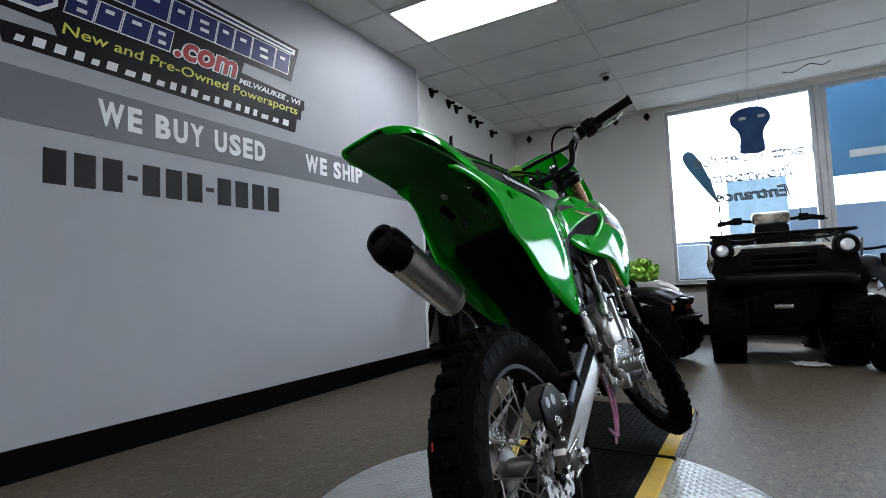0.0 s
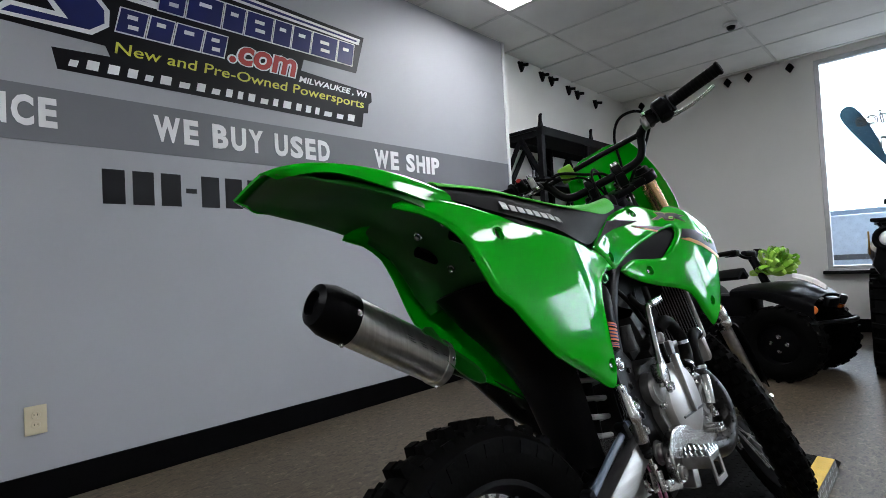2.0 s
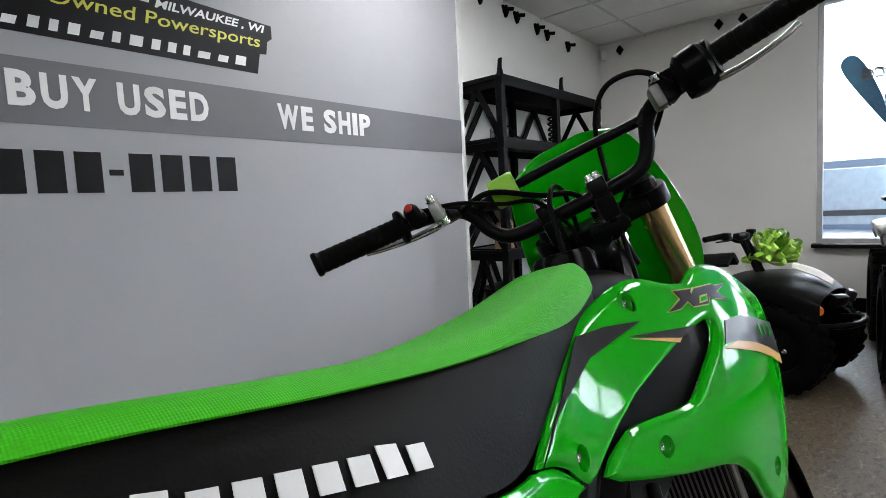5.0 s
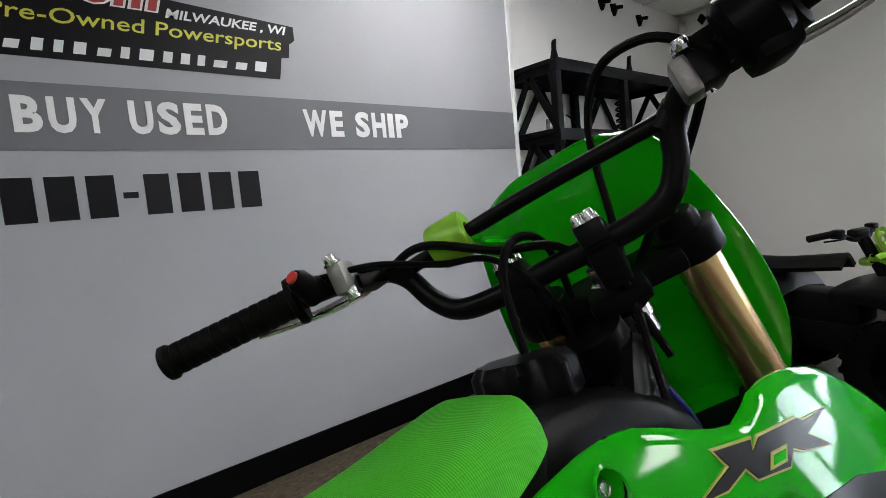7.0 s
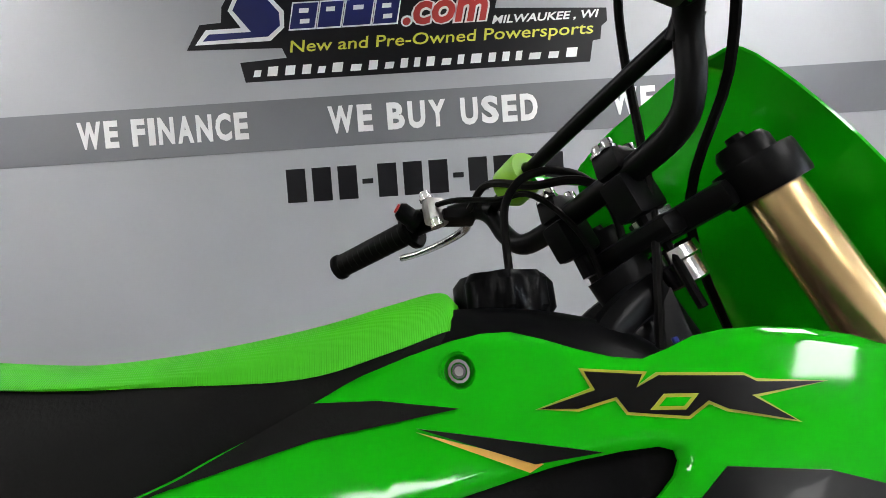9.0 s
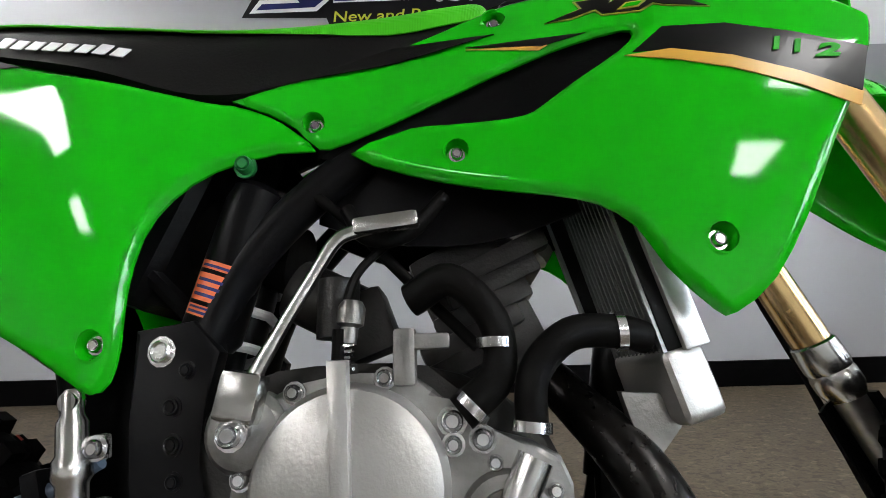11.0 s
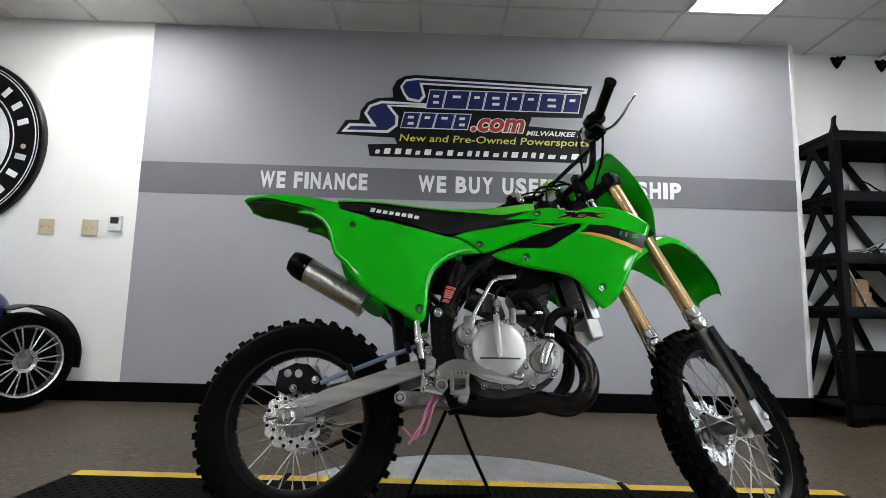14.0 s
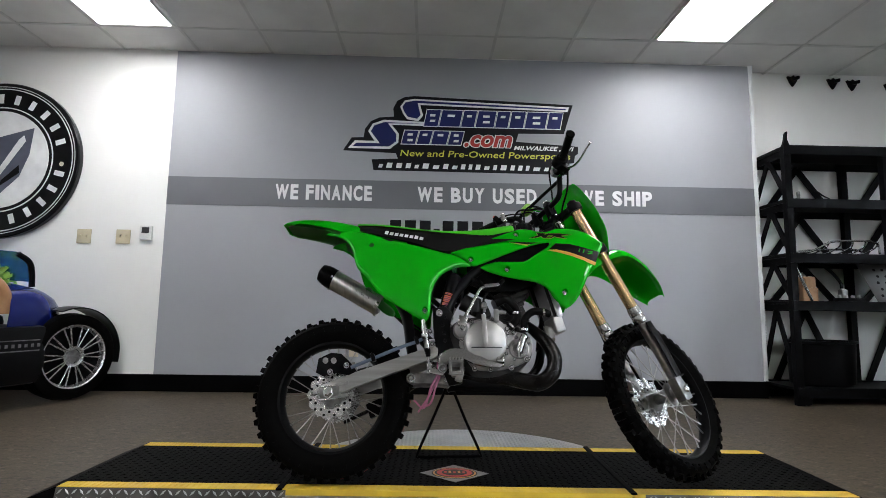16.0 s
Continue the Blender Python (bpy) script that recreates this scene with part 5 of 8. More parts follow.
# --- radiators and hoses ---
M_FIN_EDGE = material("dull_fin_metal", (0.24, 0.24, 0.24), 0.42, 0.7)
for s in (-1, 1):
    m = pose(0.866, s * 0.072, 0.690, 0, -14, -s * 13)
    bm = boxes(((0.030, 0.090, 0.20), (0, 0, 0), (0, 0, 0), 0.003))
    bmesh.ops.transform(bm, matrix=m, verts=bm.verts)
    rad = part("radiator", bm, M_FIN, bike, "black finned radiator")
    for k in range(13):
        b = boxes(((0.037, 0.0022, 0.20), (0, -0.042 + 0.007 * k, 0)))
        bmesh.ops.transform(b, matrix=m, verts=b.verts)
        part("fin", b, M_FIN_EDGE, rad, smooth=False)
    for z, h in ((-0.128, 0.062), (0.108, 0.020)):
        b = boxes(((0.044, 0.092, h), (0, 0, z), (0, 0, 0), 0.010, 3))
        bmesh.ops.transform(b, matrix=m, verts=b.verts)
        part("tank", b, M_COVER, rad, "cast silver radiator end tank")
    b = boxes(((0.026, 0.006, 0.205), (0.012, s * 0.048, 0), (0, 0, 0), 0.002))
    bmesh.ops.transform(b, matrix=m, verts=b.verts)
    part("side_plate", b, M_COVER, rad, "satin silver radiator side plate")
    b = bmesh.new()
    prism(b, [(0.845, 0.560), (0.90, 0.557), (0.895, 0.530), (0.87, 0.505), (0.855, 0.52), (0.85, 0.54)], s * 0.075, s * 0.09, 0.004)
    part("bracket", b, M_CAST, rad)
for pts, r in (([(0.757, -0.128, 0.530), (0.765, -0.126, 0.575), (0.80, -0.122, 0.605), (0.845, -0.115, 0.607), (0.87, -0.105, 0.603)], 0.014),
               ([(0.755, -0.03, 0.755), (0.80, -0.09, 0.76), (0.86, -0.10, 0.82), (0.875, -0.10, 0.86)], 0.014),
               ([(0.66, -0.10, 0.64), (0.70, -0.112, 0.655), (0.735, -0.115, 0.62), (0.735, -0.118, 0.575), (0.70, -0.12, 0.545)], 0.015),
               ([(0.60, -0.09, 0.73), (0.62, -0.10, 0.70), (0.66, -0.105, 0.70), (0.70, -0.09, 0.74)], 0.008),
               ([(0.55, -0.08, 0.76), (0.60, -0.085, 0.72), (0.66, -0.08, 0.66), (0.72, -0.09, 0.60)], 0.006)):
    bm = bmesh.new()
    tube(bm, pts, r, 12)
    part("coolant_hose" if r > 0.01 else "vent_hose", bm, M_HOSE, bike, "black rubber hose")
for q, dr in (((0.758, -0.128, 0.535), (0.1, 0, 1)), ((0.845, -0.115, 0.607), (1, 0, 0)), ((0.71, -0.12, 0.55), (0.7, 0, 0.7)), ((0.735, -0.117, 0.60), (0, 0, 1))):
    bm = bmesh.new()
    lathe(bm, [(0.0145, -0.004), (0.0168, -0.004), (0.0168, 0.004), (0.0145, 0.004)], q, dr, 18, True)
    part("hose_clamp", bm, M_CHROME, bike)
for k, (dx, dy) in enumerate(((0, 0), (0.006, -0.008), (-0.006, -0.004))):
    bm = bmesh.new()
    tube(bm, [(0.42 + dx, -0.09 + dy, 0.42), (0.415 + dx, -0.10 + dy, 0.37), (0.395 + dx * 1.5, -0.105 + dy, 0.33), (0.37 + dx * 2, -0.105, 0.29 - 0.015 * k), (0.335 + 2.5 * dx, -0.10, 0.245 + 0.02 * k)], 0.0035, 8)
    part("overflow_tube", bm, M_PURPLE, bike, "limp mauve overflow tube")

# --- bodywork ---
SHAPE = BODY_SHAPE
def inset(points, d):
    """The outline moved inwards by d along its corners' bisectors."""
    area = sum(a[0] * b[1] - b[0] * a[1] for a, b in zip(points, [*points[1:], points[0]]))
    turn = 1 if area > 0 else -1
    out = []
    for k, p in enumerate(points):
        a, b = Vector(points[k - 1]), Vector(points[(k + 1) % len(points)])
        p = Vector(p)
        u, v = (p - a).normalized(), (b - p).normalized()
        n1, n2 = Vector((-u.y, u.x)) * turn, Vector((-v.y, v.x)) * turn
        m = n1 + n2
        m = m / max(m.length_squared, 0.5) * 2 if m.length > 1e-6 else n1
        out.append(tuple(p + m * d * min(1.0, 1.0)))
    return out



tank_bm = bmesh.new()
rows = []
for x, zt, hw, zb in ((0.56, 0.90, 0.048, 0.73), (0.60, 0.930, 0.056, 0.715), (0.66, 0.952, 0.064, 0.70), (0.74, 0.972, 0.070, 0.70), (0.82, 0.973, 0.074, 0.72), (0.90, 0.958, 0.076, 0.75), (0.955, 0.930, 0.066, 0.79)):
    rows.append([(x, -hw, zb), (x, -hw * 1.02, (zb + zt) / 2 + 0.02), (x, -hw * 0.75, zt - 0.006), (x, 0, zt), (x, hw * 0.75, zt - 0.006), (x, hw * 1.02, (zb + zt) / 2 + 0.02), (x, hw, zb)])
sheet(tank_bm, rows, 0.004, 4, 4)
tank = part("fuel_tank", tank_bm, M_BLACK_PLASTIC, bike, "black plastic fuel tank")
bm = bmesh.new()
n = 60
prof = [(0.040, -0.004, 0), (0.044, 0.004, 1), (0.044, 0.026, 1), (0.038, 0.034, 0.6), (0.0, 0.036, 0)]
rings = []
for r, h, k in prof:
    rings.append([bm.verts.new((0.822 + (r + 0.0035 * k * math.cos(8 * a)) * math.cos(a), (r + 0.0035 * k * math.cos(8 * a)) * math.sin(a), 0.974 + h)) for a in (math.tau * q / n for q in range(n))] if r else [bm.verts.new((0.822, 0, 0.974 + h))])
for a, b in zip(rings, rings[1:]):
    for q in range(n):
        p = (q + 1) % n
        bm.faces.new((a[q], a[p], b[p], b[q]) if len(b) > 1 else (a[q], a[p], b[0]))
cap = part("fuel_cap", bm, M_BLACK_PLASTIC, tank, "fluted black fuel cap")
bm = bmesh.new()
tube(bm, [(0.830, 0, 1.005), (0.832, 0.002, 1.05), (0.838, 0.004, 1.078), (0.858, 0.006, 1.10), (0.89, 0.012, 1.108), (0.925, 0.02, 1.10), (0.95, 0.03, 1.07), (0.955, 0.03, 1.02)], 0.0042, 10)
part("breather_tube", bm, M_HOSE, tank, "looped black breather tube")

# seat: black flanks, green gripper top
SEAT_X = (0.085, 0.20, 0.33, 0.45, 0.55, 0.65, 0.72, 0.762, 0.777)
SEAT_T = (0.985, 0.976, 0.960, 0.950, 0.953, 0.966, 0.981, 0.989, 0.979)
SEAT_B = (0.945, 0.915, 0.878, 0.848, 0.870, 0.905, 0.930, 0.940, 0.948)
SEAT_W = (0.060, 0.078, 0.086, 0.087, 0.083, 0.074, 0.066, 0.056, 0.034)
SEAT_G = (0.0125, 0.0125, 0.0125, 0.0135, 0.020, 0.034, 0.034, 0.030, 0.018)
bm = bmesh.new()
rows = []
for x, t, b, w in zip(SEAT_X, SEAT_T, SEAT_B, SEAT_W):
    low = max(-skin_y(x, b) - 0.004, w) if x < 0.7 else w * 1.03
    rows.append([(x, -low, b), (x, -(low + w) / 2 - 0.002, (b + t) / 2), (x, -w, t - 0.018), (x, -w * 0.80, t - 0.004), (x, 0, t), (x, w * 0.80, t - 0.004), (x, w, t - 0.018), (x, (low + w) / 2 + 0.002, (b + t) / 2), (x, low, b)])
sheet(bm, rows, 0.01, 5, 3)
seat = part("seat", bm, M_SEAT_BLACK, bike, "long black vinyl seat with a green grip top")
bm = bmesh.new()
rows = []
for x, t, b, w, g in zip(SEAT_X, SEAT_T, SEAT_B, SEAT_W, SEAT_G):
    low = max(-skin_y(x, b) - 0.004, w) if x < 0.7 else w * 1.03
    deep = max(0.0, g - 0.018)
    edge = w * 0.97 + 0.005 if deep <= 0 else w + 0.003 + ((low - w) / 2 + 0.002) * deep / max((t - b) / 2 - 0.018, 0.012)
    rows.append([(x, -edge, t - g), (x, -w * 0.99 - 0.0035, t - min(g, 0.016) + 0.003), (x, -w * 0.80 - 0.001, t + 0.0015), (x, -w * 0.4, t + 0.004), (x, 0, t + 0.005), (x, w * 0.4, t + 0.004), (x, w * 0.80 + 0.001, t + 0.0015), (x, w * 0.99 + 0.0035, t - min(g, 0.016) + 0.003), (x, edge, t - g)])
sheet(bm, rows, 0.002, 6, 3)


def ribbed(name, colour):
    m = material(name, colour, 0.55, 0, tuple(c * 0.9 for c in colour), 6, 2, spec=0.2)
    n, ln = m.node_tree.nodes, m.node_tree.links
    co = n.new("ShaderNodeTexCoord")
    total = None
    for axis in ("X", "Y"):
        wv = n.new("ShaderNodeTexWave")
        wv.bands_direction = axis
        wv.inputs["Scale"].default_value = 170
        ln.new(co.outputs["Object"], wv.inputs["Vector"])
        if total is None:
            total = wv.outputs["Fac"]
        else:
            ad = n.new("ShaderNodeMath")
            ln.new(total, ad.inputs[0])
            ln.new(wv.outputs["Fac"], ad.inputs[1])
            total = ad.outputs["Value"]
    bu = n.new("ShaderNodeBump")
    bu.inputs["Strength"].default_value, bu.inputs["Distance"].default_value = 0.35, 0.0008
    ln.new(total, bu.inputs["Height"])
    ln.new(bu.outputs["Normal"], n["Principled BSDF"].inputs["Normal"])
    return m


part("grip_top", bm, ribbed("green_gripper_vinyl", (0.045, 0.43, 0.003)), seat, "green ribbed gripper cover")
# the maker's word on the flank, as plain slanted blocks
for k in range(8):
    x = 0.205 + 0.0212 * k
    z = 0.921 - 0.19 * (x - 0.205)
    big = 1.25 if k in (0, 6) else 1.0
    bm = bmesh.new()

    def seat_y(px_, pz_):
        t, b, w = (float(np.interp(px_, SEAT_X, q)) for q in (SEAT_T, SEAT_B, SEAT_W))
        low = max(-skin_y(px_, b) - 0.004, w)
        f = max(0.0, min(1.0, (pz_ - b) / (t - 0.018 - b)))
        return -(low + (w - low) * f) - 0.0075

    panel(bm, [(x, z), (x + 0.0145, z - 0.003), (x + 0.0185, z + 0.011 * big), (x + 0.004, z + 0.014 * big)], -1, 0.001, 0.0015, 0.006, 0, seat_y, 0)
    part("letter_block", bm, M_DECAL_WHITE, seat, smooth=False)

# rear fender: arched skin from tail tip to under the seat
bm = bmesh.new()
rows = []
for x, z, w, drop in ((-0.244, 0.977, 0.052, 0.006), (-0.220, 0.983, 0.074, 0.012), (-0.17, 0.991, 0.087, 0.018), (-0.09, 0.995, 0.092, 0.030), (0.0, 0.990, 0.086, 0.034), (0.08, 0.976, 0.079, 0.032), (0.17, 0.955, 0.071, 0.036), (0.30, 0.912, 0.064, 0.035)):
    skirt = 0.020 if x > -0.05 else 0.012 if x > -0.12 else 0.005
    rows.append([(x + 0.02, -w, z - drop - skirt), (x, -w * 0.96, z - drop * 0.55), (x, -w * 0.72, z - drop * 0.14), (x, 0, z), (x, w * 0.72, z - drop * 0.14), (x, w * 0.96, z - drop * 0.55), (x + 0.02, w, z - drop - skirt)])
sheet(bm, rows, 0.0035, 4, 4)
fender = part("rear_fender", bm, M_GREEN, bike, "long glossy green rear fender")
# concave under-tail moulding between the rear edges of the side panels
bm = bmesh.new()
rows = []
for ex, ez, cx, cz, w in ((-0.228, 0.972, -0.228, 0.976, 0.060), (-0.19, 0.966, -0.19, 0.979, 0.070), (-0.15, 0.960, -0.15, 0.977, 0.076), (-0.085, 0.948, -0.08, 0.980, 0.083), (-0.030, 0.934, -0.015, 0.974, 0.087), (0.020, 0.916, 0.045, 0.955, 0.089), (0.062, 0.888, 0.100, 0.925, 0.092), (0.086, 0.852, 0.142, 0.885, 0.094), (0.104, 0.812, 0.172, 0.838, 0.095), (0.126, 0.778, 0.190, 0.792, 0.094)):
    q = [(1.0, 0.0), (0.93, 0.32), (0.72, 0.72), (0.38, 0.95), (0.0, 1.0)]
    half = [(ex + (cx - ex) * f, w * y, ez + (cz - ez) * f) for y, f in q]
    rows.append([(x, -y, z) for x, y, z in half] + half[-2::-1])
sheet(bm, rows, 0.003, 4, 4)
# the darker green paints in the shade below the tail
part("under_fender", bm, M_GREEN_SHADE, bike, "dull green moulded underside of the tail")
for x, y, z in ((0.098, -0.040, 0.915), (0.098, 0.035, 0.915), (0.158, -0.035, 0.850), (0.158, 0.03, 0.850)):
    part("bolt", bolt_head(bmesh.new(), (x, y, z), (-0.75, 0, -0.65), 0.006, 0.006), M_CHROME, fender)
# black inner mudguard over the wheel
bm = bmesh.new()
rows = []
for x, z, w in ((0.125, 0.800, 0.082), (0.175, 0.745, 0.088), (0.24, 0.68, 0.084), (0.285, 0.60, 0.070), (0.300, 0.50, 0.058), (0.31, 0.44, 0.052)):
    rows.append([(x + 0.03, -w, z), (x, -w * 0.7, z), (x - 0.012, 0, z), (x, w * 0.7, z), (x + 0.03, w, z)])
sheet(bm, rows, 0.004, 4, 4)
part("inner_mudguard", bm, M_BLACK_PLASTIC, bike, "black plastic inner mudguard")
bm = boxes(((0.17, 0.15, 0.20), (0.345, 0, 0.765), (0, 25, 0), 0.03, 3))
airbox = part("airbox", bm, M_BLACK_PLASTIC, bike, "black plastic airbox")
bm = bmesh.new()
tube(bm, [(0.40, 0.0, 0.745), (0.45, -0.005, 0.725), (0.50, -0.012, 0.708), (0.53, -0.015, 0.698)], [0.052, 0.044, 0.038, 0.037], 22)
part("intake_boot", bm, M_HOSE, airbox, "black rubber intake boot")
part("battery_box", boxes(((0.10, 0.10, 0.085), (0.455, 0.03, 0.80), (0, 18, 0), 0.012)), M_BLACK_PLASTIC, airbox)

M_DECAL_GREEN = material("green_number_vinyl", (0.008, 0.33, 0.005), 0.5, spec=0.15)
PANEL = [(0.117, 0.934), (0.22, 0.900), (0.321, 0.868), (0.452, 0.841), (0.482, 0.839), (0.52, 0.829), (0.545, 0.814), (0.568, 0.793), (0.530, 0.790), (0.470, 0.768), (0.432, 0.738), (0.408, 0.700), (0.396, 0.650), (0.392, 0.606), (0.383, 0.576), (0.366, 0.566), (0.340, 0.579),
         (0.290, 0.608), (0.214, 0.650), (0.165, 0.696), (0.128, 0.742), (0.096, 0.768), (0.080, 0.812), (0.066, 0.855), (0.042, 0.890), (0.0, 0.913), (-0.048, 0.923), (-0.025, 0.938), (0.03, 0.947)]
TAIL = [(0.128, 0.757), (0.15, 0.725), (0.19, 0.695), (0.225, 0.668), (0.236, 0.645), (0.222, 0.632), (0.195, 0.640), (0.165, 0.662), (0.135, 0.70), (0.10, 0.755)]
SHROUD_UP = [(0.484, 0.842), (0.533, 0.864), (0.563, 0.875), (0.656, 0.917), (0.70, 0.933), (0.766, 0.951), (0.811, 0.954), (0.854, 0.939), (0.894, 0.930), (0.93, 0.942), (0.974, 0.945), (1.03, 0.936), (1.075, 0.914), (1.112, 0.880), (1.112, 0.862),
             (1.085, 0.815), (1.040, 0.750), (1.005, 0.690), (0.972, 0.642), (0.938, 0.617), (0.922, 0.620), (0.888, 0.656), (0.868, 0.690), (0.838, 0.712), (0.80, 0.724), (0.74, 0.738), (0.665, 0.761), (0.606, 0.787), (0.655, 0.806), (0.687, 0.810),
             (0.75, 0.804), (0.785, 0.803), (0.803, 0.810), (0.834, 0.828), (0.88, 0.854), (0.897, 0.872), (0.888, 0.880), (0.84, 0.874), (0.797, 0.864), (0.707, 0.838), (0.604, 0.800), (0.572, 0.794), (0.548, 0.816), (0.52, 0.831)]
SLASH = [(0.572, 0.788), (0.606, 0.783), (0.655, 0.802), (0.687, 0.806), (0.75, 0.800), (0.787, 0.799), (0.806, 0.806), (0.838, 0.825), (0.886, 0.851), (0.906, 0.873), (0.892, 0.889), (0.84, 0.881), (0.797, 0.871), (0.707, 0.845), (0.604, 0.807)]
BOLTS = [(0.369, 0.607), (0.568, 0.820), (0.716, 0.777), (0.770, 0.930), (0.932, 0.674)]
for s in (-1, 1):
    bm = bmesh.new()
    panel(bm, PANEL, s, 0.002, 0.0035, 0.016, 0.010, skin_y, 2, [(0.152, 0.868, 0.011), (*BOLTS[0], 0.013)])
    sp = part("side_panel", bm, M_GREEN, bike, "glossy green rear side panel")
    if s > 0:
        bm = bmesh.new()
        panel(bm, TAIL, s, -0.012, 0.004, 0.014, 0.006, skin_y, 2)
        # shade behind the wheel is put into the wing's colour
        part("lower_wing", bm, M_GREEN_SHADE, sp, "dull green lower wing of the panel")
    bm = bmesh.new()
    panel(bm, SHROUD_UP, s, 0.004, 0.0035, 0.015, 0.009, skin_y, 2, [(*q, 0.012) for q in BOLTS[1:]])
    sh = part("tank_shroud", bm, M_GREEN, bike, "glossy green tank and radiator shroud")
    bm = bmesh.new()
    panel(bm, SLASH, s, -0.012, 0.003, 0.016, 0, skin_y, 2)
    part("inset", bm, M_BLACK_PLASTIC, sh, "black recessed inset")
    for x, z, home in ((0.152, 0.868, sp), (*BOLTS[0], sp), *((*q, sh) for q in BOLTS[1:])):
        y = s * (-skin_y(x, z) - 0.004)
        bm = bmesh.new()
        lathe(bm, [(0.0155, 0.0045), (0.0135, 0.006), (0.012, 0.003), (0.0105, -0.006), (0.0, -0.006)], (x, y, z), (0, s, 0), 20)
        cup = part("bolt_cup", bm, M_GREEN, home)
        if (x, z) != (0.152, 0.868):
            part("bolt", bolt_head(bmesh.new(), (x, y - s * 0.003, z), (0, s, 0), 0.0062, 0.005), M_CHROME, home)
        else:
            # darkened green disc for the shade down the hole
            part("hole", lathe(bmesh.new(), [(0, 0), (0.0105, 0), (0.0105, -0.003), (0, -0.003)], (x, y - s * 0.003, z), (0, s, 0), 16), M_GREEN_SHADE, home)
    for pts, mat, up_, name in (([(0.187, 0.904), (0.222, 0.897), (0.256, 0.884), (0.226, 0.885)], M_SEAT_BLACK, 0.003, "slot"),):
        bm = bmesh.new()
        panel(bm, pts, s, up_, 0.0015, 0.01, 0, skin_y, 0)
        part(name, bm, mat, sp, smooth=False)
    # decals
    decals = [("decal", M_SEAT_BLACK, [(0.484, 0.8415), (0.533, 0.8625), (0.563, 0.8730), (0.656, 0.9150), (0.708, 0.914), (0.767, 0.9065), (0.658, 0.891), (0.55, 0.866)], 0.0055),
              ("decal", M_DECAL_GOLD, [(0.735, 0.893), (0.807, 0.869), (0.816, 0.8735)], 0.0055),
              ("decal", M_DECAL_BLACK, [(0.735, 0.8955), (0.853, 0.879), (0.811, 0.8735)], 0.0062),
              ("decal", M_DECAL_BLACK, [(0.888, 0.845), (0.920, 0.87), (0.975, 0.866), (1.03, 0.85), (1.090, 0.832), (1.070, 0.789), (1.022, 0.808), (0.97, 0.828), (0.920, 0.842)], 0.0055),
              ("decal", M_DECAL_GOLD, [(0.880, 0.842), (0.920, 0.842), (0.97, 0.828), (1.022, 0.808), (1.070, 0.7875), (1.064, 0.775), (1.018, 0.796), (0.966, 0.816), (0.918, 0.831)], 0.0060)]
    # angular emblem: olive rim, black fill, a green diamond in its middle
    fit_mark = lambda q: (0.818 + (q[0] - 0.796) * 0.881, 0.890 + (q[1] - 0.887) * 0.77)
    mark = [(0.796, 0.905), (0.838, 0.919), (0.833, 0.935), (0.880, 0.929), (0.871, 0.919), (0.886, 0.928), (0.944, 0.924), (0.951, 0.919), (0.998, 0.914), (0.948, 0.906), (0.969, 0.887), (0.924, 0.897),
            (0.914, 0.903), (0.898, 0.893), (0.858, 0.898), (0.853, 0.909), (0.826, 0.902)]
    mark = [fit_mark(q) for q in mark]
    for grow, mat, lift in ((0.0, M_DECAL_OLIVE, 0.0055), (0.0017, M_DECAL_BLACK, 0.0064)):
        decals.append(("emblem", mat, inset(mark, grow), lift))
    gem = [fit_mark(q) for q in ((0.874, 0.901), (0.886, 0.912), (0.909, 0.911), (0.897, 0.900))]
    decals += [("emblem", M_DECAL_OLIVE, gem, 0.0072), ("emblem", M_GREEN, inset(gem, 0.002), 0.0078)]
    for name, mat, pts, lift in decals:
        bm = bmesh.new()
        panel(bm, pts, s, lift, 0.0012, 0.012, 0, skin_y, 0)
        part(name, bm, mat, sh, smooth=True)
    if s < 0:
        for ch, x, wide, z in (("1", 1.004, 0.011, 0.830), ("1", 1.021, 0.011, 0.826), ("2", 1.038, 0.026, 0.821)):
            w = words("digit", ch, (x, z, x + wide, z + 0.014), 0, M_DECAL_GREEN, sh, 0.001, 0.3, 0.05)
            for v in w.data.vertices:
                v.co.y = skin_y(v.co.x, v.co.z) - 0.0062 - (0.001 if v.co.y < 0 else 0)
            w.data.transform(SHAPE)

# --- steering assembly ---
SHAPE = None
STRETCH = Matrix(((1, 0, -0.058, 0.0181), (0, 1, 0, 0), (0, 0, 1.057, -0.0178), (0, 0, 0, 1)))
shift = Vector((0, 0, 0))
twist = Matrix()
BAR_TWIST = Matrix.Translation(HEAD_POINT) @ Matrix.Rotation(radians(-4), 4, UP) @ Matrix.Translation(-HEAD_POINT)


def sp_(name, bm, mat, parent=None, label="", smooth=True):
    bmesh.ops.transform(bm, matrix=twist @ STRETCH @ Matrix.Translation(shift), verts=bm.verts)
    return part(name, steered(bm), mat, parent or bike, label, smooth)


FC = AXLE_F.dot(FWD)


def fork_point(h, y=0.0, off=0.0):
    """A point h up along the fork from axle height, off ahead of the fork's plane."""
    return AXLE_F + UP * h + FWD * off + Vector((0, y, 0))


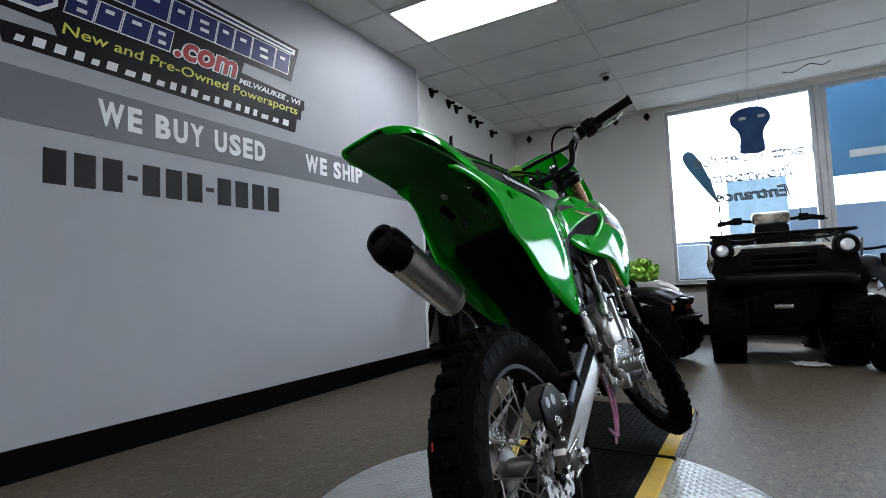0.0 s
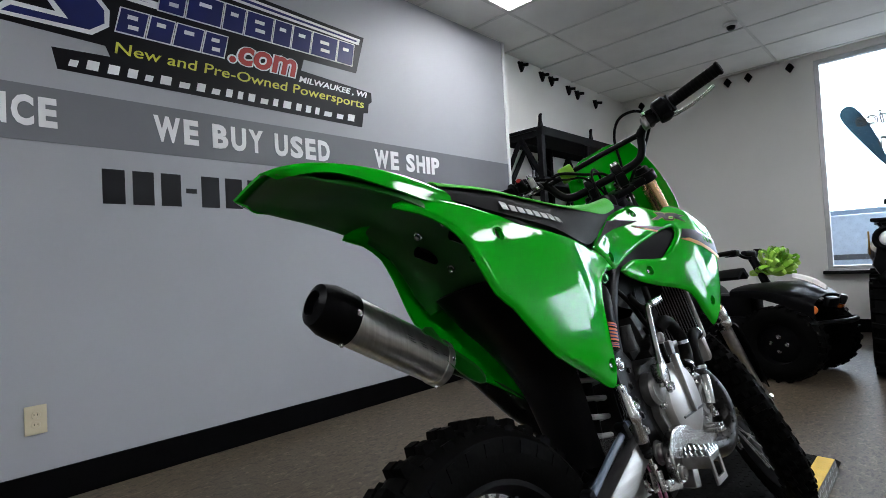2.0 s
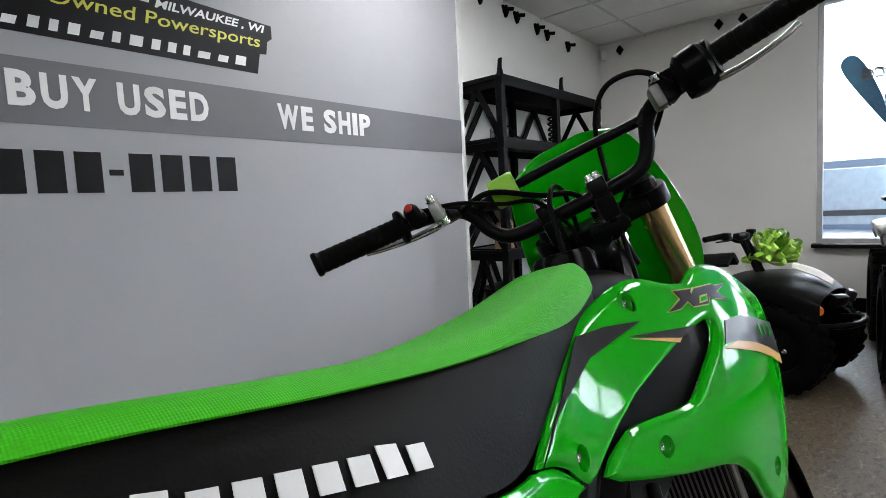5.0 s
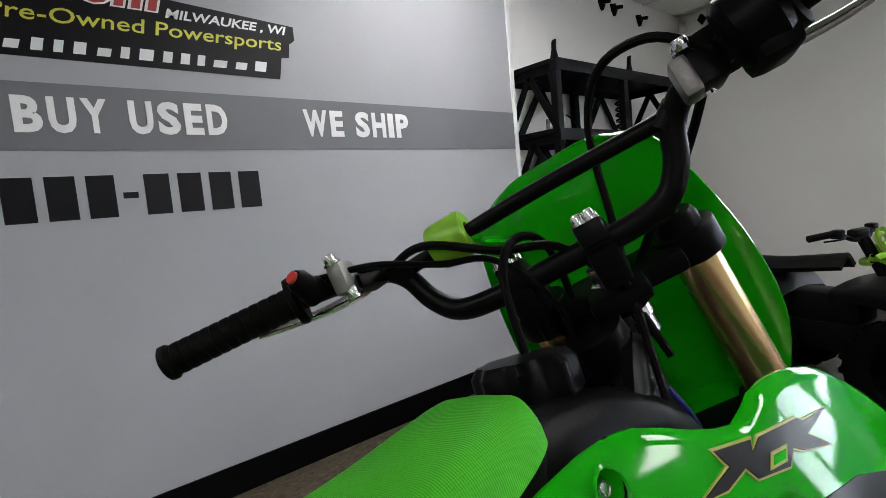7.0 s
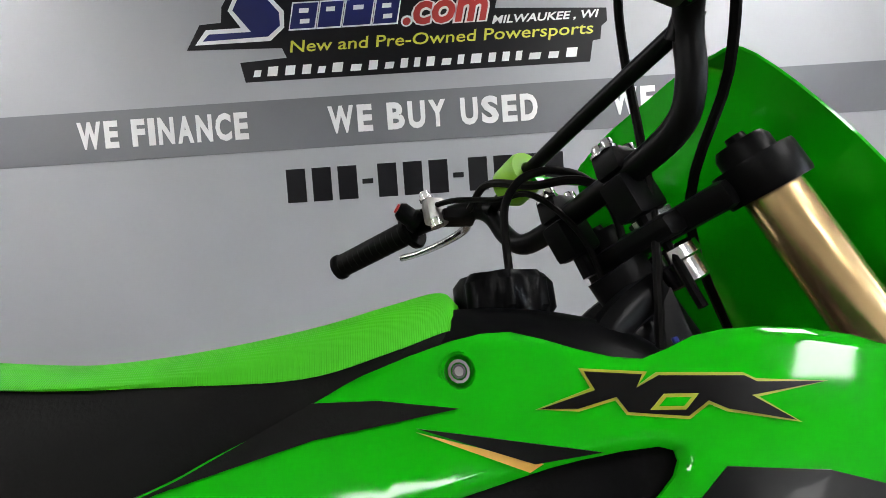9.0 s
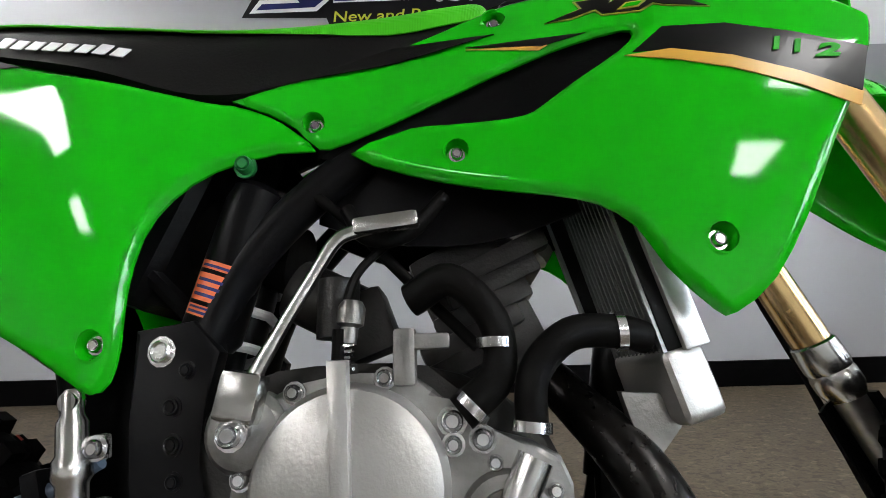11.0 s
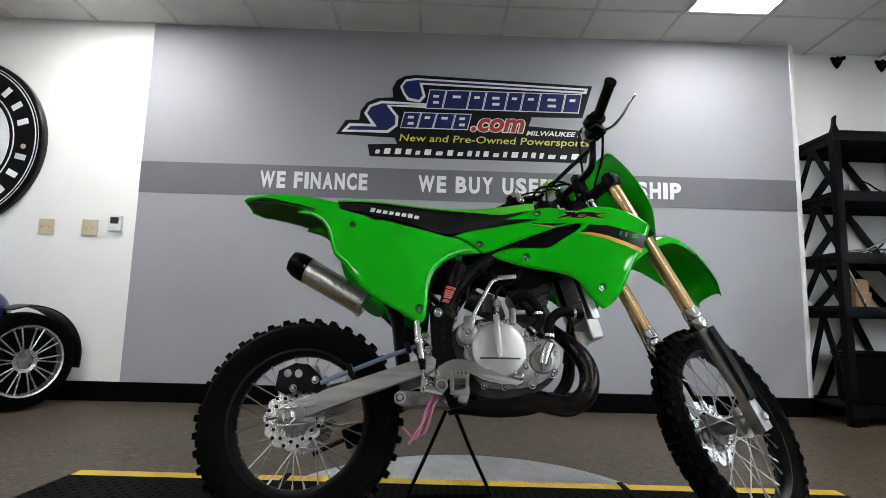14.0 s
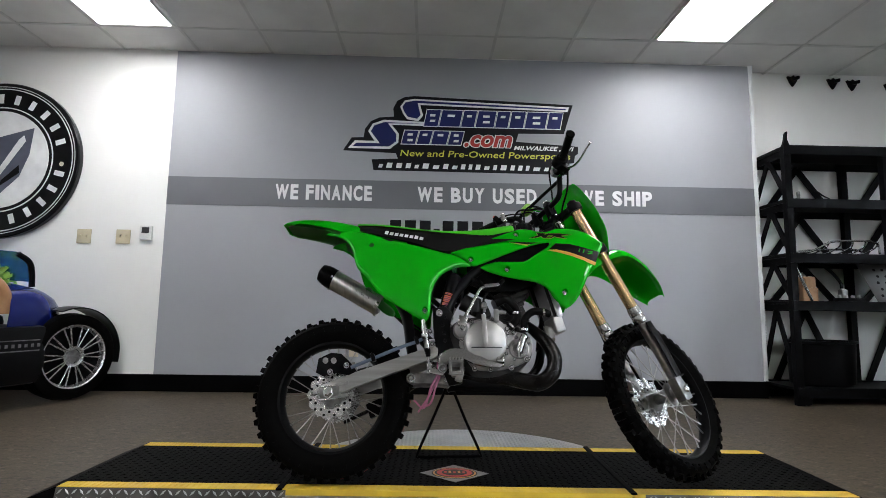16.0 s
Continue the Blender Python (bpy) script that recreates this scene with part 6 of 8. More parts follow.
TOP = 0.805
upper_bm, lower_bm = bmesh.new(), bmesh.new()
for s in (-1, 1):
    y = s * 0.086
    bm = bmesh.new()
    lathe(bm, [(0, 0.34), (0.0225, 0.34), (0.0235, 0.35), (0.0235, 0.56), (0.0245, 0.565), (0.0245, 0.788), (0.023, 0.795), (0, 0.795)], fork_point(0, y), UP, 28)
    leg = sp_("fork_tube", bm, M_GOLD, None, "gold anodised fork tube")
    bm = bmesh.new()
    lathe(bm, [(0.0242, 0.34), (0.0265, 0.338), (0.0275, 0.325), (0.0275, 0.31), (0.0255, 0.305), (0.0275, 0.30), (0.0275, 0.285), (0.022, 0.272), (0.0, 0.272)], fork_point(0, y), UP, 28)
    sp_("collar", bm, M_POLISH, leg, "bright steel fork collar")
    bm = bmesh.new()
    rod(bm, fork_point(0.03, y), fork_point(0.28, y), 0.0185, segs=20)
    sp_("slider", bm, M_ARM, leg, "satin steel fork slider")
    bm = bmesh.new()
    rows = []
    for h, w in ((0.05, 0.024), (0.12, 0.028), (0.20, 0.030), (0.268, 0.028)):
        c = fork_point(h, y, 0.006)
        rows.append([c + Vector((0, s * w * 1.1, 0)) - FWD * 0.030, c + Vector((0, s * w * 1.1, 0)) + FWD * 0.008, c + FWD * 0.022, c + Vector((0, -s * w, 0)) + FWD * 0.008])
    sheet(bm, rows, 0.004, 3, 3)
    sp_("fork_guard", bm, M_BLACK_PLASTIC, leg, "glossy black fork guard")
    bm = bmesh.new()
    prism(bm, [(-0.028, -0.035), (-0.022, 0.05), (0.022, 0.055), (0.030, 0.0), (0.024, -0.038)], -0.020, 0.020, 0.006)
    bmesh.ops.transform(bm, matrix=Matrix.Translation(AXLE_F + Vector((0, y, 0))) @ Matrix.Rotation(-RAKE, 4, "Y"), verts=bm.verts)
    sp_("axle_lug", bm, M_CAST, leg, "cast axle lug")
    bm = bmesh.new()
    lathe(bm, [(0, 0.012), (0.010, 0.012), (0.013, 0.006), (0.013, 0), (0, 0)], AXLE_F + Vector((0, y + s * 0.02, 0)), (0, s, 0), 6)
    sp_("axle_nut", bm, M_CHROME, leg, "", False)
    bm = bmesh.new()
    lathe(bm, [(0, 0.839), (0.008, 0.843), (0.009, 0.837), (0.020, 0.837), (0.0235, 0.831), (0.0235, 0.79), (0, 0.79)], fork_point(0, y), UP, 20)
    sp_("fork_cap", bm, M_FRAME_BLACK, leg, "black fork cap")
    for clamp_bm, h, t in ((upper_bm, 0.805, 0.030), (lower_bm, 0.60, 0.036)):
        lathe(clamp_bm, [(0.0247, -t / 2), (0.034, -t / 2), (0.035, -t / 2 + 0.003), (0.035, t / 2 - 0.003), (0.034, t / 2), (0.0247, t / 2)], fork_point(h, y), UP, 24, True)
for clamp_bm, h, t in ((upper_bm, 0.805, 0.024), (lower_bm, 0.60, 0.032)):
    m = Matrix.Translation(fork_point(h, 0, -0.016)) @ Matrix.Rotation(-RAKE, 4, "Y")
    prism_bm = boxes(((0.062, 0.150, t), (0, 0, 0), (0, 0, 0), 0.008))
    box(prism_bm, (0.080, 0.064, t * 0.9), (-0.020, 0, 0.001), (0, 0, 0), 0.01)
    bmesh.ops.transform(prism_bm, matrix=m, verts=prism_bm.verts)
    tmp_me = bpy.data.meshes.new("clamp")
    prism_bm.to_mesh(tmp_me)
    prism_bm.free()
    clamp_bm.from_mesh(tmp_me)
clamp = sp_("upper_clamp", upper_bm, M_FRAME_BLACK, None, "black upper fork clamp")
sp_("lower_clamp", lower_bm, M_FRAME_BLACK, None, "black lower fork clamp")
bm = bmesh.new()
lathe(bm, [(0, 0.026), (0.010, 0.026), (0.0175, 0.022), (0.0175, 0.006), (0.022, 0.005), (0.022, 0), (0, 0)], fork_point(0.817, 0, -0.04), UP, 6)
sp_("stem_nut", bm, M_CHROME, clamp, "bright hexagonal stem nut", False)
bm = bmesh.new()
lathe(bm, [(0.018, -0.050), (0.021, -0.048), (0.021, -0.030), (0.024, -0.028), (0.024, -0.018), (0.018, -0.015)], fork_point(0.805, 0, -0.04), UP, 28)
sp_("bearing_collar", bm, M_CHROME, clamp, "bright steel bearing collar")
# handlebar: half-outline mirrored, clamped slightly askew
twist = BAR_TWIST
shift = Vector((0, 0.033, -0.014))
BAR = [(0.0, 0.943, 1.100), (0.075, 0.943, 1.100), (0.118, 0.942, 1.107), (0.141, 0.939, 1.130), (0.156, 0.935, 1.162), (0.178, 0.922, 1.179), (0.228, 0.890, 1.185), (0.30, 0.850, 1.184), (0.388, 0.806, 1.180)]
full = [(x, -y, z) for y, x, z in BAR[:0:-1]] + [(x, y, z) for y, x, z in BAR]
bm = bmesh.new()
tube(bm, full, 0.0118, 16, 5)
bars = sp_("handlebar", bm, M_FRAME_BLACK, None, "matt black handlebar with a crossbar")
bm = bmesh.new()
tube(bm, [(0.935, -0.158, 1.169), (0.936, 0, 1.173), (0.935, 0.158, 1.169)], 0.0078, 12, 4)
for s in (-1, 1):
    rod(bm, (0.936, s * 0.146, 1.161), (0.933, s * 0.166, 1.175), 0.012, segs=12)
sp_("crossbar", bm, M_FRAME_BLACK, bars)
for s in (-1, 1):
    c = Vector((0.945, s * 0.045, 1.100))
    bm = boxes(((0.040, 0.030, 0.026), tuple(c + Vector((0, 0, 0.012))), (0, 0, 0), 0.006), ((0.044, 0.030, 0.040), tuple(c + Vector((0.004, 0, -0.018))), (0, -20, 0), 0.006))
    hold = sp_("bar_clamp", bm, M_FRAME_BLACK, bars, "black bar clamp")
    for dx in (-0.014, 0.014):
        sp_("bolt", bolt_head(bmesh.new(), c + Vector((dx, 0.006, 0.024)), (0, 0, 1), 0.0065, 0.008), M_CHROME, hold)
        sp_("bolt", bolt_head(bmesh.new(), c + Vector((dx, -0.006, 0.024)), (0, 0, 1), 0.0065, 0.008), M_CHROME, hold)
    bm = bmesh.new()
    rod(bm, c + Vector((0.008, 0, -0.03)), c + Vector((0.016, 0, -0.058)), 0.009, segs=10)
    sp_("clamp_stud", bm, M_FRAME_BLACK, hold)
for s in (-1, 1):
    a, b = Vector((0.874, s * 0.258, 1.1855)), Vector((0.803, s * 0.395, 1.1795))
    ax = (b - a).normalized()
    L_ = (b - a).length
    bm = bmesh.new()
    prof = [(0.0, -0.004), (0.024, -0.004), (0.0265, 0.0), (0.0255, 0.006), (0.017, 0.008)]
    for k in range(12):
        h = 0.010 + (L_ - 0.02) * k / 12
        prof += [(0.0165, h), (0.0165, h + 0.006), (0.0155, h + 0.007)]
    prof += [(0.0165, L_ - 0.01), (0.0185, L_ - 0.008), (0.0185, L_ - 0.002), (0.016, L_), (0, L_)]
    lathe(bm, prof, a, ax, 24)
    sp_("grip", bm, M_HOSE, bars, "ribbed black rubber grip")
shift = Vector((0.006, 0.033, -0.014))
# throttle housing, front brake and its lever on the right
bm = bmesh.new()
lathe(bm, [(0, 0), (0.024, 0.0), (0.030, 0.006), (0.030, 0.034), (0.024, 0.042), (0, 0.042)], (0.872, -0.212, 1.182), (-0.12, -0.98, 0.09), 24)
box(bm, (0.045, 0.036, 0.038), (0.874, -0.235, 1.168), (0, 0, 8), 0.01)
thr = sp_("throttle_housing", bm, M_BLACK_PLASTIC, bars, "black throttle housing")
bm = bmesh.new()
tube(bm, [(0.880, -0.205, 1.185), (0.890, -0.17, 1.225), (0.915, -0.125, 1.235), (0.940, -0.09, 1.20), (0.948, -0.07, 1.13), (0.95, -0.05, 1.05), (0.93, -0.03, 0.95)], 0.0042, 8)
sp_("throttle_cable", bm, M_HOSE, thr)
bm = boxes(((0.04, 0.034, 0.03), (0.896, -0.190, 1.178), (0, 0, 10), 0.006), ((0.045, 0.05, 0.028), (0.915, -0.205, 1.192), (0, 15, 0), 0.006))
mc = sp_("front_master_cylinder", bm, M_FRAME_BLACK, bars, "front brake master cylinder")
for at in ((0.880, -0.186, 1.200), (0.905, -0.186, 1.165)):
    sp_("bolt", bolt_head(bmesh.new(), at, (-0.3, 0, 1), 0.007, 0.007), M_CHROME, mc)
bm = boxes(((0.03, 0.016, 0.034), (0.885, -0.176, 1.176), (0, 0, 0), 0.005))
sp_("perch_clamp", bm, M_CAST, mc)
bm = bmesh.new()
tube(bm, [(0.915, -0.225, 1.178), (0.925, -0.26, 1.170), (0.918, -0.31, 1.166), (0.905, -0.36, 1.170), (0.903, -0.392, 1.178)], [0.008, 0.0075, 0.006, 0.005, 0.006], 12, squash=0.7)
sp_("brake_lever", bm, M_POLISH, mc, "polished brake lever")
# clutch perch, lever and stop button on the left
bm = boxes(((0.030, 0.020, 0.034), (0.872, 0.195, 1.180), (0, 0, 0), 0.006))
perch = sp_("clutch_perch", bm, M_CAST, bars, "cast clutch lever perch")
sp_("perch_arm", boxes(((0.045, 0.030, 0.014), (0.900, 0.188, 1.172), (0, 0, -15), 0.004)), M_FRAME_BLACK, perch)
for at in ((0.862, 0.196, 1.199), (0.868, 0.19, 1.160)):
    sp_("bolt", bolt_head(bmesh.new(), at, (-0.3, 0, 1), 0.007, 0.008), M_CHROME, perch)
bm = bmesh.new()
tube(bm, [(0.915, 0.190, 1.172), (0.927, 0.22, 1.173), (0.915, 0.262, 1.172), (0.897, 0.31, 1.175), (0.882, 0.340, 1.179)], [0.008, 0.0085, 0.007, 0.006, 0.0065], 12, squash=0.7)
sp_("clutch_lever", bm, M_POLISH, perch, "polished dog-leg clutch lever")
bm = bmesh.new()
tube(bm, [(0.905, 0.165, 1.172), (0.90, 0.11, 1.175), (0.905, 0.04, 1.135), (0.93, -0.01, 1.115), (0.96, -0.04, 1.06), (0.975, -0.05, 0.98)], 0.0045, 8)
sp_("clutch_cable", bm, M_HOSE, perch)
bm = bmesh.new()
tube(bm, [(0.862, 0.222, 1.192), (0.878, 0.16, 1.178), (0.90, 0.10, 1.15), (0.912, 0.05, 1.13), (0.935, 0.02, 1.07), (0.955, 0.03, 1.0)], 0.0035, 8)
sp_("switch_wire", bm, M_HOSE, bars)
bm = bmesh.new()
lathe(bm, [(0, 0.032), (0.009, 0.032), (0.013, 0.026), (0.013, 0.012), (0.016, 0.008), (0.016, 0)], (0.862, 0.228, 1.180), (-0.85, 0, 0.52), 20)
kill = sp_("stop_switch", bm, M_BLACK_PLASTIC, bars, "round black stop switch")
bm = bmesh.new()
lathe(bm, [(0, 0.035), (0.0065, 0.035), (0.007, 0.031), (0, 0.031)], (0.862, 0.228, 1.180), (-0.85, 0, 0.52), 16)
sp_("button", bm, M_RED, kill, "small red stop button")
shift = Vector((0, 0.033, -0.014))
# bar pad strap
bm = bmesh.new()
lathe(bm, [(0.010, -0.022), (0.022, -0.022), (0.024, -0.018), (0.024, 0.018), (0.022, 0.022), (0.010, 0.022)], (0.936, 0.088, 1.173), (0, 1, 0), 24, True)
sp_("strap", bm, M_LIME, bars, "bright lime rubber strap on the crossbar")
shift = Vector((0, 0, 0))
twist = Matrix()
# front number plate
bm = bmesh.new()
rows = []
for h, w, off in ((0.935, 0.085, 0.102), (0.922, 0.114, 0.100), (0.85, 0.138, 0.092), (0.76, 0.152, 0.084), (0.67, 0.145, 0.076), (0.58, 0.100, 0.07)):
    rows.append([fork_point(h - 0.012, -w, off - 0.035), fork_point(h, -w * 0.6, off - 0.008), fork_point(h, 0, off), fork_point(h, w * 0.6, off - 0.008), fork_point(h - 0.012, w, off - 0.035)])
sheet(bm, rows, 0.003, 4, 4)
plate = sp_("number_plate", bm, M_GREEN, None, "plain glossy green front number plate")
bm = bmesh.new()
tube(bm, [fork_point(0.88, 0.085, 0.08), Vector((0.955, 0.10, 1.152)), Vector((0.940, 0.10, 1.155))], 0.012, 8, 4, squash=0.3)
sp_("tab", bm, M_GREEN, plate)
# front fender
bm = bmesh.new()
rows = []
for x, z, w, drop in ((0.97, 0.745, 0.060, 0.04), (1.05, 0.825, 0.078, 0.05), (1.15, 0.895, 0.092, 0.058), (1.27, 0.938, 0.098, 0.055), (1.39, 0.910, 0.094, 0.05), (1.48, 0.850, 0.076, 0.038), (1.528, 0.790, 0.048, 0.02)):
    rows.append([(x, -w, z - drop), (x, -w * 0.93, z - drop * 0.45), (x, -w * 0.6, z - drop * 0.06), (x, 0, z), (x, w * 0.6, z - drop * 0.06), (x, w * 0.93, z - drop * 0.45), (x, w, z - drop)])
sheet(bm, rows, 0.0035, 4, 4)
sp_("front_fender", bm, M_GREEN, None, "glossy green front fender")
# front brake hose and caliper on the left leg
bm = boxes(((0.05, 0.035, 0.07), tuple(AXLE_F + Vector((-0.07, 0.075, 0.07))), (0, -27, 0), 0.01))
sp_("front_caliper", bm, M_CAST, None, "cast front brake caliper")
bm = bmesh.new()
tube(bm, [(0.93, -0.18, 1.18), (0.965, -0.12, 1.12), (1.0, -0.02, 1.04), fork_point(0.62, 0.05, 0.03), fork_point(0.48, 0.112, 0.02), fork_point(0.30, 0.122, 0.01), fork_point(0.16, 0.115, -0.03), fork_point(0.08, 0.095, -0.05)], 0.0045, 8)
sp_("front_brake_hose", bm, M_HOSE, None, "black front brake hose")
# loose wire with a white plug
bm = bmesh.new()
tube(bm, [(0.925, -0.045, 0.985), (0.93, -0.058, 0.95), (0.925, -0.062, 0.915)], 0.003, 8)
wire = part("wire", bm, M_VINYL_BLUE, bike, "loose blue wire")
part("connector", boxes(((0.014, 0.014, 0.018), (0.925, -0.064, 0.905), (0, 0, 0), 0.003)), M_PLASTIC_WHITE, wire)

# ---- display platform: turntable plate, rubber deck, triangle stand ----
PLAT = pose(1.46, 0.395, 0, 0, 0, -1.0)


def studs(spots, size, height, z, tilt):
    """Raised lozenges of a tread plate, one mesh."""
    verts, faces = [], []
    for x, y, a in spots:
        c, s = math.cos(a), math.sin(a)
        k = len(verts)
        for u, v, h in ((-size, 0, 0), (0, -size * tilt, 0), (size, 0, 0), (0, size * tilt, 0), (-size * 0.55, 0, height), (size * 0.55, 0, height)):
            verts.append((x + u * c - v * s, y + u * s + v * c, z + h))
        faces += [(k, k + 1, k + 5, k + 4), (k + 1, k + 2, k + 5), (k + 2, k + 3, k + 4, k + 5), (k + 3, k, k + 4)]
    me = bpy.data.meshes.new("studs")
    me.from_pydata(verts, [], faces)
    return me


turntable = thing("turntable", "round diamond-plate aluminium turntable on the floor", "turntable", pose(1.50, 0.40, 0.0))
bm = bmesh.new()
lathe(bm, [(0, 0), (0.735, 0), (0.745, 0.004), (0.745, 0.026), (0.738, 0.030), (0, 0.030)], (0, 0, 0), (0, 0, 1), 96)
part("plate", bm, M_DIAMOND, turntable)
spots = []
for i in range(-38, 39):
    for j in range(-38, 39):
        x, y = 0.0195 * i + 0.0001, 0.0195 * j
        if x * x + y * y < 0.725 ** 2:
            spots.append((x, y, radians(45 if (i + j) % 2 else -45)))
me = studs(spots, 0.0115, 0.0022, 0.030, 0.36)
me.materials.append(M_DIAMOND)
ob = new("tread_pattern", me)
ob.parent = turntable
tagged(ob, kind="stuff")

deck = thing("display_ramp", "low black rubber ramp with yellow edges and plate sides", "ramp", PLAT)
HL, HW, TOPZ = 1.43, 0.300, 0.055
for k, (xa, xb) in enumerate(((-HL, -0.645), (-0.64, 0.615), (0.62, HL))):
    part("deck_section", boxes(((xb - xa, 2 * HW - 0.116, TOPZ - 0.034), ((xa + xb) / 2, 0, (TOPZ + 0.034) / 2), (0, 0, 0), 0.002)), M_RUBBER_MAT, deck, smooth=False)
    for s in (-1, 1):
        part("yellow_edge", boxes(((xb - xa, 0.057, TOPZ - 0.033), ((xa + xb) / 2, s * (HW - 0.0285), (TOPZ + 0.034) / 2), (0, 0, 0), 0.003)), M_YELLOW_TREAD, deck, "yellow painted tread edge", smooth=False)
    for s in (-1, 1):
        count = int((xb - xa) / 0.021)
        me = studs([(xa + 0.012 + 0.021 * q, s * (HW - 0.0285) + 0.0125 * r, radians(40 if (q + r) % 2 else -40)) for q in range(count) for r in (-1.6, -0.55, 0.55, 1.6)], 0.0085, 0.0016, TOPZ, 0.4)
        me.materials.append(M_YELLOW_TREAD)
        ob = new("edge_tread", me)
        ob.parent = deck
        tagged(ob, kind="stuff")
    count = int((xb - xa) / 0.028)
    me = studs([(xa + 0.016 + 0.028 * q, -HW + 0.075 + 0.0281 * r, radians(45 if (q + r) % 2 else -45)) for q in range(count) for r in range(17)], 0.011, 0.0016, TOPZ, 0.4)
    me.materials.append(M_RUBBER_MAT)
    ob = new("deck_tread", me)
    ob.parent = deck
    tagged(ob, kind="stuff")
for s in (-1, 1):
    bm = bmesh.new()
    x0, x1 = s * HL, s * (HL + 0.12)
    v = [bm.verts.new(p) for p in ((x0, -HW, TOPZ), (x0, HW, TOPZ), (x1, HW, 0.006), (x1, -HW, 0.006), (x0, -HW, 0.0), (x0, HW, 0.0), (x1, HW, 0.0), (x1, -HW, 0.0))]
    for f in ((0, 1, 2, 3), (4, 7, 6, 5), (0, 3, 7, 4), (1, 5, 6, 2), (2, 6, 7, 3), (0, 4, 5, 1)):
        bm.faces.new([v[k] for k in f])
    part("end_slope", bm, M_RUBBER_MAT, deck, "sloping black rubber end", smooth=False)
    for xa, xb in ((-HL, -0.62), (0.66, HL)):
        bm = bmesh.new()
        ya, yb = s * HW, s * (HW + 0.012)
        v = [bm.verts.new(p) for p in ((xa, ya, TOPZ - 0.002), (xb, ya, TOPZ - 0.002), (xb, yb, 0.002), (xa, yb, 0.002), (xa, ya, 0.0), (xb, ya, 0.0))]
        for f in ((0, 1, 2, 3), (4, 5, 1, 0), (3, 2, 5, 4), (0, 3, 4), (1, 5, 2)):
            bm.faces.new([v[k] for k in f])
        skirt = part("side_plate", bm, M_DIAMOND_DARK, deck, "dark diamond-plate side", smooth=False)
        n = int((xb - xa) / 0.026)
        me = studs([(xa + 0.015 + 0.026 * q, 0.015 + 0.025 * r, radians(45 if (q + r) % 2 else -45)) for q in range(n) for r in range(2)], 0.0135, 0.002, 0, 0.3)
        slope = Matrix(((1, 0, 0, 0), (0, s * 0.22, s * 0.975, ya), (0, -0.975, 0.22, TOPZ - 0.001), (0, 0, 0, 1)))
        for vv in me.vertices:
            vv.co = slope @ vv.co
        me.materials.append(M_DIAMOND)
        ob = new("side_tread", me)
        ob.parent = deck
        tagged(ob, kind="stuff")
for x in (-0.6425, 0.6175):
    part("joint_strip", boxes(((0.022, 2 * HW + 0.02, 0.008), (x, 0, TOPZ + 0.002), (0, 0, 0), 0.003)), M_RUBBER_MAT, deck, smooth=False)
em = thing("floor_emblem", "grey diamond emblem with a red and yellow oval on the ramp", "emblem", PLAT @ pose(-0.015, -0.10, TOPZ + 0.0018))
bm = bmesh.new()
v = [bm.verts.new(p) for p in ((-0.135, 0, 0), (0, -0.105, 0), (0.135, 0, 0), (0, 0.105, 0))]
bm.faces.new(v)
bmesh.ops.extrude_face_region(bm, geom=bm.faces[:])
for q in bm.verts[-4:]:
    q.co.z -= 0.0015
part("lozenge", bm, material("grey_emblem_vinyl", (0.23, 0.23, 0.22), 0.4), em, smooth=False)
for r, mat, z in ((0.090, M_DECAL_BLACK, 0.0006), (0.085, M_DECAL_GOLD, 0.0012), (0.078, M_DECAL_BLACK, 0.0018), (0.070, M_RED, 0.0024), (0.050, M_DECAL_BLACK, 0.0030)):
    bm = bmesh.new()
    lathe(bm, [(0, z), (r, z), (r, z - 0.0006), (0, z - 0.0006)], (0, 0, 0), (0, 0, 1), 40)
    bmesh.ops.transform(bm, matrix=Matrix.Diagonal((1, 0.72, 1, 1)), verts=bm.verts)
    part("oval", bm, mat, em, smooth=False)
for k in range(-2, 3):
    part("mark", boxes(((0.010, 0.018 + 0.006 * (k % 2), 0.0005), (0.018 * k, 0.004 * (k % 2), 0.0034))), M_DECAL_GOLD if k % 2 else M_RED, em, smooth=False)

stand = thing("triangle_stand", "thin black bent-rod triangle stand propping the bike", "bike stand", pose(0, 0, 0))
bm = bmesh.new()
apex = BIKE @ Vector((0.455, 0.075, 0.372))
f1, f2 = Vector((1.287, 0.490, TOPZ + 0.0065)), Vector((1.572, 0.515, TOPZ + 0.0065))
tube(bm, [apex, apex.lerp(f1, 0.5), f1.lerp(apex, 0.06), f1 + (f2 - f1) * 0.06, f1.lerp(f2, 0.5), f2 + (f1 - f2) * 0.06, f2.lerp(apex, 0.06), apex.lerp(f2, 0.5), apex + Vector((0.006, 0, 0.002))], 0.0062, 10, 4)
part("rod", bm, M_STEEL_BLACK, stand)

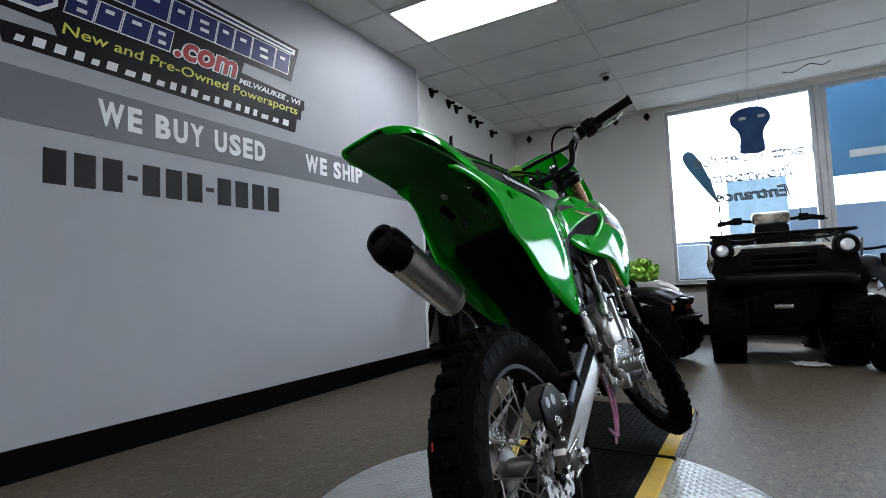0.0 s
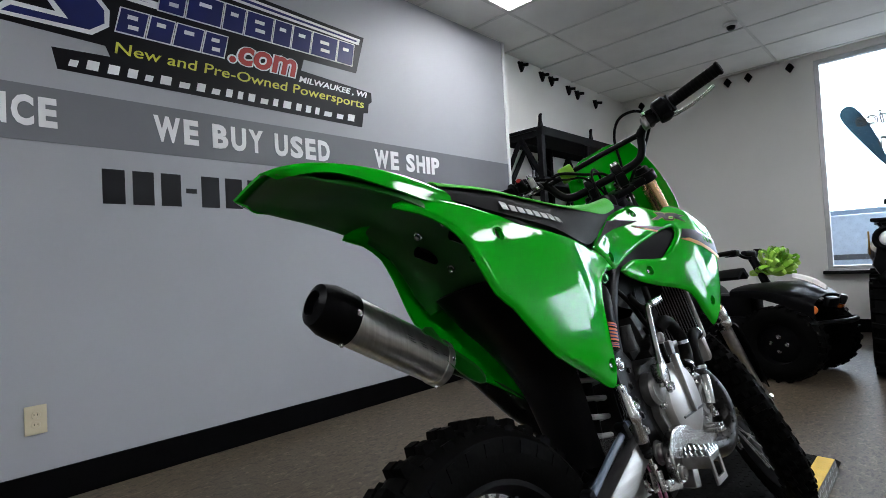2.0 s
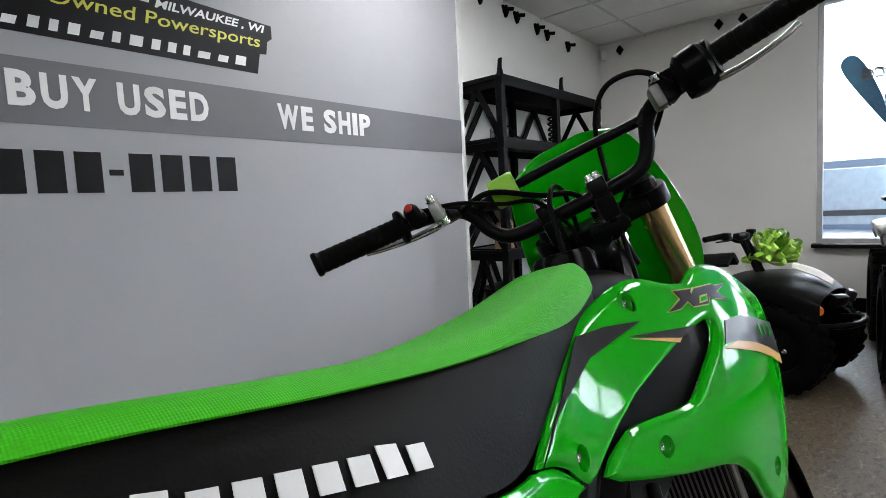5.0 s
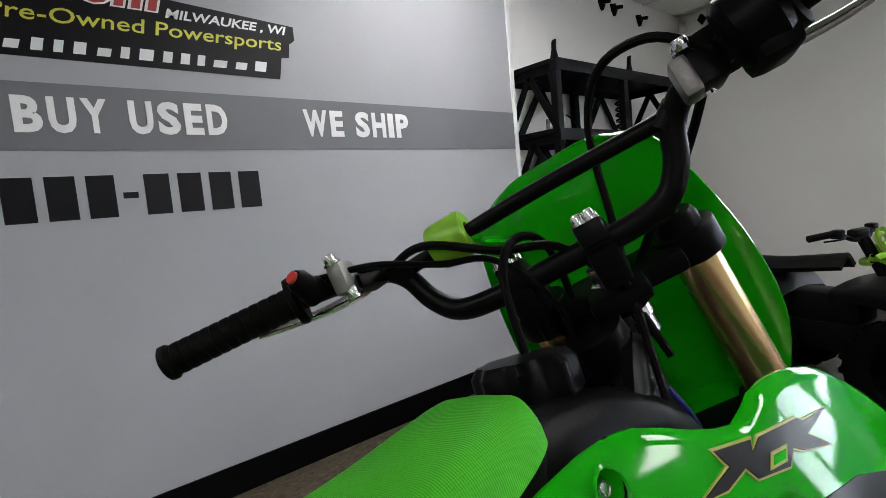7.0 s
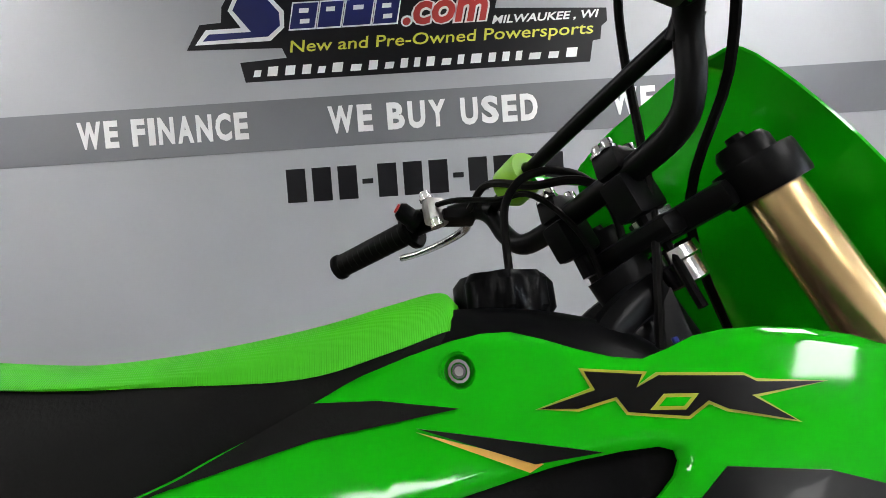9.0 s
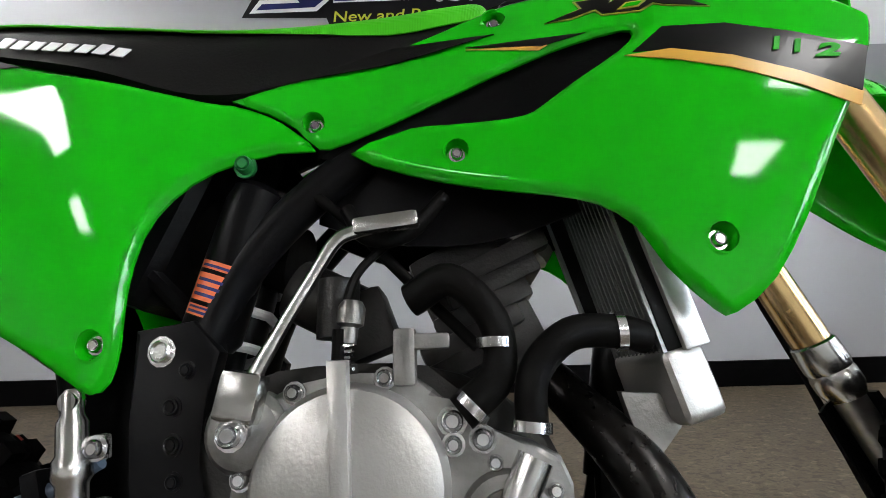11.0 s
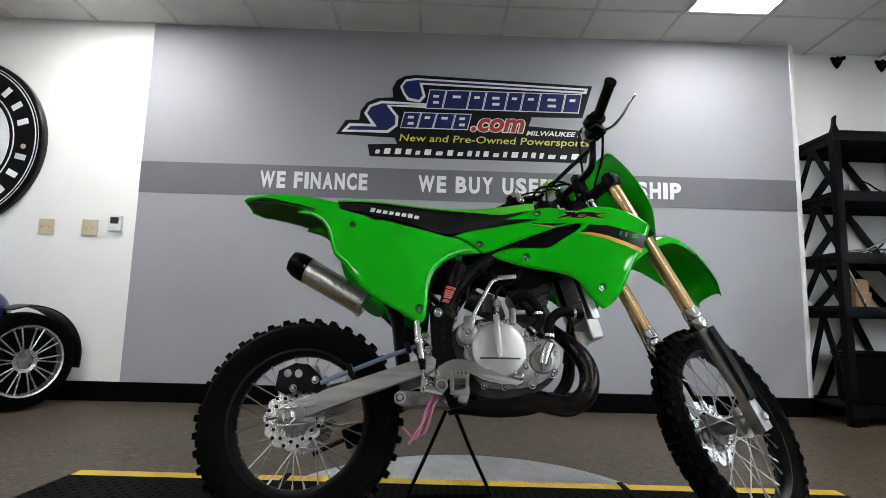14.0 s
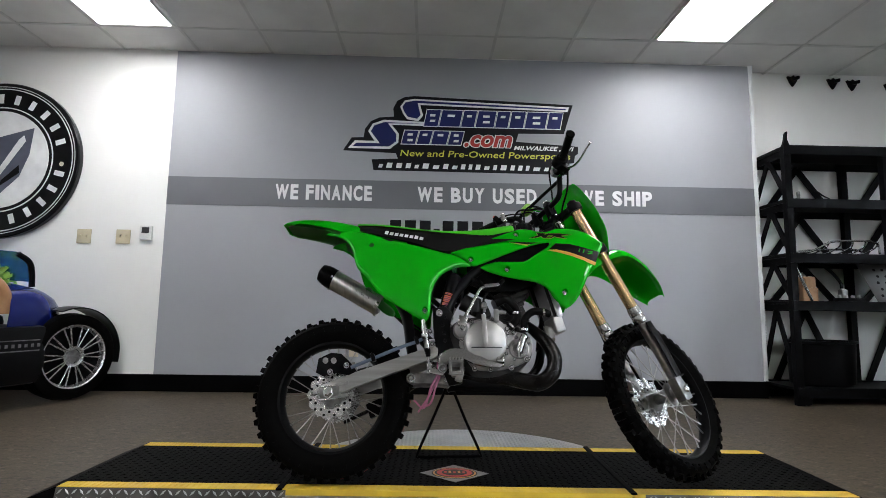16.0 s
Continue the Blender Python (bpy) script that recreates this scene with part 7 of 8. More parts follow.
# ---- parts rack against the recessed wall ----
RX0, RX1, RY0, RY1, RH = 4.17, 5.77, 2.14, 2.56, 2.03
rack = thing("storage_rack", "tall black steel rack with braced ends and five shelves", "shelving", pose(RX0, RY0, 0))
W_, D_ = RX1 - RX0, RY1 - RY0
P = 0.055
for x in (0, W_ / 2, W_):
    for y in (0, D_):
        part("post", boxes(((P, 0.05, RH), (x, y, RH / 2), (0, 0, 0), 0.004)), M_STEEL_BLACK, rack, smooth=False)
LEVELS = (0.10, 0.76, 1.13, 1.565, RH - 0.03)
for k, z in enumerate(LEVELS):
    part("shelf", boxes(((W_ + 0.04, D_ - 0.05, 0.02), (W_ / 2, D_ / 2, z + 0.022), (0, 0, 0), 0.003)), M_STEEL_BLACK, rack, smooth=False)
    for y in (-0.028, D_ + 0.028):
        part("beam", boxes(((W_ + 0.06, 0.012, 0.075), (W_ / 2, y, z), (0, 0, 0), 0.003)), M_STEEL_BLACK, rack, smooth=False)
for x in (0, W_):
    for za, zb in zip(LEVELS, LEVELS[1:]):
        for ya, yb in ((0, D_ / 2), (D_, D_ / 2)):
            bm = bmesh.new()
            d = Vector((0, yb - ya, zb - za - 0.06))
            box(bm, (0.012, 0.045, d.length), (x, (ya + yb) / 2, (za + zb) / 2), (-math.degrees(math.atan2(d.y, d.z)), 0, 0))
            part("end_brace", bm, M_STEEL_BLACK, rack, smooth=False)
        part("end_plate", boxes(((0.010, D_ - 0.05, 0.09), (x, D_ / 2, zb), (0, 0, 0), 0.003)), M_STEEL_BLACK, rack, smooth=False)
for bay in (0, W_ / 2):
    for za, zb in zip(LEVELS, LEVELS[1:]):
        for xa, xb in ((bay + 0.12, bay + W_ / 4), (bay + W_ / 2 - 0.12, bay + W_ / 4)):
            bm = bmesh.new()
            d = Vector((xb - xa, 0, zb - za - 0.06))
            box(bm, (0.055, 0.010, d.length), ((xa + xb) / 2, D_ + 0.015, (za + zb) / 2), (0, math.degrees(math.atan2(d.x, d.z)), 0))
            part("back_brace", bm, M_STEEL_BLACK, rack, smooth=False)
for x, z in ((0.0, RH + 0.035), (W_ / 2 + 0.1, RH + 0.02)):
    hk = thing("display_hook", "small black curved hook standing on the rack", "hook", pose(RX0 + x, RY0, RH + 0.0))
    bm = bmesh.new()
    prism(bm, [(-0.028, 0), (0.035, 0), (0.022, 0.035), (0.012, 0.075), (0.022, 0.115), (0.014, 0.125), (-0.002, 0.105), (-0.004, 0.06)], -0.012, 0.012, 0.002, 2, 2)
    part("hook", bm, M_STEEL_BLACK, hk)
for x in (0.06, W_ - 0.06):
    for y in (0.0, D_):
        bm = bmesh.new()
        lathe(bm, [(0, -0.014), (0.032, -0.014), (0.035, -0.008), (0.035, 0.008), (0.032, 0.014), (0, 0.014)], (x, y, 0.036), (0, 1, 0), 20)
        part("caster", bm, M_HOSE, rack)


def on_rack(x, level, y=0.12):
    return pose(RX0 + x, RY0 + y, LEVELS[level] + 0.032)


for x, h in ((0.13, 0.10), (0.22, 0.11)):
    t = thing("clear_tube", "slim clear plastic tube standing on the shelf", "tube", on_rack(x, 3, 0.18), group="tubes on the rack")
    bm = bmesh.new()
    lathe(bm, [(0, 0), (0.013, 0), (0.013, h), (0.010, h), (0.010, 0.004), (0, 0.004)], (0, 0, 0), (0, 0, 1), 16)
    part("tube", bm, M_CAST, t)
t = thing("control_lever", "thin dark control lever lying across the shelf", "lever", on_rack(0.30, 3, 0.15))
part("lever", tube(bmesh.new(), [(0, 0, 0.13), (0.06, 0, 0.105), (0.11, 0, 0.07), (0.16, 0, 0.045), (0.17, 0, 0.0)], 0.006, 8), M_HOSE, t)
t = thing("wire_carrier", "bright tubular steel carrier rack lying on the shelf", "carrier", on_rack(0.10, 2, 0.05))
for pts in ([(0, 0, 0.02), (0.1, 0, 0.03), (0.22, 0, 0.09), (0.32, 0, 0.115), (0.62, 0, 0.115), (0.66, 0, 0.02)], [(0, 0.18, 0.02), (0.22, 0.18, 0.06), (0.62, 0.18, 0.07), (0.66, 0.18, 0.02)]):
    part("rail", tube(bmesh.new(), pts, 0.008, 8), M_CHROME, t)
for k in range(5):
    x = 0.22 + 0.1 * k
    part("rung", tube(bmesh.new(), [(x + 0.03, 0, 0.115), (x + 0.02, 0.02, 0.07), (x - 0.04, 0.08, 0.025), (x - 0.1, 0.16, 0.02)], 0.006, 8), M_CHROME, t)
cardboard = material("brown_cardboard", (0.33, 0.19, 0.10), 0.8, 0, (0.27, 0.15, 0.08), 20, 3, 0.2, 90)
for size, at, lab in (((0.12, 0.12, 0.11), (0.20, 0.14), "small brown cardboard carton on the shelf"), ((0.10, 0.10, 0.09), (0.20, 0.14), "small brown cardboard carton stacked on another")):
    z = 0.0 if size[0] == 0.12 else 0.111
    t = thing("cardboard_box", lab, "box", on_rack(at[0], 1, at[1]) @ pose(0, 0, z, 0, 0, 12 if z else 0), group="cartons on the rack")
    part("carton", boxes((size, (0, 0, size[2] / 2), (0, 0, 0), 0.003)), cardboard, t, smooth=False)
    part("tape", boxes(((0.03, size[1] + 0.002, 0.001), (0, 0, size[2] + 0.0006))), M_IVORY, t, smooth=False)
t = thing("shock_tube", "slim polished tube leaning in the rack", "tube", on_rack(0.02, 1, 0.0))
part("tube", rod(bmesh.new(), (0.0, 0, 0.29), (0.14, 0.02, 0.01), 0.011, segs=12), M_CHROME, t)
t = thing("towing_hook", "curved black tow strap with a metal end", "tow strap", on_rack(0.42, 1, 0.10))
part("strap", tube(bmesh.new(), [(-0.35, 0, 0.33), (-0.2, 0, 0.34), (-0.05, 0, 0.26), (0.04, 0, 0.16), (0.05, 0, 0.11)], 0.012, 8), M_HOSE, t)
part("shackle", boxes(((0.05, 0.05, 0.10), (0.055, 0, 0.055), (0, 0, 0), 0.012)), M_CAST, t)
t = thing("winch_fitting", "small black winch fitting with bolts on the shelf", "winch part", on_rack(0.50, 1, 0.07))
part("body", boxes(((0.22, 0.06, 0.035), (0, 0, 0.018), (0, 0, 0), 0.01)), M_STEEL_BLACK, t)
for k in range(4):
    part("stud", bolt_head(bmesh.new(), (-0.08 + 0.055 * k, 0, 0.036), (0, 0, 1), 0.013, 0.02), M_CAST, t)
t = thing("skid_plate", "grey metal plate with punched round holes", "skid plate", on_rack(0.95, 1, 0.06) @ pose(0, 0, 0, -18, 0, 0))
bm = bmesh.new()
prism(bm, [(-0.22, 0.0), (0.25, 0.0), (0.25, 0.33), (-0.30, 0.33)], -0.003, 0.003, 0.001)
part("plate", bm, material("grey_painted_plate", (0.20, 0.20, 0.20), 0.5, 0.3), t, smooth=False)
for i in range(6):
    for j in range(5):
        bm = bmesh.new()
        lathe(bm, [(0, 0), (0.012, 0), (0.012, -0.002), (0, -0.002)], (-0.17 + 0.068 * i + 0.015 * (j % 2), -0.0042, 0.06 + 0.055 * j), (0, -1, 0), 10)
        part("hole", bm, M_DECAL_BLACK, t)
t = thing("coil_spring", "black suspension spring standing on the shelf", "spring", on_rack(0.98, 3, 0.12))
part("coil", tube(bmesh.new(), [(0.045 * math.cos(0.8 * k), 0.045 * math.sin(0.8 * k), 0.01 + 0.0055 * k) for k in range(48)], 0.009, 8, 1), M_STEEL_BLACK, t)
t = thing("black_tub", "round black plastic tub on the bottom shelf", "tub", on_rack(0.34, 0, 0.20))
bm = bmesh.new()
lathe(bm, [(0, 0), (0.23, 0), (0.25, 0.015), (0.265, 0.33), (0.285, 0.335), (0.285, 0.352), (0.262, 0.352), (0.25, 0.34), (0.238, 0.02), (0, 0.02)], (0, 0, 0), (0, 0, 1), 40)
bmesh.ops.transform(bm, matrix=Matrix.Diagonal((1, 0.62, 1, 1)), verts=bm.verts)
part("tub", bm, M_BLACK_PLASTIC, t)
t = thing("spare_tyre", "black knobbly tyre standing at the foot of the rack", "tyre", pose(5.15, 1.96, 0.0))
bm = bmesh.new()
lathe(bm, [(0.16, -0.06), (0.24, -0.085), (0.29, -0.06), (0.30, 0), (0.29, 0.06), (0.24, 0.085), (0.16, 0.06)], (0, 0, 0.30), (0, 1, 0), 40, True)
part("tyre", bm, M_TYRE, t)
bm = bmesh.new()
lathe(bm, [(0, -0.02), (0.15, -0.05), (0.165, -0.06), (0.165, 0.06), (0, 0.02)], (0, 0, 0.30), (0, 1, 0), 32)
part("rim", bm, M_CAST, t)

# ---- wall hangers ----
for x, z in ((4.60, 2.80), (4.97, 2.785), (5.15, 2.775), (5.50, 2.75), (5.69, 2.735), (6.12, 2.71)):
    t = thing("wall_hanger", "small black folded hanger on the white wall", "wall hanger", pose(x, RECESS, z), group="hangers along the wall top")
    bm = bmesh.new()
    prism(bm, [(0, -0.055), (0.028, -0.01), (0.05, 0.04), (0.018, 0.022), (0.0, 0.05), (-0.018, 0.022), (-0.05, 0.04), (-0.028, -0.01)], -0.03, 0.0, 0.004)
    part("fold", bm, M_STEEL_BLACK, t)
    part("arm", boxes(((0.018, 0.07, 0.03), (0, -0.06, 0.005), (12, 0, 0), 0.004)), M_STEEL_BLACK, t)
for y, z in ((2.36, 2.77), (1.36, 2.79), (1.15, 2.79), (0.76, 2.78)):
    t = thing("wall_hanger", "small black folded hanger on the window wall", "wall hanger", pose(EAST, y, z), group="hangers along the wall top")
    bm = bmesh.new()
    prism(bm, [(0, -0.055), (0.042, 0.0), (0.02, 0.035), (0.0, 0.055), (-0.02, 0.035), (-0.042, 0.0)], -0.03, 0.0, 0.006)
    bmesh.ops.transform(bm, matrix=pose(0, 0, 0, 0, 0, -90), verts=bm.verts)
    part("fold", bm, M_STEEL_BLACK, t)
t = thing("motion_sensor", "small white sensor box in the wall corner", "sensor", pose(EAST - 0.05, RECESS - 0.06, 2.74))
part("housing", boxes(((0.06, 0.06, 0.10), (0, 0, 0), (0, 0, 45), 0.01)), M_PLASTIC_WHITE, t)
t = thing("ceiling_wire", "thin dark loose wire hanging from the ceiling", "wire", pose(6.3, -0.9, CEIL))
part("wire", tube(bmesh.new(), [(0.1, -0.2, 0.0), (0.02, -0.12, -0.05), (-0.02, 0.0, -0.03), (0.05, 0.12, -0.06), (0.06, 0.22, -0.04)], 0.004, 6), M_HOSE, t)

# ---- on and beyond the window ----
M_GLASS_LETTER = material("grey_window_vinyl", (0.07, 0.075, 0.085), 0.5)


def pane_words(text, y0, y1, z0, z1, stroke):
    cu = bpy.data.curves.new("word", "FONT")
    cu.body, cu.shear, cu.resolution_u = text, 0.15, 3
    cu.fill_mode, cu.bevel_depth, cu.bevel_resolution = "NONE", 0.038, 0
    tmp = new("word", cu)
    bpy.context.view_layer.update()
    me = bpy.data.meshes.new_from_object(tmp.evaluated_get(bpy.context.evaluated_depsgraph_get()))
    bpy.data.objects.remove(tmp)
    xs, ys = [v.co.x for v in me.vertices], [v.co.y for v in me.vertices]
    for v in me.vertices:
        v.co = (EAST + 0.075 + v.co.z * 0.05, y0 + (v.co.x - min(xs)) / (max(xs) - min(xs)) * (y1 - y0), z0 + (v.co.y - min(ys)) / (max(ys) - min(ys)) * (z1 - z0))
    me.materials.clear()
    return letters(me, M_GLASS_LETTER, glass_sign, 1)


glass_sign = thing("window_lettering", "mirrored outline lettering on the shop window", "lettering", pose(0, 0, 0))
pane_words("Parts & Service", -0.96, 0.26, 2.04, 2.19, 0)
pane_words("Showroom", -0.79, 0.10, 1.82, 1.965, 0)
pane_words("Entrance", -0.705, 0.06, 1.59, 1.73, 0)
M_NAVY = material("navy_fabric", (0.05, 0.12, 0.30), 0.8, 0, (0.03, 0.08, 0.22), 6, 3, 0.2, 120)
M_TEAL = material("teal_fabric", (0.02, 0.07, 0.11), 0.8, 0, (0.015, 0.05, 0.085), 6, 3, 0.2, 120)
t = thing("feather_flag", "dark teal feather flag on a thin pole outside", "flag", pose(EAST + 0.55, -0.35, -0.08))
bm = bmesh.new()
prism(bm, [(-0.38, 1.70), (-0.46, 2.03), (-0.56, 2.28), (-0.64, 2.42), (-0.72, 2.45), (-0.78, 2.38), (-0.74, 2.25), (-0.60, 2.02), (-0.47, 1.82)], -0.003, 0.003, 0, 2, 2)
bmesh.ops.transform(bm, matrix=pose(0, 0, 0, 0, 0, -90), verts=bm.verts)
part("flag", bm, M_TEAL, t)
part("pole", rod(bmesh.new(), (0, 0.37, 0), (0, 0.385, 1.72), 0.008, segs=8), M_HOSE, t)
t = thing("hanging_banner", "blue hanging cut-out banner with small white patches", "banner", pose(EAST - 0.04, -0.38, 0.18))
bm = bmesh.new()
prism(bm, [(0.22, 2.40), (0.215, 2.30), (0.15, 2.23), (0.12, 2.12), (0.13, 1.95), (-0.115, 1.95), (-0.10, 2.12), (-0.13, 2.23), (-0.185, 2.30), (-0.18, 2.40), (-0.11, 2.47), (0.02, 2.49), (0.14, 2.47)], -0.02, 0.0, 0.004, 2, 2)
bmesh.ops.transform(bm, matrix=pose(0, 0, 0, 0, 0, 90), verts=bm.verts)
part("fabric", bm, M_NAVY, t)
for y in (-0.10, 0.09):
    part("patch", boxes(((0.003, 0.07, 0.035), (-0.003, y, 2.36))), M_PLASTIC_WHITE, t, smooth=False)
for y in (-0.09, 0.12):
    part("cord", rod(bmesh.new(), (0.01, y, 2.46), (0.01, y, HEAD - 0.14), 0.002, segs=5), M_HOSE, t)
t = thing("entrance_canopy", "deep blue fascia panel outside the second window", "canopy", pose(EAST + 0.9, -2.06, 1.92))
part("fascia", boxes(((0.06, 1.7, 1.2), (0, 0, 0.55), (0, 0, 0), 0.01)), material("blue_fascia", (0.10, 0.27, 0.48), 0.5, 0, (0.08, 0.23, 0.42), 2), t, smooth=False)
for y in (-0.8, -0.55):
    part("post", boxes(((0.05, 0.05, 2.1), (0.06, y, -1.0))), M_FRAME, t, smooth=False)
part("panel", boxes(((0.02, 0.5, 0.09), (-0.04, 0.42, 0.20), (0, 0, 0), 0.005)), M_PLASTIC_WHITE, t, smooth=False)
t = thing("outdoor_sign", "pale blue sunlit notice board in the car park", "sign", pose(14, -0.55, 0.4))
part("board", boxes(((0.1, 1.2, 2.2), (0, 0, 1.4), (0, 0, 0), 0.01)), material("pale_blue_board", (0.62, 0.80, 0.86), 0.6), t, smooth=False)
part("post", boxes(((0.1, 0.1, 0.9), (0, 0, -0.15))), M_FRAME, t, smooth=False)
t = thing("parked_trailer", "long white trailer parked outside", "trailer", pose(16, 1.2, -0.2))
part("body", boxes(((2.0, 6.0, 1.2), (0, 0, 1.1), (0, 0, 0), 0.05)), material("white_trailer_paint", (0.6, 0.62, 0.65), 0.5), t)
part("stripe", boxes(((0.02, 5.8, 0.12), (-1.012, 0, 0.75))), M_DECAL_GREY, t, smooth=False)
for y in (-1.6, 1.6):
    part("wheel", lathe(bmesh.new(), [(0, -0.1), (0.33, -0.1), (0.36, 0), (0.33, 0.1), (0, 0.1)], (-0.9, y, 0.36), (1, 0, 0), 24), M_TYRE, t)

# ---- quad bikes ----
M_CAMO = material("camouflage_plastic", (0.55, 0.50, 0.42), 0.35, 0, (0.10, 0.085, 0.06), 9, 6, 0.05, 100, contrast=(0.38, 0.58))
M_LAMP = material("headlamp_lens", (0.8, 0.82, 0.85), 0.08, 0.3)


def quad_tyre(bm, c, r, half):
    lathe(bm, [(r * 0.52, -half * 0.8), (r * 0.62, -half), (r * 0.85, -half), (r * 0.96, -half * 0.8), (r * 0.975, 0), (r * 0.96, half * 0.8), (r * 0.85, half), (r * 0.62, half), (r * 0.52, half * 0.8)], c, (0, 1, 0), 40, True)
    return bm


def quad_lugs(w, c, r, half):
    """The tread lugs of a quad's tyre, each on one of two shared meshes."""
    for s in (-1, 1):
        v = [(h, s * half * y, z * q) for h, q in ((r * 0.93, 1.1), (r, 0.85)) for y, z in ((0.1, -0.022), (0.95, -0.006), (0.95, 0.022), (0.1, 0.008))]
        me = bpy.data.meshes.new("lug")
        me.from_pydata(v, [], [(4, 5, 6, 7), (0, 1, 5, 4), (1, 2, 6, 5), (2, 3, 7, 6), (3, 0, 4, 7)])
        me.materials.append(M_TYRE)
        for k in range(22):
            ob = new("lug", me)
            ob.parent = w
            ob.matrix_basis = Matrix.Translation(c) @ Matrix.Rotation(math.tau * (k + 0.25 * s) / 22, 4, "Y")
            tagged(ob)


def quad_wheels(parent, axle_f, axle_r, track, r, half):
    for x in (axle_f, axle_r):
        for s in (-1, 1):
            hub = bmesh.new()
            lathe(hub, [(0, -0.05), (0.05, -0.05), (r * 0.5, -0.02), (r * 0.54, -half * 0.8), (r * 0.54, half * 0.8), (r * 0.5, 0.02), (0.05, 0.05), (0, 0.05)], (x, s * track, r), (0, 1, 0), 28)
            w = part("wheel", hub, M_STEEL_BLACK, parent, "black steel wheel")
            part("tyre", quad_tyre(bmesh.new(), (x, s * track, r), r, half), M_TYRE, w, "chunky black tyre")
            quad_lugs(w, (x, s * track, r), r, half)
            for k in range(4):
                a = math.tau * k / 4
                part("lug_nut", bolt_head(bmesh.new(), (x + 0.05 * math.cos(a), s * (track + 0.05), r + 0.05 * math.sin(a)), (0, s, 0), 0.011, 0.012), M_CHROME, w)


# local x points to the quad's front
quad = thing("quad_bike", "large camouflage and black utility quad bike facing the room", "quad bike", pose(5.40, -0.40, 0, 0, 0, 184) @ Matrix.Scale(1.07, 4))
quad_wheels(quad, 0.42, -0.52, 0.37, 0.315, 0.115)
bm = boxes(((1.30, 0.42, 0.22), (-0.02, 0, 0.42), (0, 0, 0), 0.05), ((0.30, 0.66, 0.16), (0.44, 0, 0.58), (0, 0, 0), 0.05), ((0.8, 0.40, 0.16), (-0.1, 0, 0.26), (0, 0, 0), 0.05), ((0.26, 0.60, 0.10), (-0.52, 0, 0.34), (0, 0, 0), 0.04), ((0.5, 0.36, 0.20), (-0.1, 0, 0.60), (0, 0, 0), 0.06))
part("chassis", bm, M_BLACK_PLASTIC, quad, "black engine and chassis")
bm = bmesh.new()
rows = []
for x, z, w, d in ((0.08, 0.80, 0.46, 0.10), (0.25, 0.87, 0.48, 0.10), (0.45, 0.90, 0.47, 0.10), (0.60, 0.885, 0.44, 0.12), (0.68, 0.83, 0.40, 0.12)):
    rows.append([(x, -w, z - d), (x, -w * 0.92, z - d * 0.35), (x, -w * 0.6, z - 0.01), (x, 0, z), (x, w * 0.6, z - 0.01), (x, w * 0.92, z - d * 0.35), (x, w, z - d)])
sheet(bm, rows, 0.012, 4, 4)
part("front_fender", bm, M_CAMO, quad, "camouflage front fender")
bm = bmesh.new()
rows = []
for x, z, w, d in ((-0.82, 0.80, 0.44, 0.12), (-0.62, 0.86, 0.47, 0.10), (-0.40, 0.84, 0.46, 0.10), (-0.25, 0.78, 0.42, 0.10)):
    rows.append([(x, -w, z - d), (x, -w * 0.92, z - d * 0.35), (x, 0, z), (x, w * 0.92, z - d * 0.35), (x, w, z - d)])
sheet(bm, rows, 0.012, 4, 4)
part("rear_fender", bm, M_CAMO, quad)
bm = bmesh.new()
prism(bm, [(-0.43, 0.64), (0.43, 0.64), (0.46, 0.70), (0.42, 0.86), (0.30, 0.78), (0.25, 0.865), (-0.25, 0.865), (-0.30, 0.78), (-0.42, 0.86), (-0.46, 0.70)], -0.06, 0.06, 0.02)
bmesh.ops.transform(bm, matrix=pose(0.655, 0, 0, 0, 0, 90), verts=bm.verts)
part("front_mask", bm, M_BLACK_PLASTIC, quad, "black front mask")
for k in range(3):
    part("grille_bar", boxes(((0.03, 0.40, 0.018), (0.725, 0, 0.72 + 0.045 * k), (0, 0, 0), 0.006)), M_STEEL_BLACK, quad)
for s in (-1, 1):
    part("grille_post", boxes(((0.05, 0.085, 0.15), (0.72, s * 0.235, 0.765), (0, 0, s * 6), 0.015)), M_STEEL_BLACK, quad)
    bm = bmesh.new()
    lathe(bm, [(0.0, 0.018), (0.045, 0.016), (0.050, 0.012), (0.062, 0.026), (0.078, 0.012), (0.078, -0.03), (0, -0.03)], (0.70, s * 0.375, 0.852), (1, s * 0.15, 0.1), 28)
    lampo = part("headlight", bm, M_STEEL_BLACK, quad, "round clear headlight")
    bm = bmesh.new()
    lathe(bm, [(0, 0.030), (0.034, 0.026), (0.044, 0.016), (0, 0.014)], (0.70, s * 0.375, 0.852), (1, s * 0.15, 0.1), 24)
    part("lens", bm, M_LAMP, lampo)
    bm = bmesh.new()
    prism(bm, [(0.66, 0.80), (0.70, 0.90), (0.60, 0.90), (0.62, 0.76)], s * 0.462, s * 0.472, 0.003)
    part("side_marker", bm, M_DECAL_GOLD if s < 0 else M_CAMO, quad)
bm = bmesh.new()
tube(bm, [(0.66, -0.40, 0.62), (0.75, -0.30, 0.63), (0.77, 0, 0.63), (0.75, 0.30, 0.63), (0.66, 0.40, 0.62)], 0.055, 12)
part("bumper", bm, M_BLACK_PLASTIC, quad, "rounded black front bumper")
bm = boxes(((0.10, 0.30, 0.16), (0.66, 0, 0.48), (0, 0, 0), 0.02))
part("skid_guard", bm, M_BLACK_PLASTIC, quad)
part("tow_hook", boxes(((0.04, 0.12, 0.03), (0.73, -0.02, 0.44), (0, 0, 0), 0.008)), M_CHROME, quad)
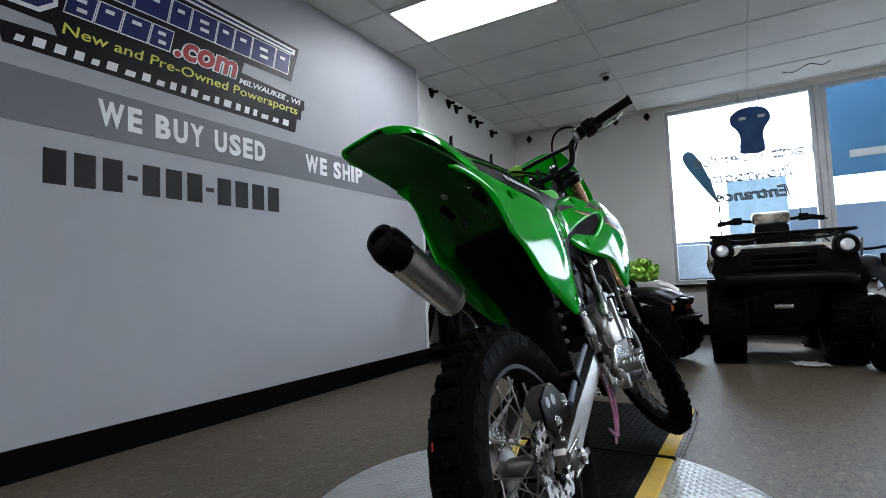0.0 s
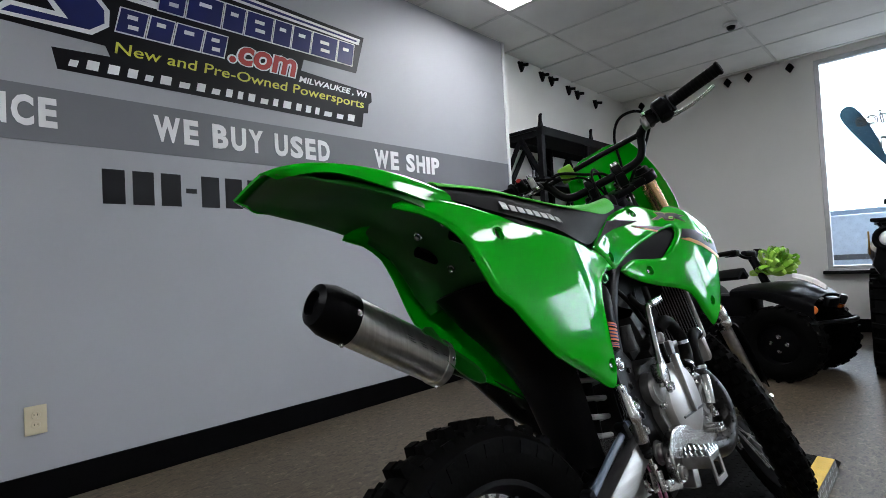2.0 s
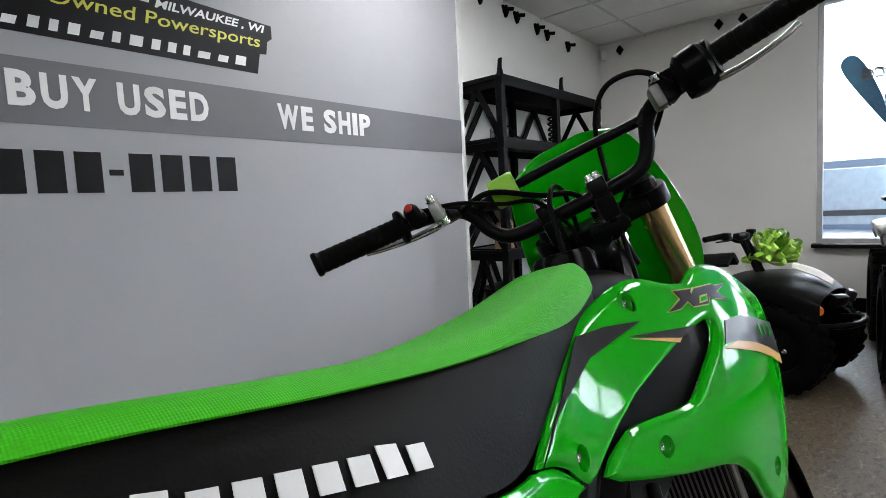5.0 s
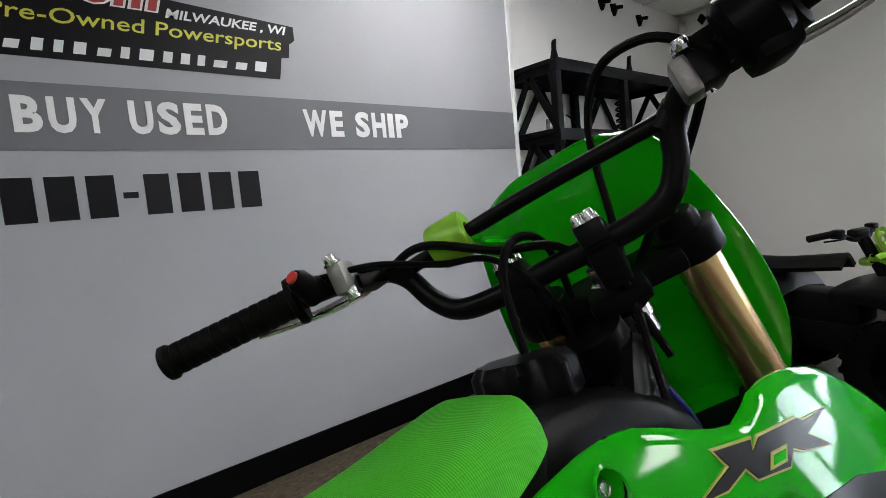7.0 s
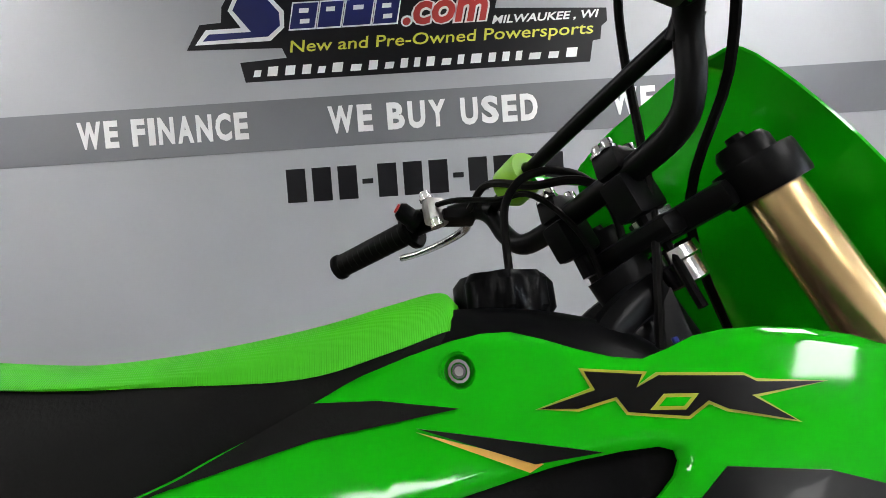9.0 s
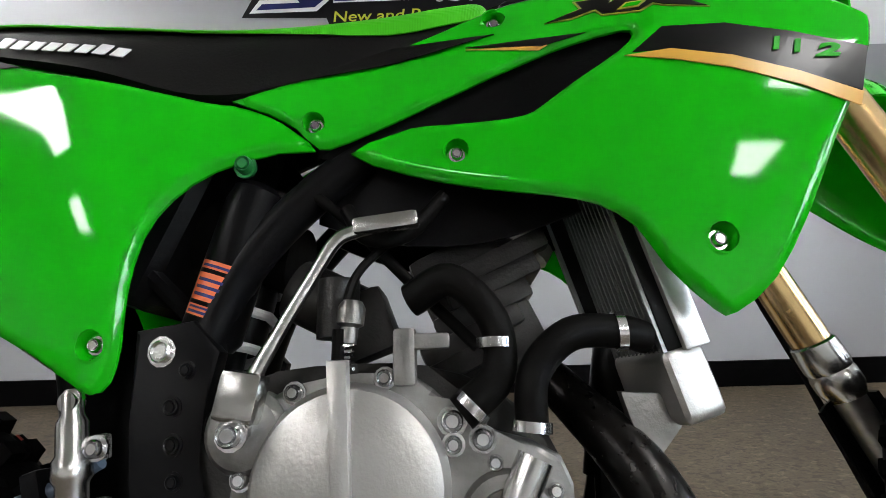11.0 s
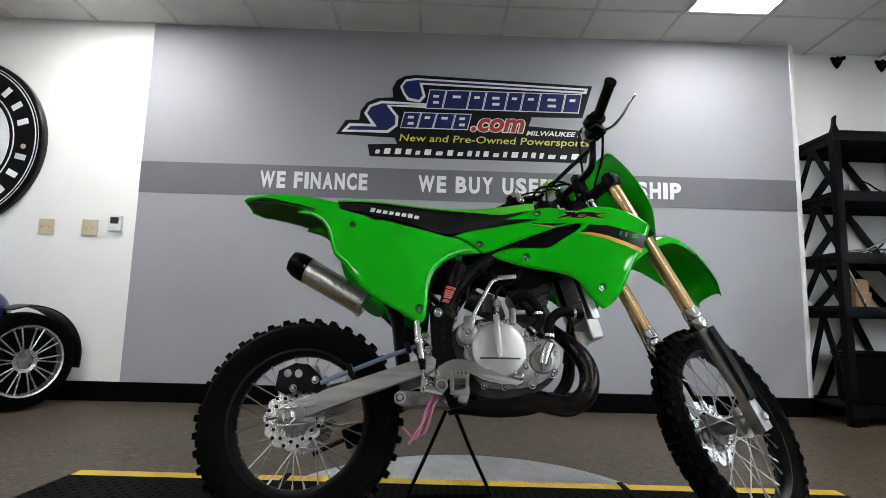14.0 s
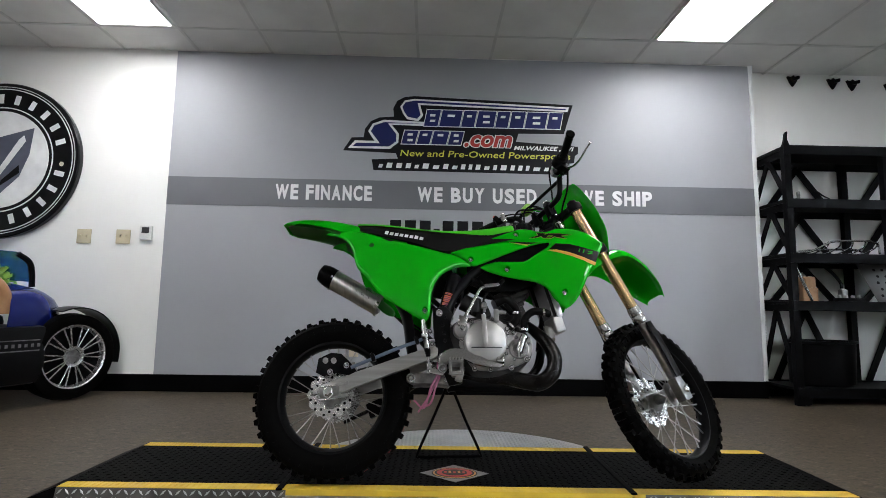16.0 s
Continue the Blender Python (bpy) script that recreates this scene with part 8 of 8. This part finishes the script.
for x, w in ((0.36, 0.42), (-0.55, 0.40)):
    bm = bmesh.new()
    tube(bm, [(x - 0.26, -w, 0.96), (x + 0.24, -w, 0.965), (x + 0.30, -w * 0.9, 0.965), (x + 0.30, w * 0.9, 0.965), (x + 0.24, w, 0.965), (x - 0.26, w, 0.96)], 0.013, 10, 4)
    for k in range(5):
        rod(bm, (x - 0.2 + 0.1 * k, -w, 0.963), (x - 0.2 + 0.1 * k, w, 0.963), 0.009, segs=8)
    for s in (-1, 1):
        tube(bm, [(x + 0.1, s * w, 0.96), (x + 0.08, s * w * 0.92, 0.90), (x - 0.05, s * w * 0.9, 0.90), (x - 0.08, s * w, 0.96)], 0.009, 8)
        tube(bm, [(x + 0.30, s * 0.36, 0.965), (x + 0.31, s * 0.30, 0.925), (x + 0.31, s * 0.16, 0.925), (x + 0.30, s * 0.10, 0.965)], 0.009, 8)
    part("cargo_rack", bm, M_STEEL_BLACK, quad, "tubular black cargo rack")
bm = bmesh.new()
sheet(bm, [[(-0.45, -0.16, 0.80), (-0.45, 0, 0.90), (-0.45, 0.16, 0.80)], [(-0.2, -0.16, 0.80), (-0.2, 0, 0.885), (-0.2, 0.16, 0.80)], [(0.08, -0.12, 0.82), (0.08, 0, 0.93), (0.08, 0.12, 0.82)]], 0.02, 4, 4)
part("seat", bm, M_SEAT_BLACK, quad)
bm = boxes(((0.16, 0.24, 0.18), (0.20, 0, 0.98), (0, 0, 0), 0.04, 3))
part("steering_column", bm, M_BLACK_PLASTIC, quad)
bm = boxes(((0.14, 0.26, 0.09), (0.20, 0, 1.12), (0, 12, 0), 0.03, 3))
part("meter_pod", bm, M_CAMO, quad, "camouflage instrument pod")
bm = bmesh.new()
tube(bm, [(0.10, -0.36, 1.10), (0.15, -0.25, 1.115), (0.19, -0.12, 1.10), (0.19, 0.12, 1.10), (0.15, 0.25, 1.115), (0.10, 0.36, 1.10)], 0.013, 10)
hb = part("handlebar", bm, M_STEEL_BLACK, quad)
for s in (-1, 1):
    part("grip", rod(bmesh.new(), (0.145, s * 0.26, 1.113), (0.10, s * 0.37, 1.10), 0.021, segs=14), M_HOSE, hb)
    part("switch", boxes(((0.05, 0.07, 0.06), (0.16, s * 0.23, 1.113), (0, 0, 0), 0.012)), M_BLACK_PLASTIC, hb)
    part("lever", tube(bmesh.new(), [(0.20, s * 0.22, 1.105), (0.21, s * 0.28, 1.09), (0.175, s * 0.38, 1.085)], 0.006, 8), M_HOSE, hb)
part("aerial", rod(bmesh.new(), (0.17, 0.21, 1.13), (0.16, 0.215, 1.30), 0.004, segs=6), M_HOSE, hb)

small = thing("youth_quad", "small black and white quad bike with a lime gift bow", "quad bike", pose(4.76, 0.85, 0, 0, 0, 258) @ Matrix.Scale(0.95, 4))
quad_wheels(small, 0.42, -0.36, 0.29, 0.265, 0.085)
bm = boxes(((0.95, 0.26, 0.18), (0, 0, 0.33), (0, 0, 0), 0.05), ((0.4, 0.22, 0.2), (-0.05, 0, 0.48), (0, 0, 0), 0.05))
part("chassis", bm, M_BLACK_PLASTIC, small)
for xs, mat, name in ((((0.10, 0.66, 0.33, 0.08), (0.30, 0.68, 0.36, 0.10), (0.50, 0.66, 0.34, 0.14), (0.62, 0.60, 0.26, 0.16)), M_BLACK_PLASTIC, "front_fender"),
                      (((-0.68, 0.66, 0.32, 0.12), (-0.48, 0.69, 0.35, 0.08), (-0.30, 0.66, 0.34, 0.10), (-0.18, 0.58, 0.26, 0.10)), M_BLACK_PLASTIC, "rear_fender")):
    bm = bmesh.new()
    sheet(bm, [[(x, -w, z - d), (x, -w * 0.92, z - d * 0.3), (x, 0, z), (x, w * 0.92, z - d * 0.3), (x, w, z - d)] for x, z, w, d in xs], 0.01, 4, 4)
    part(name, bm, mat, small, "glossy black fender")
bm = bmesh.new()
sheet(bm, [[(x, -w, z), (x, 0, z + 0.03), (x, w, z)] for x, z, w in ((0.40, 0.712, 0.02), (0.46, 0.70, 0.045), (0.54, 0.672, 0.045), (0.61, 0.625, 0.02))], 0.01, 4, 4)
part("nose_panel", bm, M_PLASTIC_WHITE, small, "white nose panel")
bm = bmesh.new()
sheet(bm, [[(-0.62, -0.12, 0.72), (-0.62, 0, 0.77), (-0.62, 0.12, 0.72)], [(-0.3, -0.13, 0.70), (-0.3, 0, 0.755), (-0.3, 0.13, 0.70)], [(0.05, -0.09, 0.72), (0.05, 0, 0.79), (0.05, 0.09, 0.72)]], 0.03, 4, 4)
part("seat", bm, M_SEAT_BLACK, small)
bm = bmesh.new()
tube(bm, [(0.02, -0.33, 0.90), (0.08, -0.20, 0.915), (0.11, -0.08, 0.87), (0.11, 0.08, 0.87), (0.08, 0.20, 0.915), (0.02, 0.33, 0.90)], 0.012, 10)
rod(bm, (0.12, 0, 0.87), (0.22, 0, 0.66), 0.03, segs=12)
hb = part("handlebar", bm, M_STEEL_BLACK, small)
part("bar_pad", boxes(((0.05, 0.16, 0.05), (0.10, 0, 0.90), (0, 0, 0), 0.018)), M_BLACK_PLASTIC, hb)
for s in (-1, 1):
    part("grip", rod(bmesh.new(), (0.075, s * 0.215, 0.914), (0.02, s * 0.335, 0.90), 0.019, segs=14), M_HOSE, hb)
    part("switch", boxes(((0.05, 0.06, 0.05), (0.085, s * 0.185, 0.91), (0, 0, 0), 0.012)), M_BLACK_PLASTIC, hb)
    part("lever", tube(bmesh.new(), [(0.12, s * 0.18, 0.90), (0.13, s * 0.24, 0.89), (0.09, s * 0.33, 0.885)], 0.005, 8), M_HOSE, hb)
    part("reflector", lathe(bmesh.new(), [(0, 0.012), (0.028, 0.010), (0.032, 0), (0, 0)], (0.60, s * 0.235, 0.50), (0.5, s, 0), 18), material("amber_reflector", (0.6, 0.14, 0.02), 0.2), small, "round amber reflector")
    part("headlight", boxes(((0.05, 0.10, 0.07), (0.665, s * 0.10, 0.55), (0, 20, s * 20), 0.02)), M_DECAL_BLACK, small)
bm = bmesh.new()
tube(bm, [(0.60, -0.20, 0.40), (0.72, -0.14, 0.42), (0.75, 0, 0.42), (0.72, 0.14, 0.42), (0.60, 0.20, 0.40)], 0.018, 10)
part("bumper", bm, M_STEEL_BLACK, small)
t = thing("price_tag", "white paper tag hanging from the small quad's bar", "price tag", small.matrix_basis @ pose(0.06, 0.30, 0.72, 0, 0, 30))
part("card", boxes(((0.10, 0.002, 0.13), (0, 0, 0), (0, 0, 0), 0.0008)), M_PLASTIC_WHITE, t, smooth=False)
part("print", boxes(((0.07, 0.001, 0.012), (0, -0.002, 0.03)), ((0.07, 0.001, 0.006), (0, -0.002, 0.01))), M_DECAL_GREY, t, smooth=False)
part("string", tube(bmesh.new(), [(0, 0, 0.065), (0.004, 0, 0.12), (0, 0, 0.18)], 0.0015, 5), M_PLASTIC_WHITE, t)


def gift_bow(m, size, label):
    """A pull bow: many looped ribbons round a centre."""
    bow = thing("gift_bow", label, "gift bow", m, group="gift bows")
    mats = (M_LIME, material("pale_lime_ribbon", (0.42, 0.70, 0.10), 0.4))
    rnd = random.Random(5)
    for k in range(64):
        a, e = rnd.uniform(0, math.tau), rnd.uniform(-0.15, 1.45)
        d = Vector((math.cos(a) * math.cos(e), math.sin(a) * math.cos(e), math.sin(e)))
        u, v = frame_of(d)
        w = 0.085 * size
        L = size * rnd.uniform(0.75, 1.1)
        bm = bmesh.new()
        rows = []
        for q in range(7):
            ang = math.pi * q / 6
            c = d * (L * math.sin(ang)) + u * (0.22 * L * math.cos(ang))
            rows.append([c - v * w * (0.4 + 0.6 * math.sin(ang)), c + v * w * (0.4 + 0.6 * math.sin(ang))])
        sheet(bm, rows, 0.001, 2, 1)
        part("ribbon_loop", bm, mats[k % 2], bow)
    return bow


gift_bow(small.matrix_basis @ pose(0.26, 0.05, 0.765), 0.18, "lime green ribbon bow on the small quad")

# a motorcycle beside the window, mostly out of view
moto = thing("black_motorcycle", "black motorcycle with white graphics and a round mirror", "motorcycle", pose(5.25, -1.02, 0, 0, 0, 178) @ Matrix.Scale(0.88, 4))
for x in (0.62, -0.62):
    hub = bmesh.new()
    lathe(hub, [(0, -0.04), (0.06, -0.04), (0.06, 0.04), (0, 0.04)], (x, 0, 0.31), (0, 1, 0), 24)
    w = part("wheel", hub, M_STEEL_BLACK, moto)
    bm = bmesh.new()
    lathe(bm, [(0.21, -0.04), (0.27, -0.065), (0.30, -0.04), (0.312, 0), (0.30, 0.04), (0.27, 0.065), (0.21, 0.04)], (x, 0, 0.31), (0, 1, 0), 40, True)
    part("tyre", bm, M_TYRE, w)
    bm = bmesh.new()
    for k in range(6):
        a = math.tau * k / 6
        rod(bm, (x, 0, 0.31), (x + 0.215 * math.cos(a), 0, 0.31 + 0.215 * math.sin(a)), 0.014, segs=8)
    part("spokes", bm, M_STEEL_BLACK, w)
bm = bmesh.new()
sheet(bm, [[(x, -w, z - 0.26), (x, -w * 1.1, z - 0.1), (x, 0, z), (x, w * 1.1, z - 0.1), (x, w, z - 0.26)] for x, z, w in ((-0.05, 0.88, 0.10), (0.12, 0.94, 0.15), (0.32, 0.95, 0.17), (0.50, 0.86, 0.13), (0.60, 0.76, 0.06))], 0.01, 4, 4)
body = part("fairing", bm, M_DECAL_BLACK, moto, "gloss black fairing with white graphics")
for k in range(7):
    rnd = random.Random(k)
    bm = bmesh.new()
    x, z = 0.15 + 0.05 * k, 0.74 + 0.03 * (k % 3)
    tube(bm, [(x, 0.165, z), (x + 0.03, 0.172, z + 0.05), (x + 0.08, 0.168, z + 0.03), (x + 0.06, 0.17, z - 0.02)], 0.006, 6)
    part("graphic", bm, M_DECAL_WHITE, body)
bm = boxes(((0.7, 0.2, 0.30), (0.0, 0, 0.45), (0, 0, 0), 0.06), ((0.5, 0.2, 0.08), (-0.35, 0, 0.78), (0, -8, 0), 0.03))
part("engine", bm, M_BLACK_PLASTIC, moto)
part("fork", rod(rod(bmesh.new(), (0.62, -0.1, 0.31), (0.40, -0.1, 0.95), 0.025), (0.62, 0.1, 0.31), (0.40, 0.1, 0.95), 0.025), M_STEEL_BLACK, moto)
bm = bmesh.new()
tube(bm, [(0.28, -0.38, 0.99), (0.36, -0.2, 1.02), (0.38, 0, 1.0), (0.36, 0.2, 1.02), (0.28, 0.38, 0.99)], 0.012, 10)
hb = part("handlebar", bm, M_STEEL_BLACK, moto)
for s in (-1, 1):
    part("grip", rod(bmesh.new(), (0.345, s * 0.25, 1.012), (0.28, s * 0.385, 0.99), 0.018, segs=12), M_HOSE, hb)
    part("mirror_stem", tube(bmesh.new(), [(0.36, s * 0.22, 1.02), (0.37, s * 0.25, 1.08), (0.36, s * 0.30, 1.13)], 0.006, 8), M_STEEL_BLACK, hb)
    mir = bmesh.new()
    lathe(mir, [(0, 0.012), (0.045, 0.01), (0.052, 0), (0.046, -0.012), (0, -0.018)], (0.36, s * 0.315, 1.155), (-1, 0, 0.1), 24)
    part("mirror", mir, M_CHROME, hb, "round chrome mirror")
t = thing("paper_scrap", "crumpled white paper lying on the floor", "paper", pose(4.75, -0.72, 0.0, 0, 0, 20))
bm = bmesh.new()
sheet(bm, [[(0.06 * i, 0.05 * j, 0.004 + 0.02 * abs(math.sin(2.1 * i + 1.3 * j))) for j in range(5)] for i in range(5)], 0.001, 2, 2)
part("sheet", bm, M_PLASTIC_WHITE, t)

# ---- blue three-wheeled roadster at the end of the wall ----
M_BLUE_PAINT = material("royal_blue_paint", (0.005, 0.013, 0.125), 0.2, 0, (0.004, 0.010, 0.10), 3, 2, coat=0.3)
M_TAN = material("tan_leather", (0.42, 0.22, 0.09), 0.5, 0, (0.34, 0.17, 0.07), 12, 4, 0.3, 160)
car = thing("roadster", "royal blue open roadster with tan seats and black sills", "car", pose(-2.088, 1.189, 0, 0, 0, 72) @ Matrix.Scale(0.86, 4))
for spans in (((-1.25, 0.70, 0.42, 0.50), (-1.0, 0.84, 0.56, 0.50), (-0.5, 0.90, 0.62, 0.60), (0.05, 0.90, 0.63, 0.62)),
              ((0.72, 0.96, 0.63, 0.62), (0.90, 0.975, 0.61, 0.62), (1.05, 0.945, 0.57, 0.60), (1.18, 0.88, 0.50, 0.58), (1.28, 0.77, 0.40, 0.56))):
    bm = bmesh.new()
    rows = []
    for x, z, w, b in spans:
        rows.append([(x, -w, b), (x, -w * 1.01, (b + z) / 2), (x, -w * 0.85, z - 0.05), (x, 0, z), (x, w * 0.85, z - 0.05), (x, w * 1.01, (b + z) / 2), (x, w, b)])
    sheet(bm, rows, 0.012, 4, 4)
    part("bonnet" if spans[0][0] > 0 else "tail_body", bm, M_BLUE_PAINT, car, "glossy royal blue bodywork")
bm = boxes(((2.2, 1.30, 0.45), (-0.08, 0, 0.40), (0, 0, 0), 0.05), ((0.35, 0.7, 0.3), (1.15, 0, 0.42), (0, 0, 0), 0.05))
sill = part("sill", bm, M_DECAL_BLACK, car, "gloss black side sill")
for z in (0.515, 0.435):
    part("trim_line", boxes(((2.0, 0.006, 0.008), (-0.05, -0.652, z))), M_CAST, sill, smooth=False)
for k in range(10):
    part("letter_bar", boxes(((0.020, 0.004, 0.026), (0.52 + 0.047 * k, -0.6525, 0.475))), M_CAST, sill, smooth=False)
for y in (-0.30, 0.30):
    bm = boxes(((0.5, 0.46, 0.14), (0.32, y, 0.66), (0, 0, 0), 0.05, 3), ((0.17, 0.46, 0.52), (0.10, y, 0.86), (0, -12, 0), 0.07, 3))
    part("seat", bm, M_TAN, car, "tan leather bucket seat")
bm = bmesh.new()
tube(bm, [(0.05, -0.58, 0.98), (0.30, -0.585, 1.01), (0.55, -0.585, 0.98), (0.68, -0.585, 0.88), (0.70, -0.58, 0.72)], 0.055, 12)
part("cockpit_roll", bm, M_TAN, car, "padded tan cockpit edge")
for y in (-0.46, 0.46):
    bm = bmesh.new()
    tube(bm, [(0.98, y, 0.93), (0.97, y, 1.04), (0.94, y, 1.13), (0.86, y * 0.96, 1.19)], 0.022, 10)
    part("screen_hoop", bm, M_STEEL_BLACK, car)
bm = bmesh.new()
sheet(bm, [[(0.99, -0.44, 0.97), (0.99, 0, 0.99), (0.99, 0.44, 0.97)], [(0.95, -0.46, 1.12), (0.94, 0, 1.16), (0.95, 0.46, 1.12)], [(0.84, -0.45, 1.20), (0.82, 0, 1.23), (0.84, 0.45, 1.20)]], 0.006, 4, 4)
m_screen = material("blue_tinted_screen", (0.05, 0.22, 0.55), 0.1)
m_screen.node_tree.nodes["Principled BSDF"].inputs["Transmission Weight"].default_value = 0.7
part("windscreen", bm, m_screen, car, "blue film over the windscreen")
for y in (-0.57, 0.57):
    c = (1.25, y, 0.36)
    swing_m = Matrix.Translation(c) @ Matrix.Rotation(radians(-4), 4, "Z") @ Matrix.Translation(-Vector(c))
    bm = bmesh.new()
    lathe(bm, [(0, -0.07), (0.05, -0.075), (0.06, -0.05), (0.06, 0.05), (0, 0.07)], c, (0, 1, 0), 28)
    w = part("wheel", bm, M_CAST, car, "multi-spoke alloy wheel")
    bm = bmesh.new()
    lathe(bm, [(0.262, -0.09), (0.305, -0.10), (0.348, -0.085), (0.36, 0), (0.348, 0.085), (0.305, 0.10), (0.262, 0.09)], c, (0, 1, 0), 48, True)
    part("tyre", bm, M_TYRE, w)
    bm = bmesh.new()
    lathe(bm, [(0.252, -0.088), (0.264, -0.092), (0.268, -0.08), (0.262, 0.08), (0.240, 0.08), (0.240, -0.06)], c, (0, 1, 0), 48, True)
    part("rim", bm, M_ALU, w)
    bm = bmesh.new()
    lathe(bm, [(0.06, -0.075), (0.085, -0.08), (0.085, -0.07), (0.06, -0.06)], c, (0, 1, 0), 32, True)
    part("hub_ring", bm, M_ALU, w)
    bm = bmesh.new()
    lathe(bm, [(0, -0.05), (0.24, -0.045), (0.24, -0.03), (0, -0.03)], c, (0, 1 if y > 0 else 1, 0), 40)
    part("backing_disc", bm, M_STEEL_BLACK, w)
    for k in range(10):
        for da in (-0.07, 0.07):
            a = math.tau * k / 10
            bm = bmesh.new()
            rod(bm, (c[0] + 0.08 * math.cos(a + da), y - 0.075 * (1 if y < 0 else -1), c[2] + 0.08 * math.sin(a + da)), (c[0] + 0.255 * math.cos(a + da * 1.6), y - 0.082 * (1 if y < 0 else -1), c[2] + 0.255 * math.sin(a + da * 1.6)), 0.006, segs=6)
            part("spoke", bm, M_ALU, w)
    bm = bmesh.new()
    rows = []
    for k in range(9):
        a = radians(-12 + 125 * k / 8)
        rows.append([(c[0] + 0.40 * math.cos(a), y - 0.10, c[2] + 0.40 * math.sin(a)), (c[0] + 0.41 * math.cos(a), y, c[2] + 0.41 * math.sin(a)), (c[0] + 0.40 * math.cos(a), y + 0.10, c[2] + 0.40 * math.sin(a))])
    sheet(bm, rows, 0.01, 3, 3)
    part("wheel_arch", bm, M_DECAL_BLACK, car, "black cycle wing")
    for ob in (w, *w.children):
        ob.data.transform(swing_m)
    part("axle_arm", rod(bmesh.new(), (c[0], y, c[2]), (c[0] - 0.1, y * 0.3, 0.40), 0.025), M_STEEL_BLACK, car)
bm = bmesh.new()
lathe(bm, [(0.2, -0.09), (0.28, -0.11), (0.33, -0.08), (0.335, 0), (0.33, 0.08), (0.28, 0.11), (0.2, 0.09)], (-1.1, 0, 0.335), (0, 1, 0), 40, True)
part("rear_tyre", bm, M_TYRE, car)
gift_bow(car.matrix_basis @ pose(0.92, -0.10, 0.975), 0.15, "lime green ribbon bow on the roadster's bonnet")
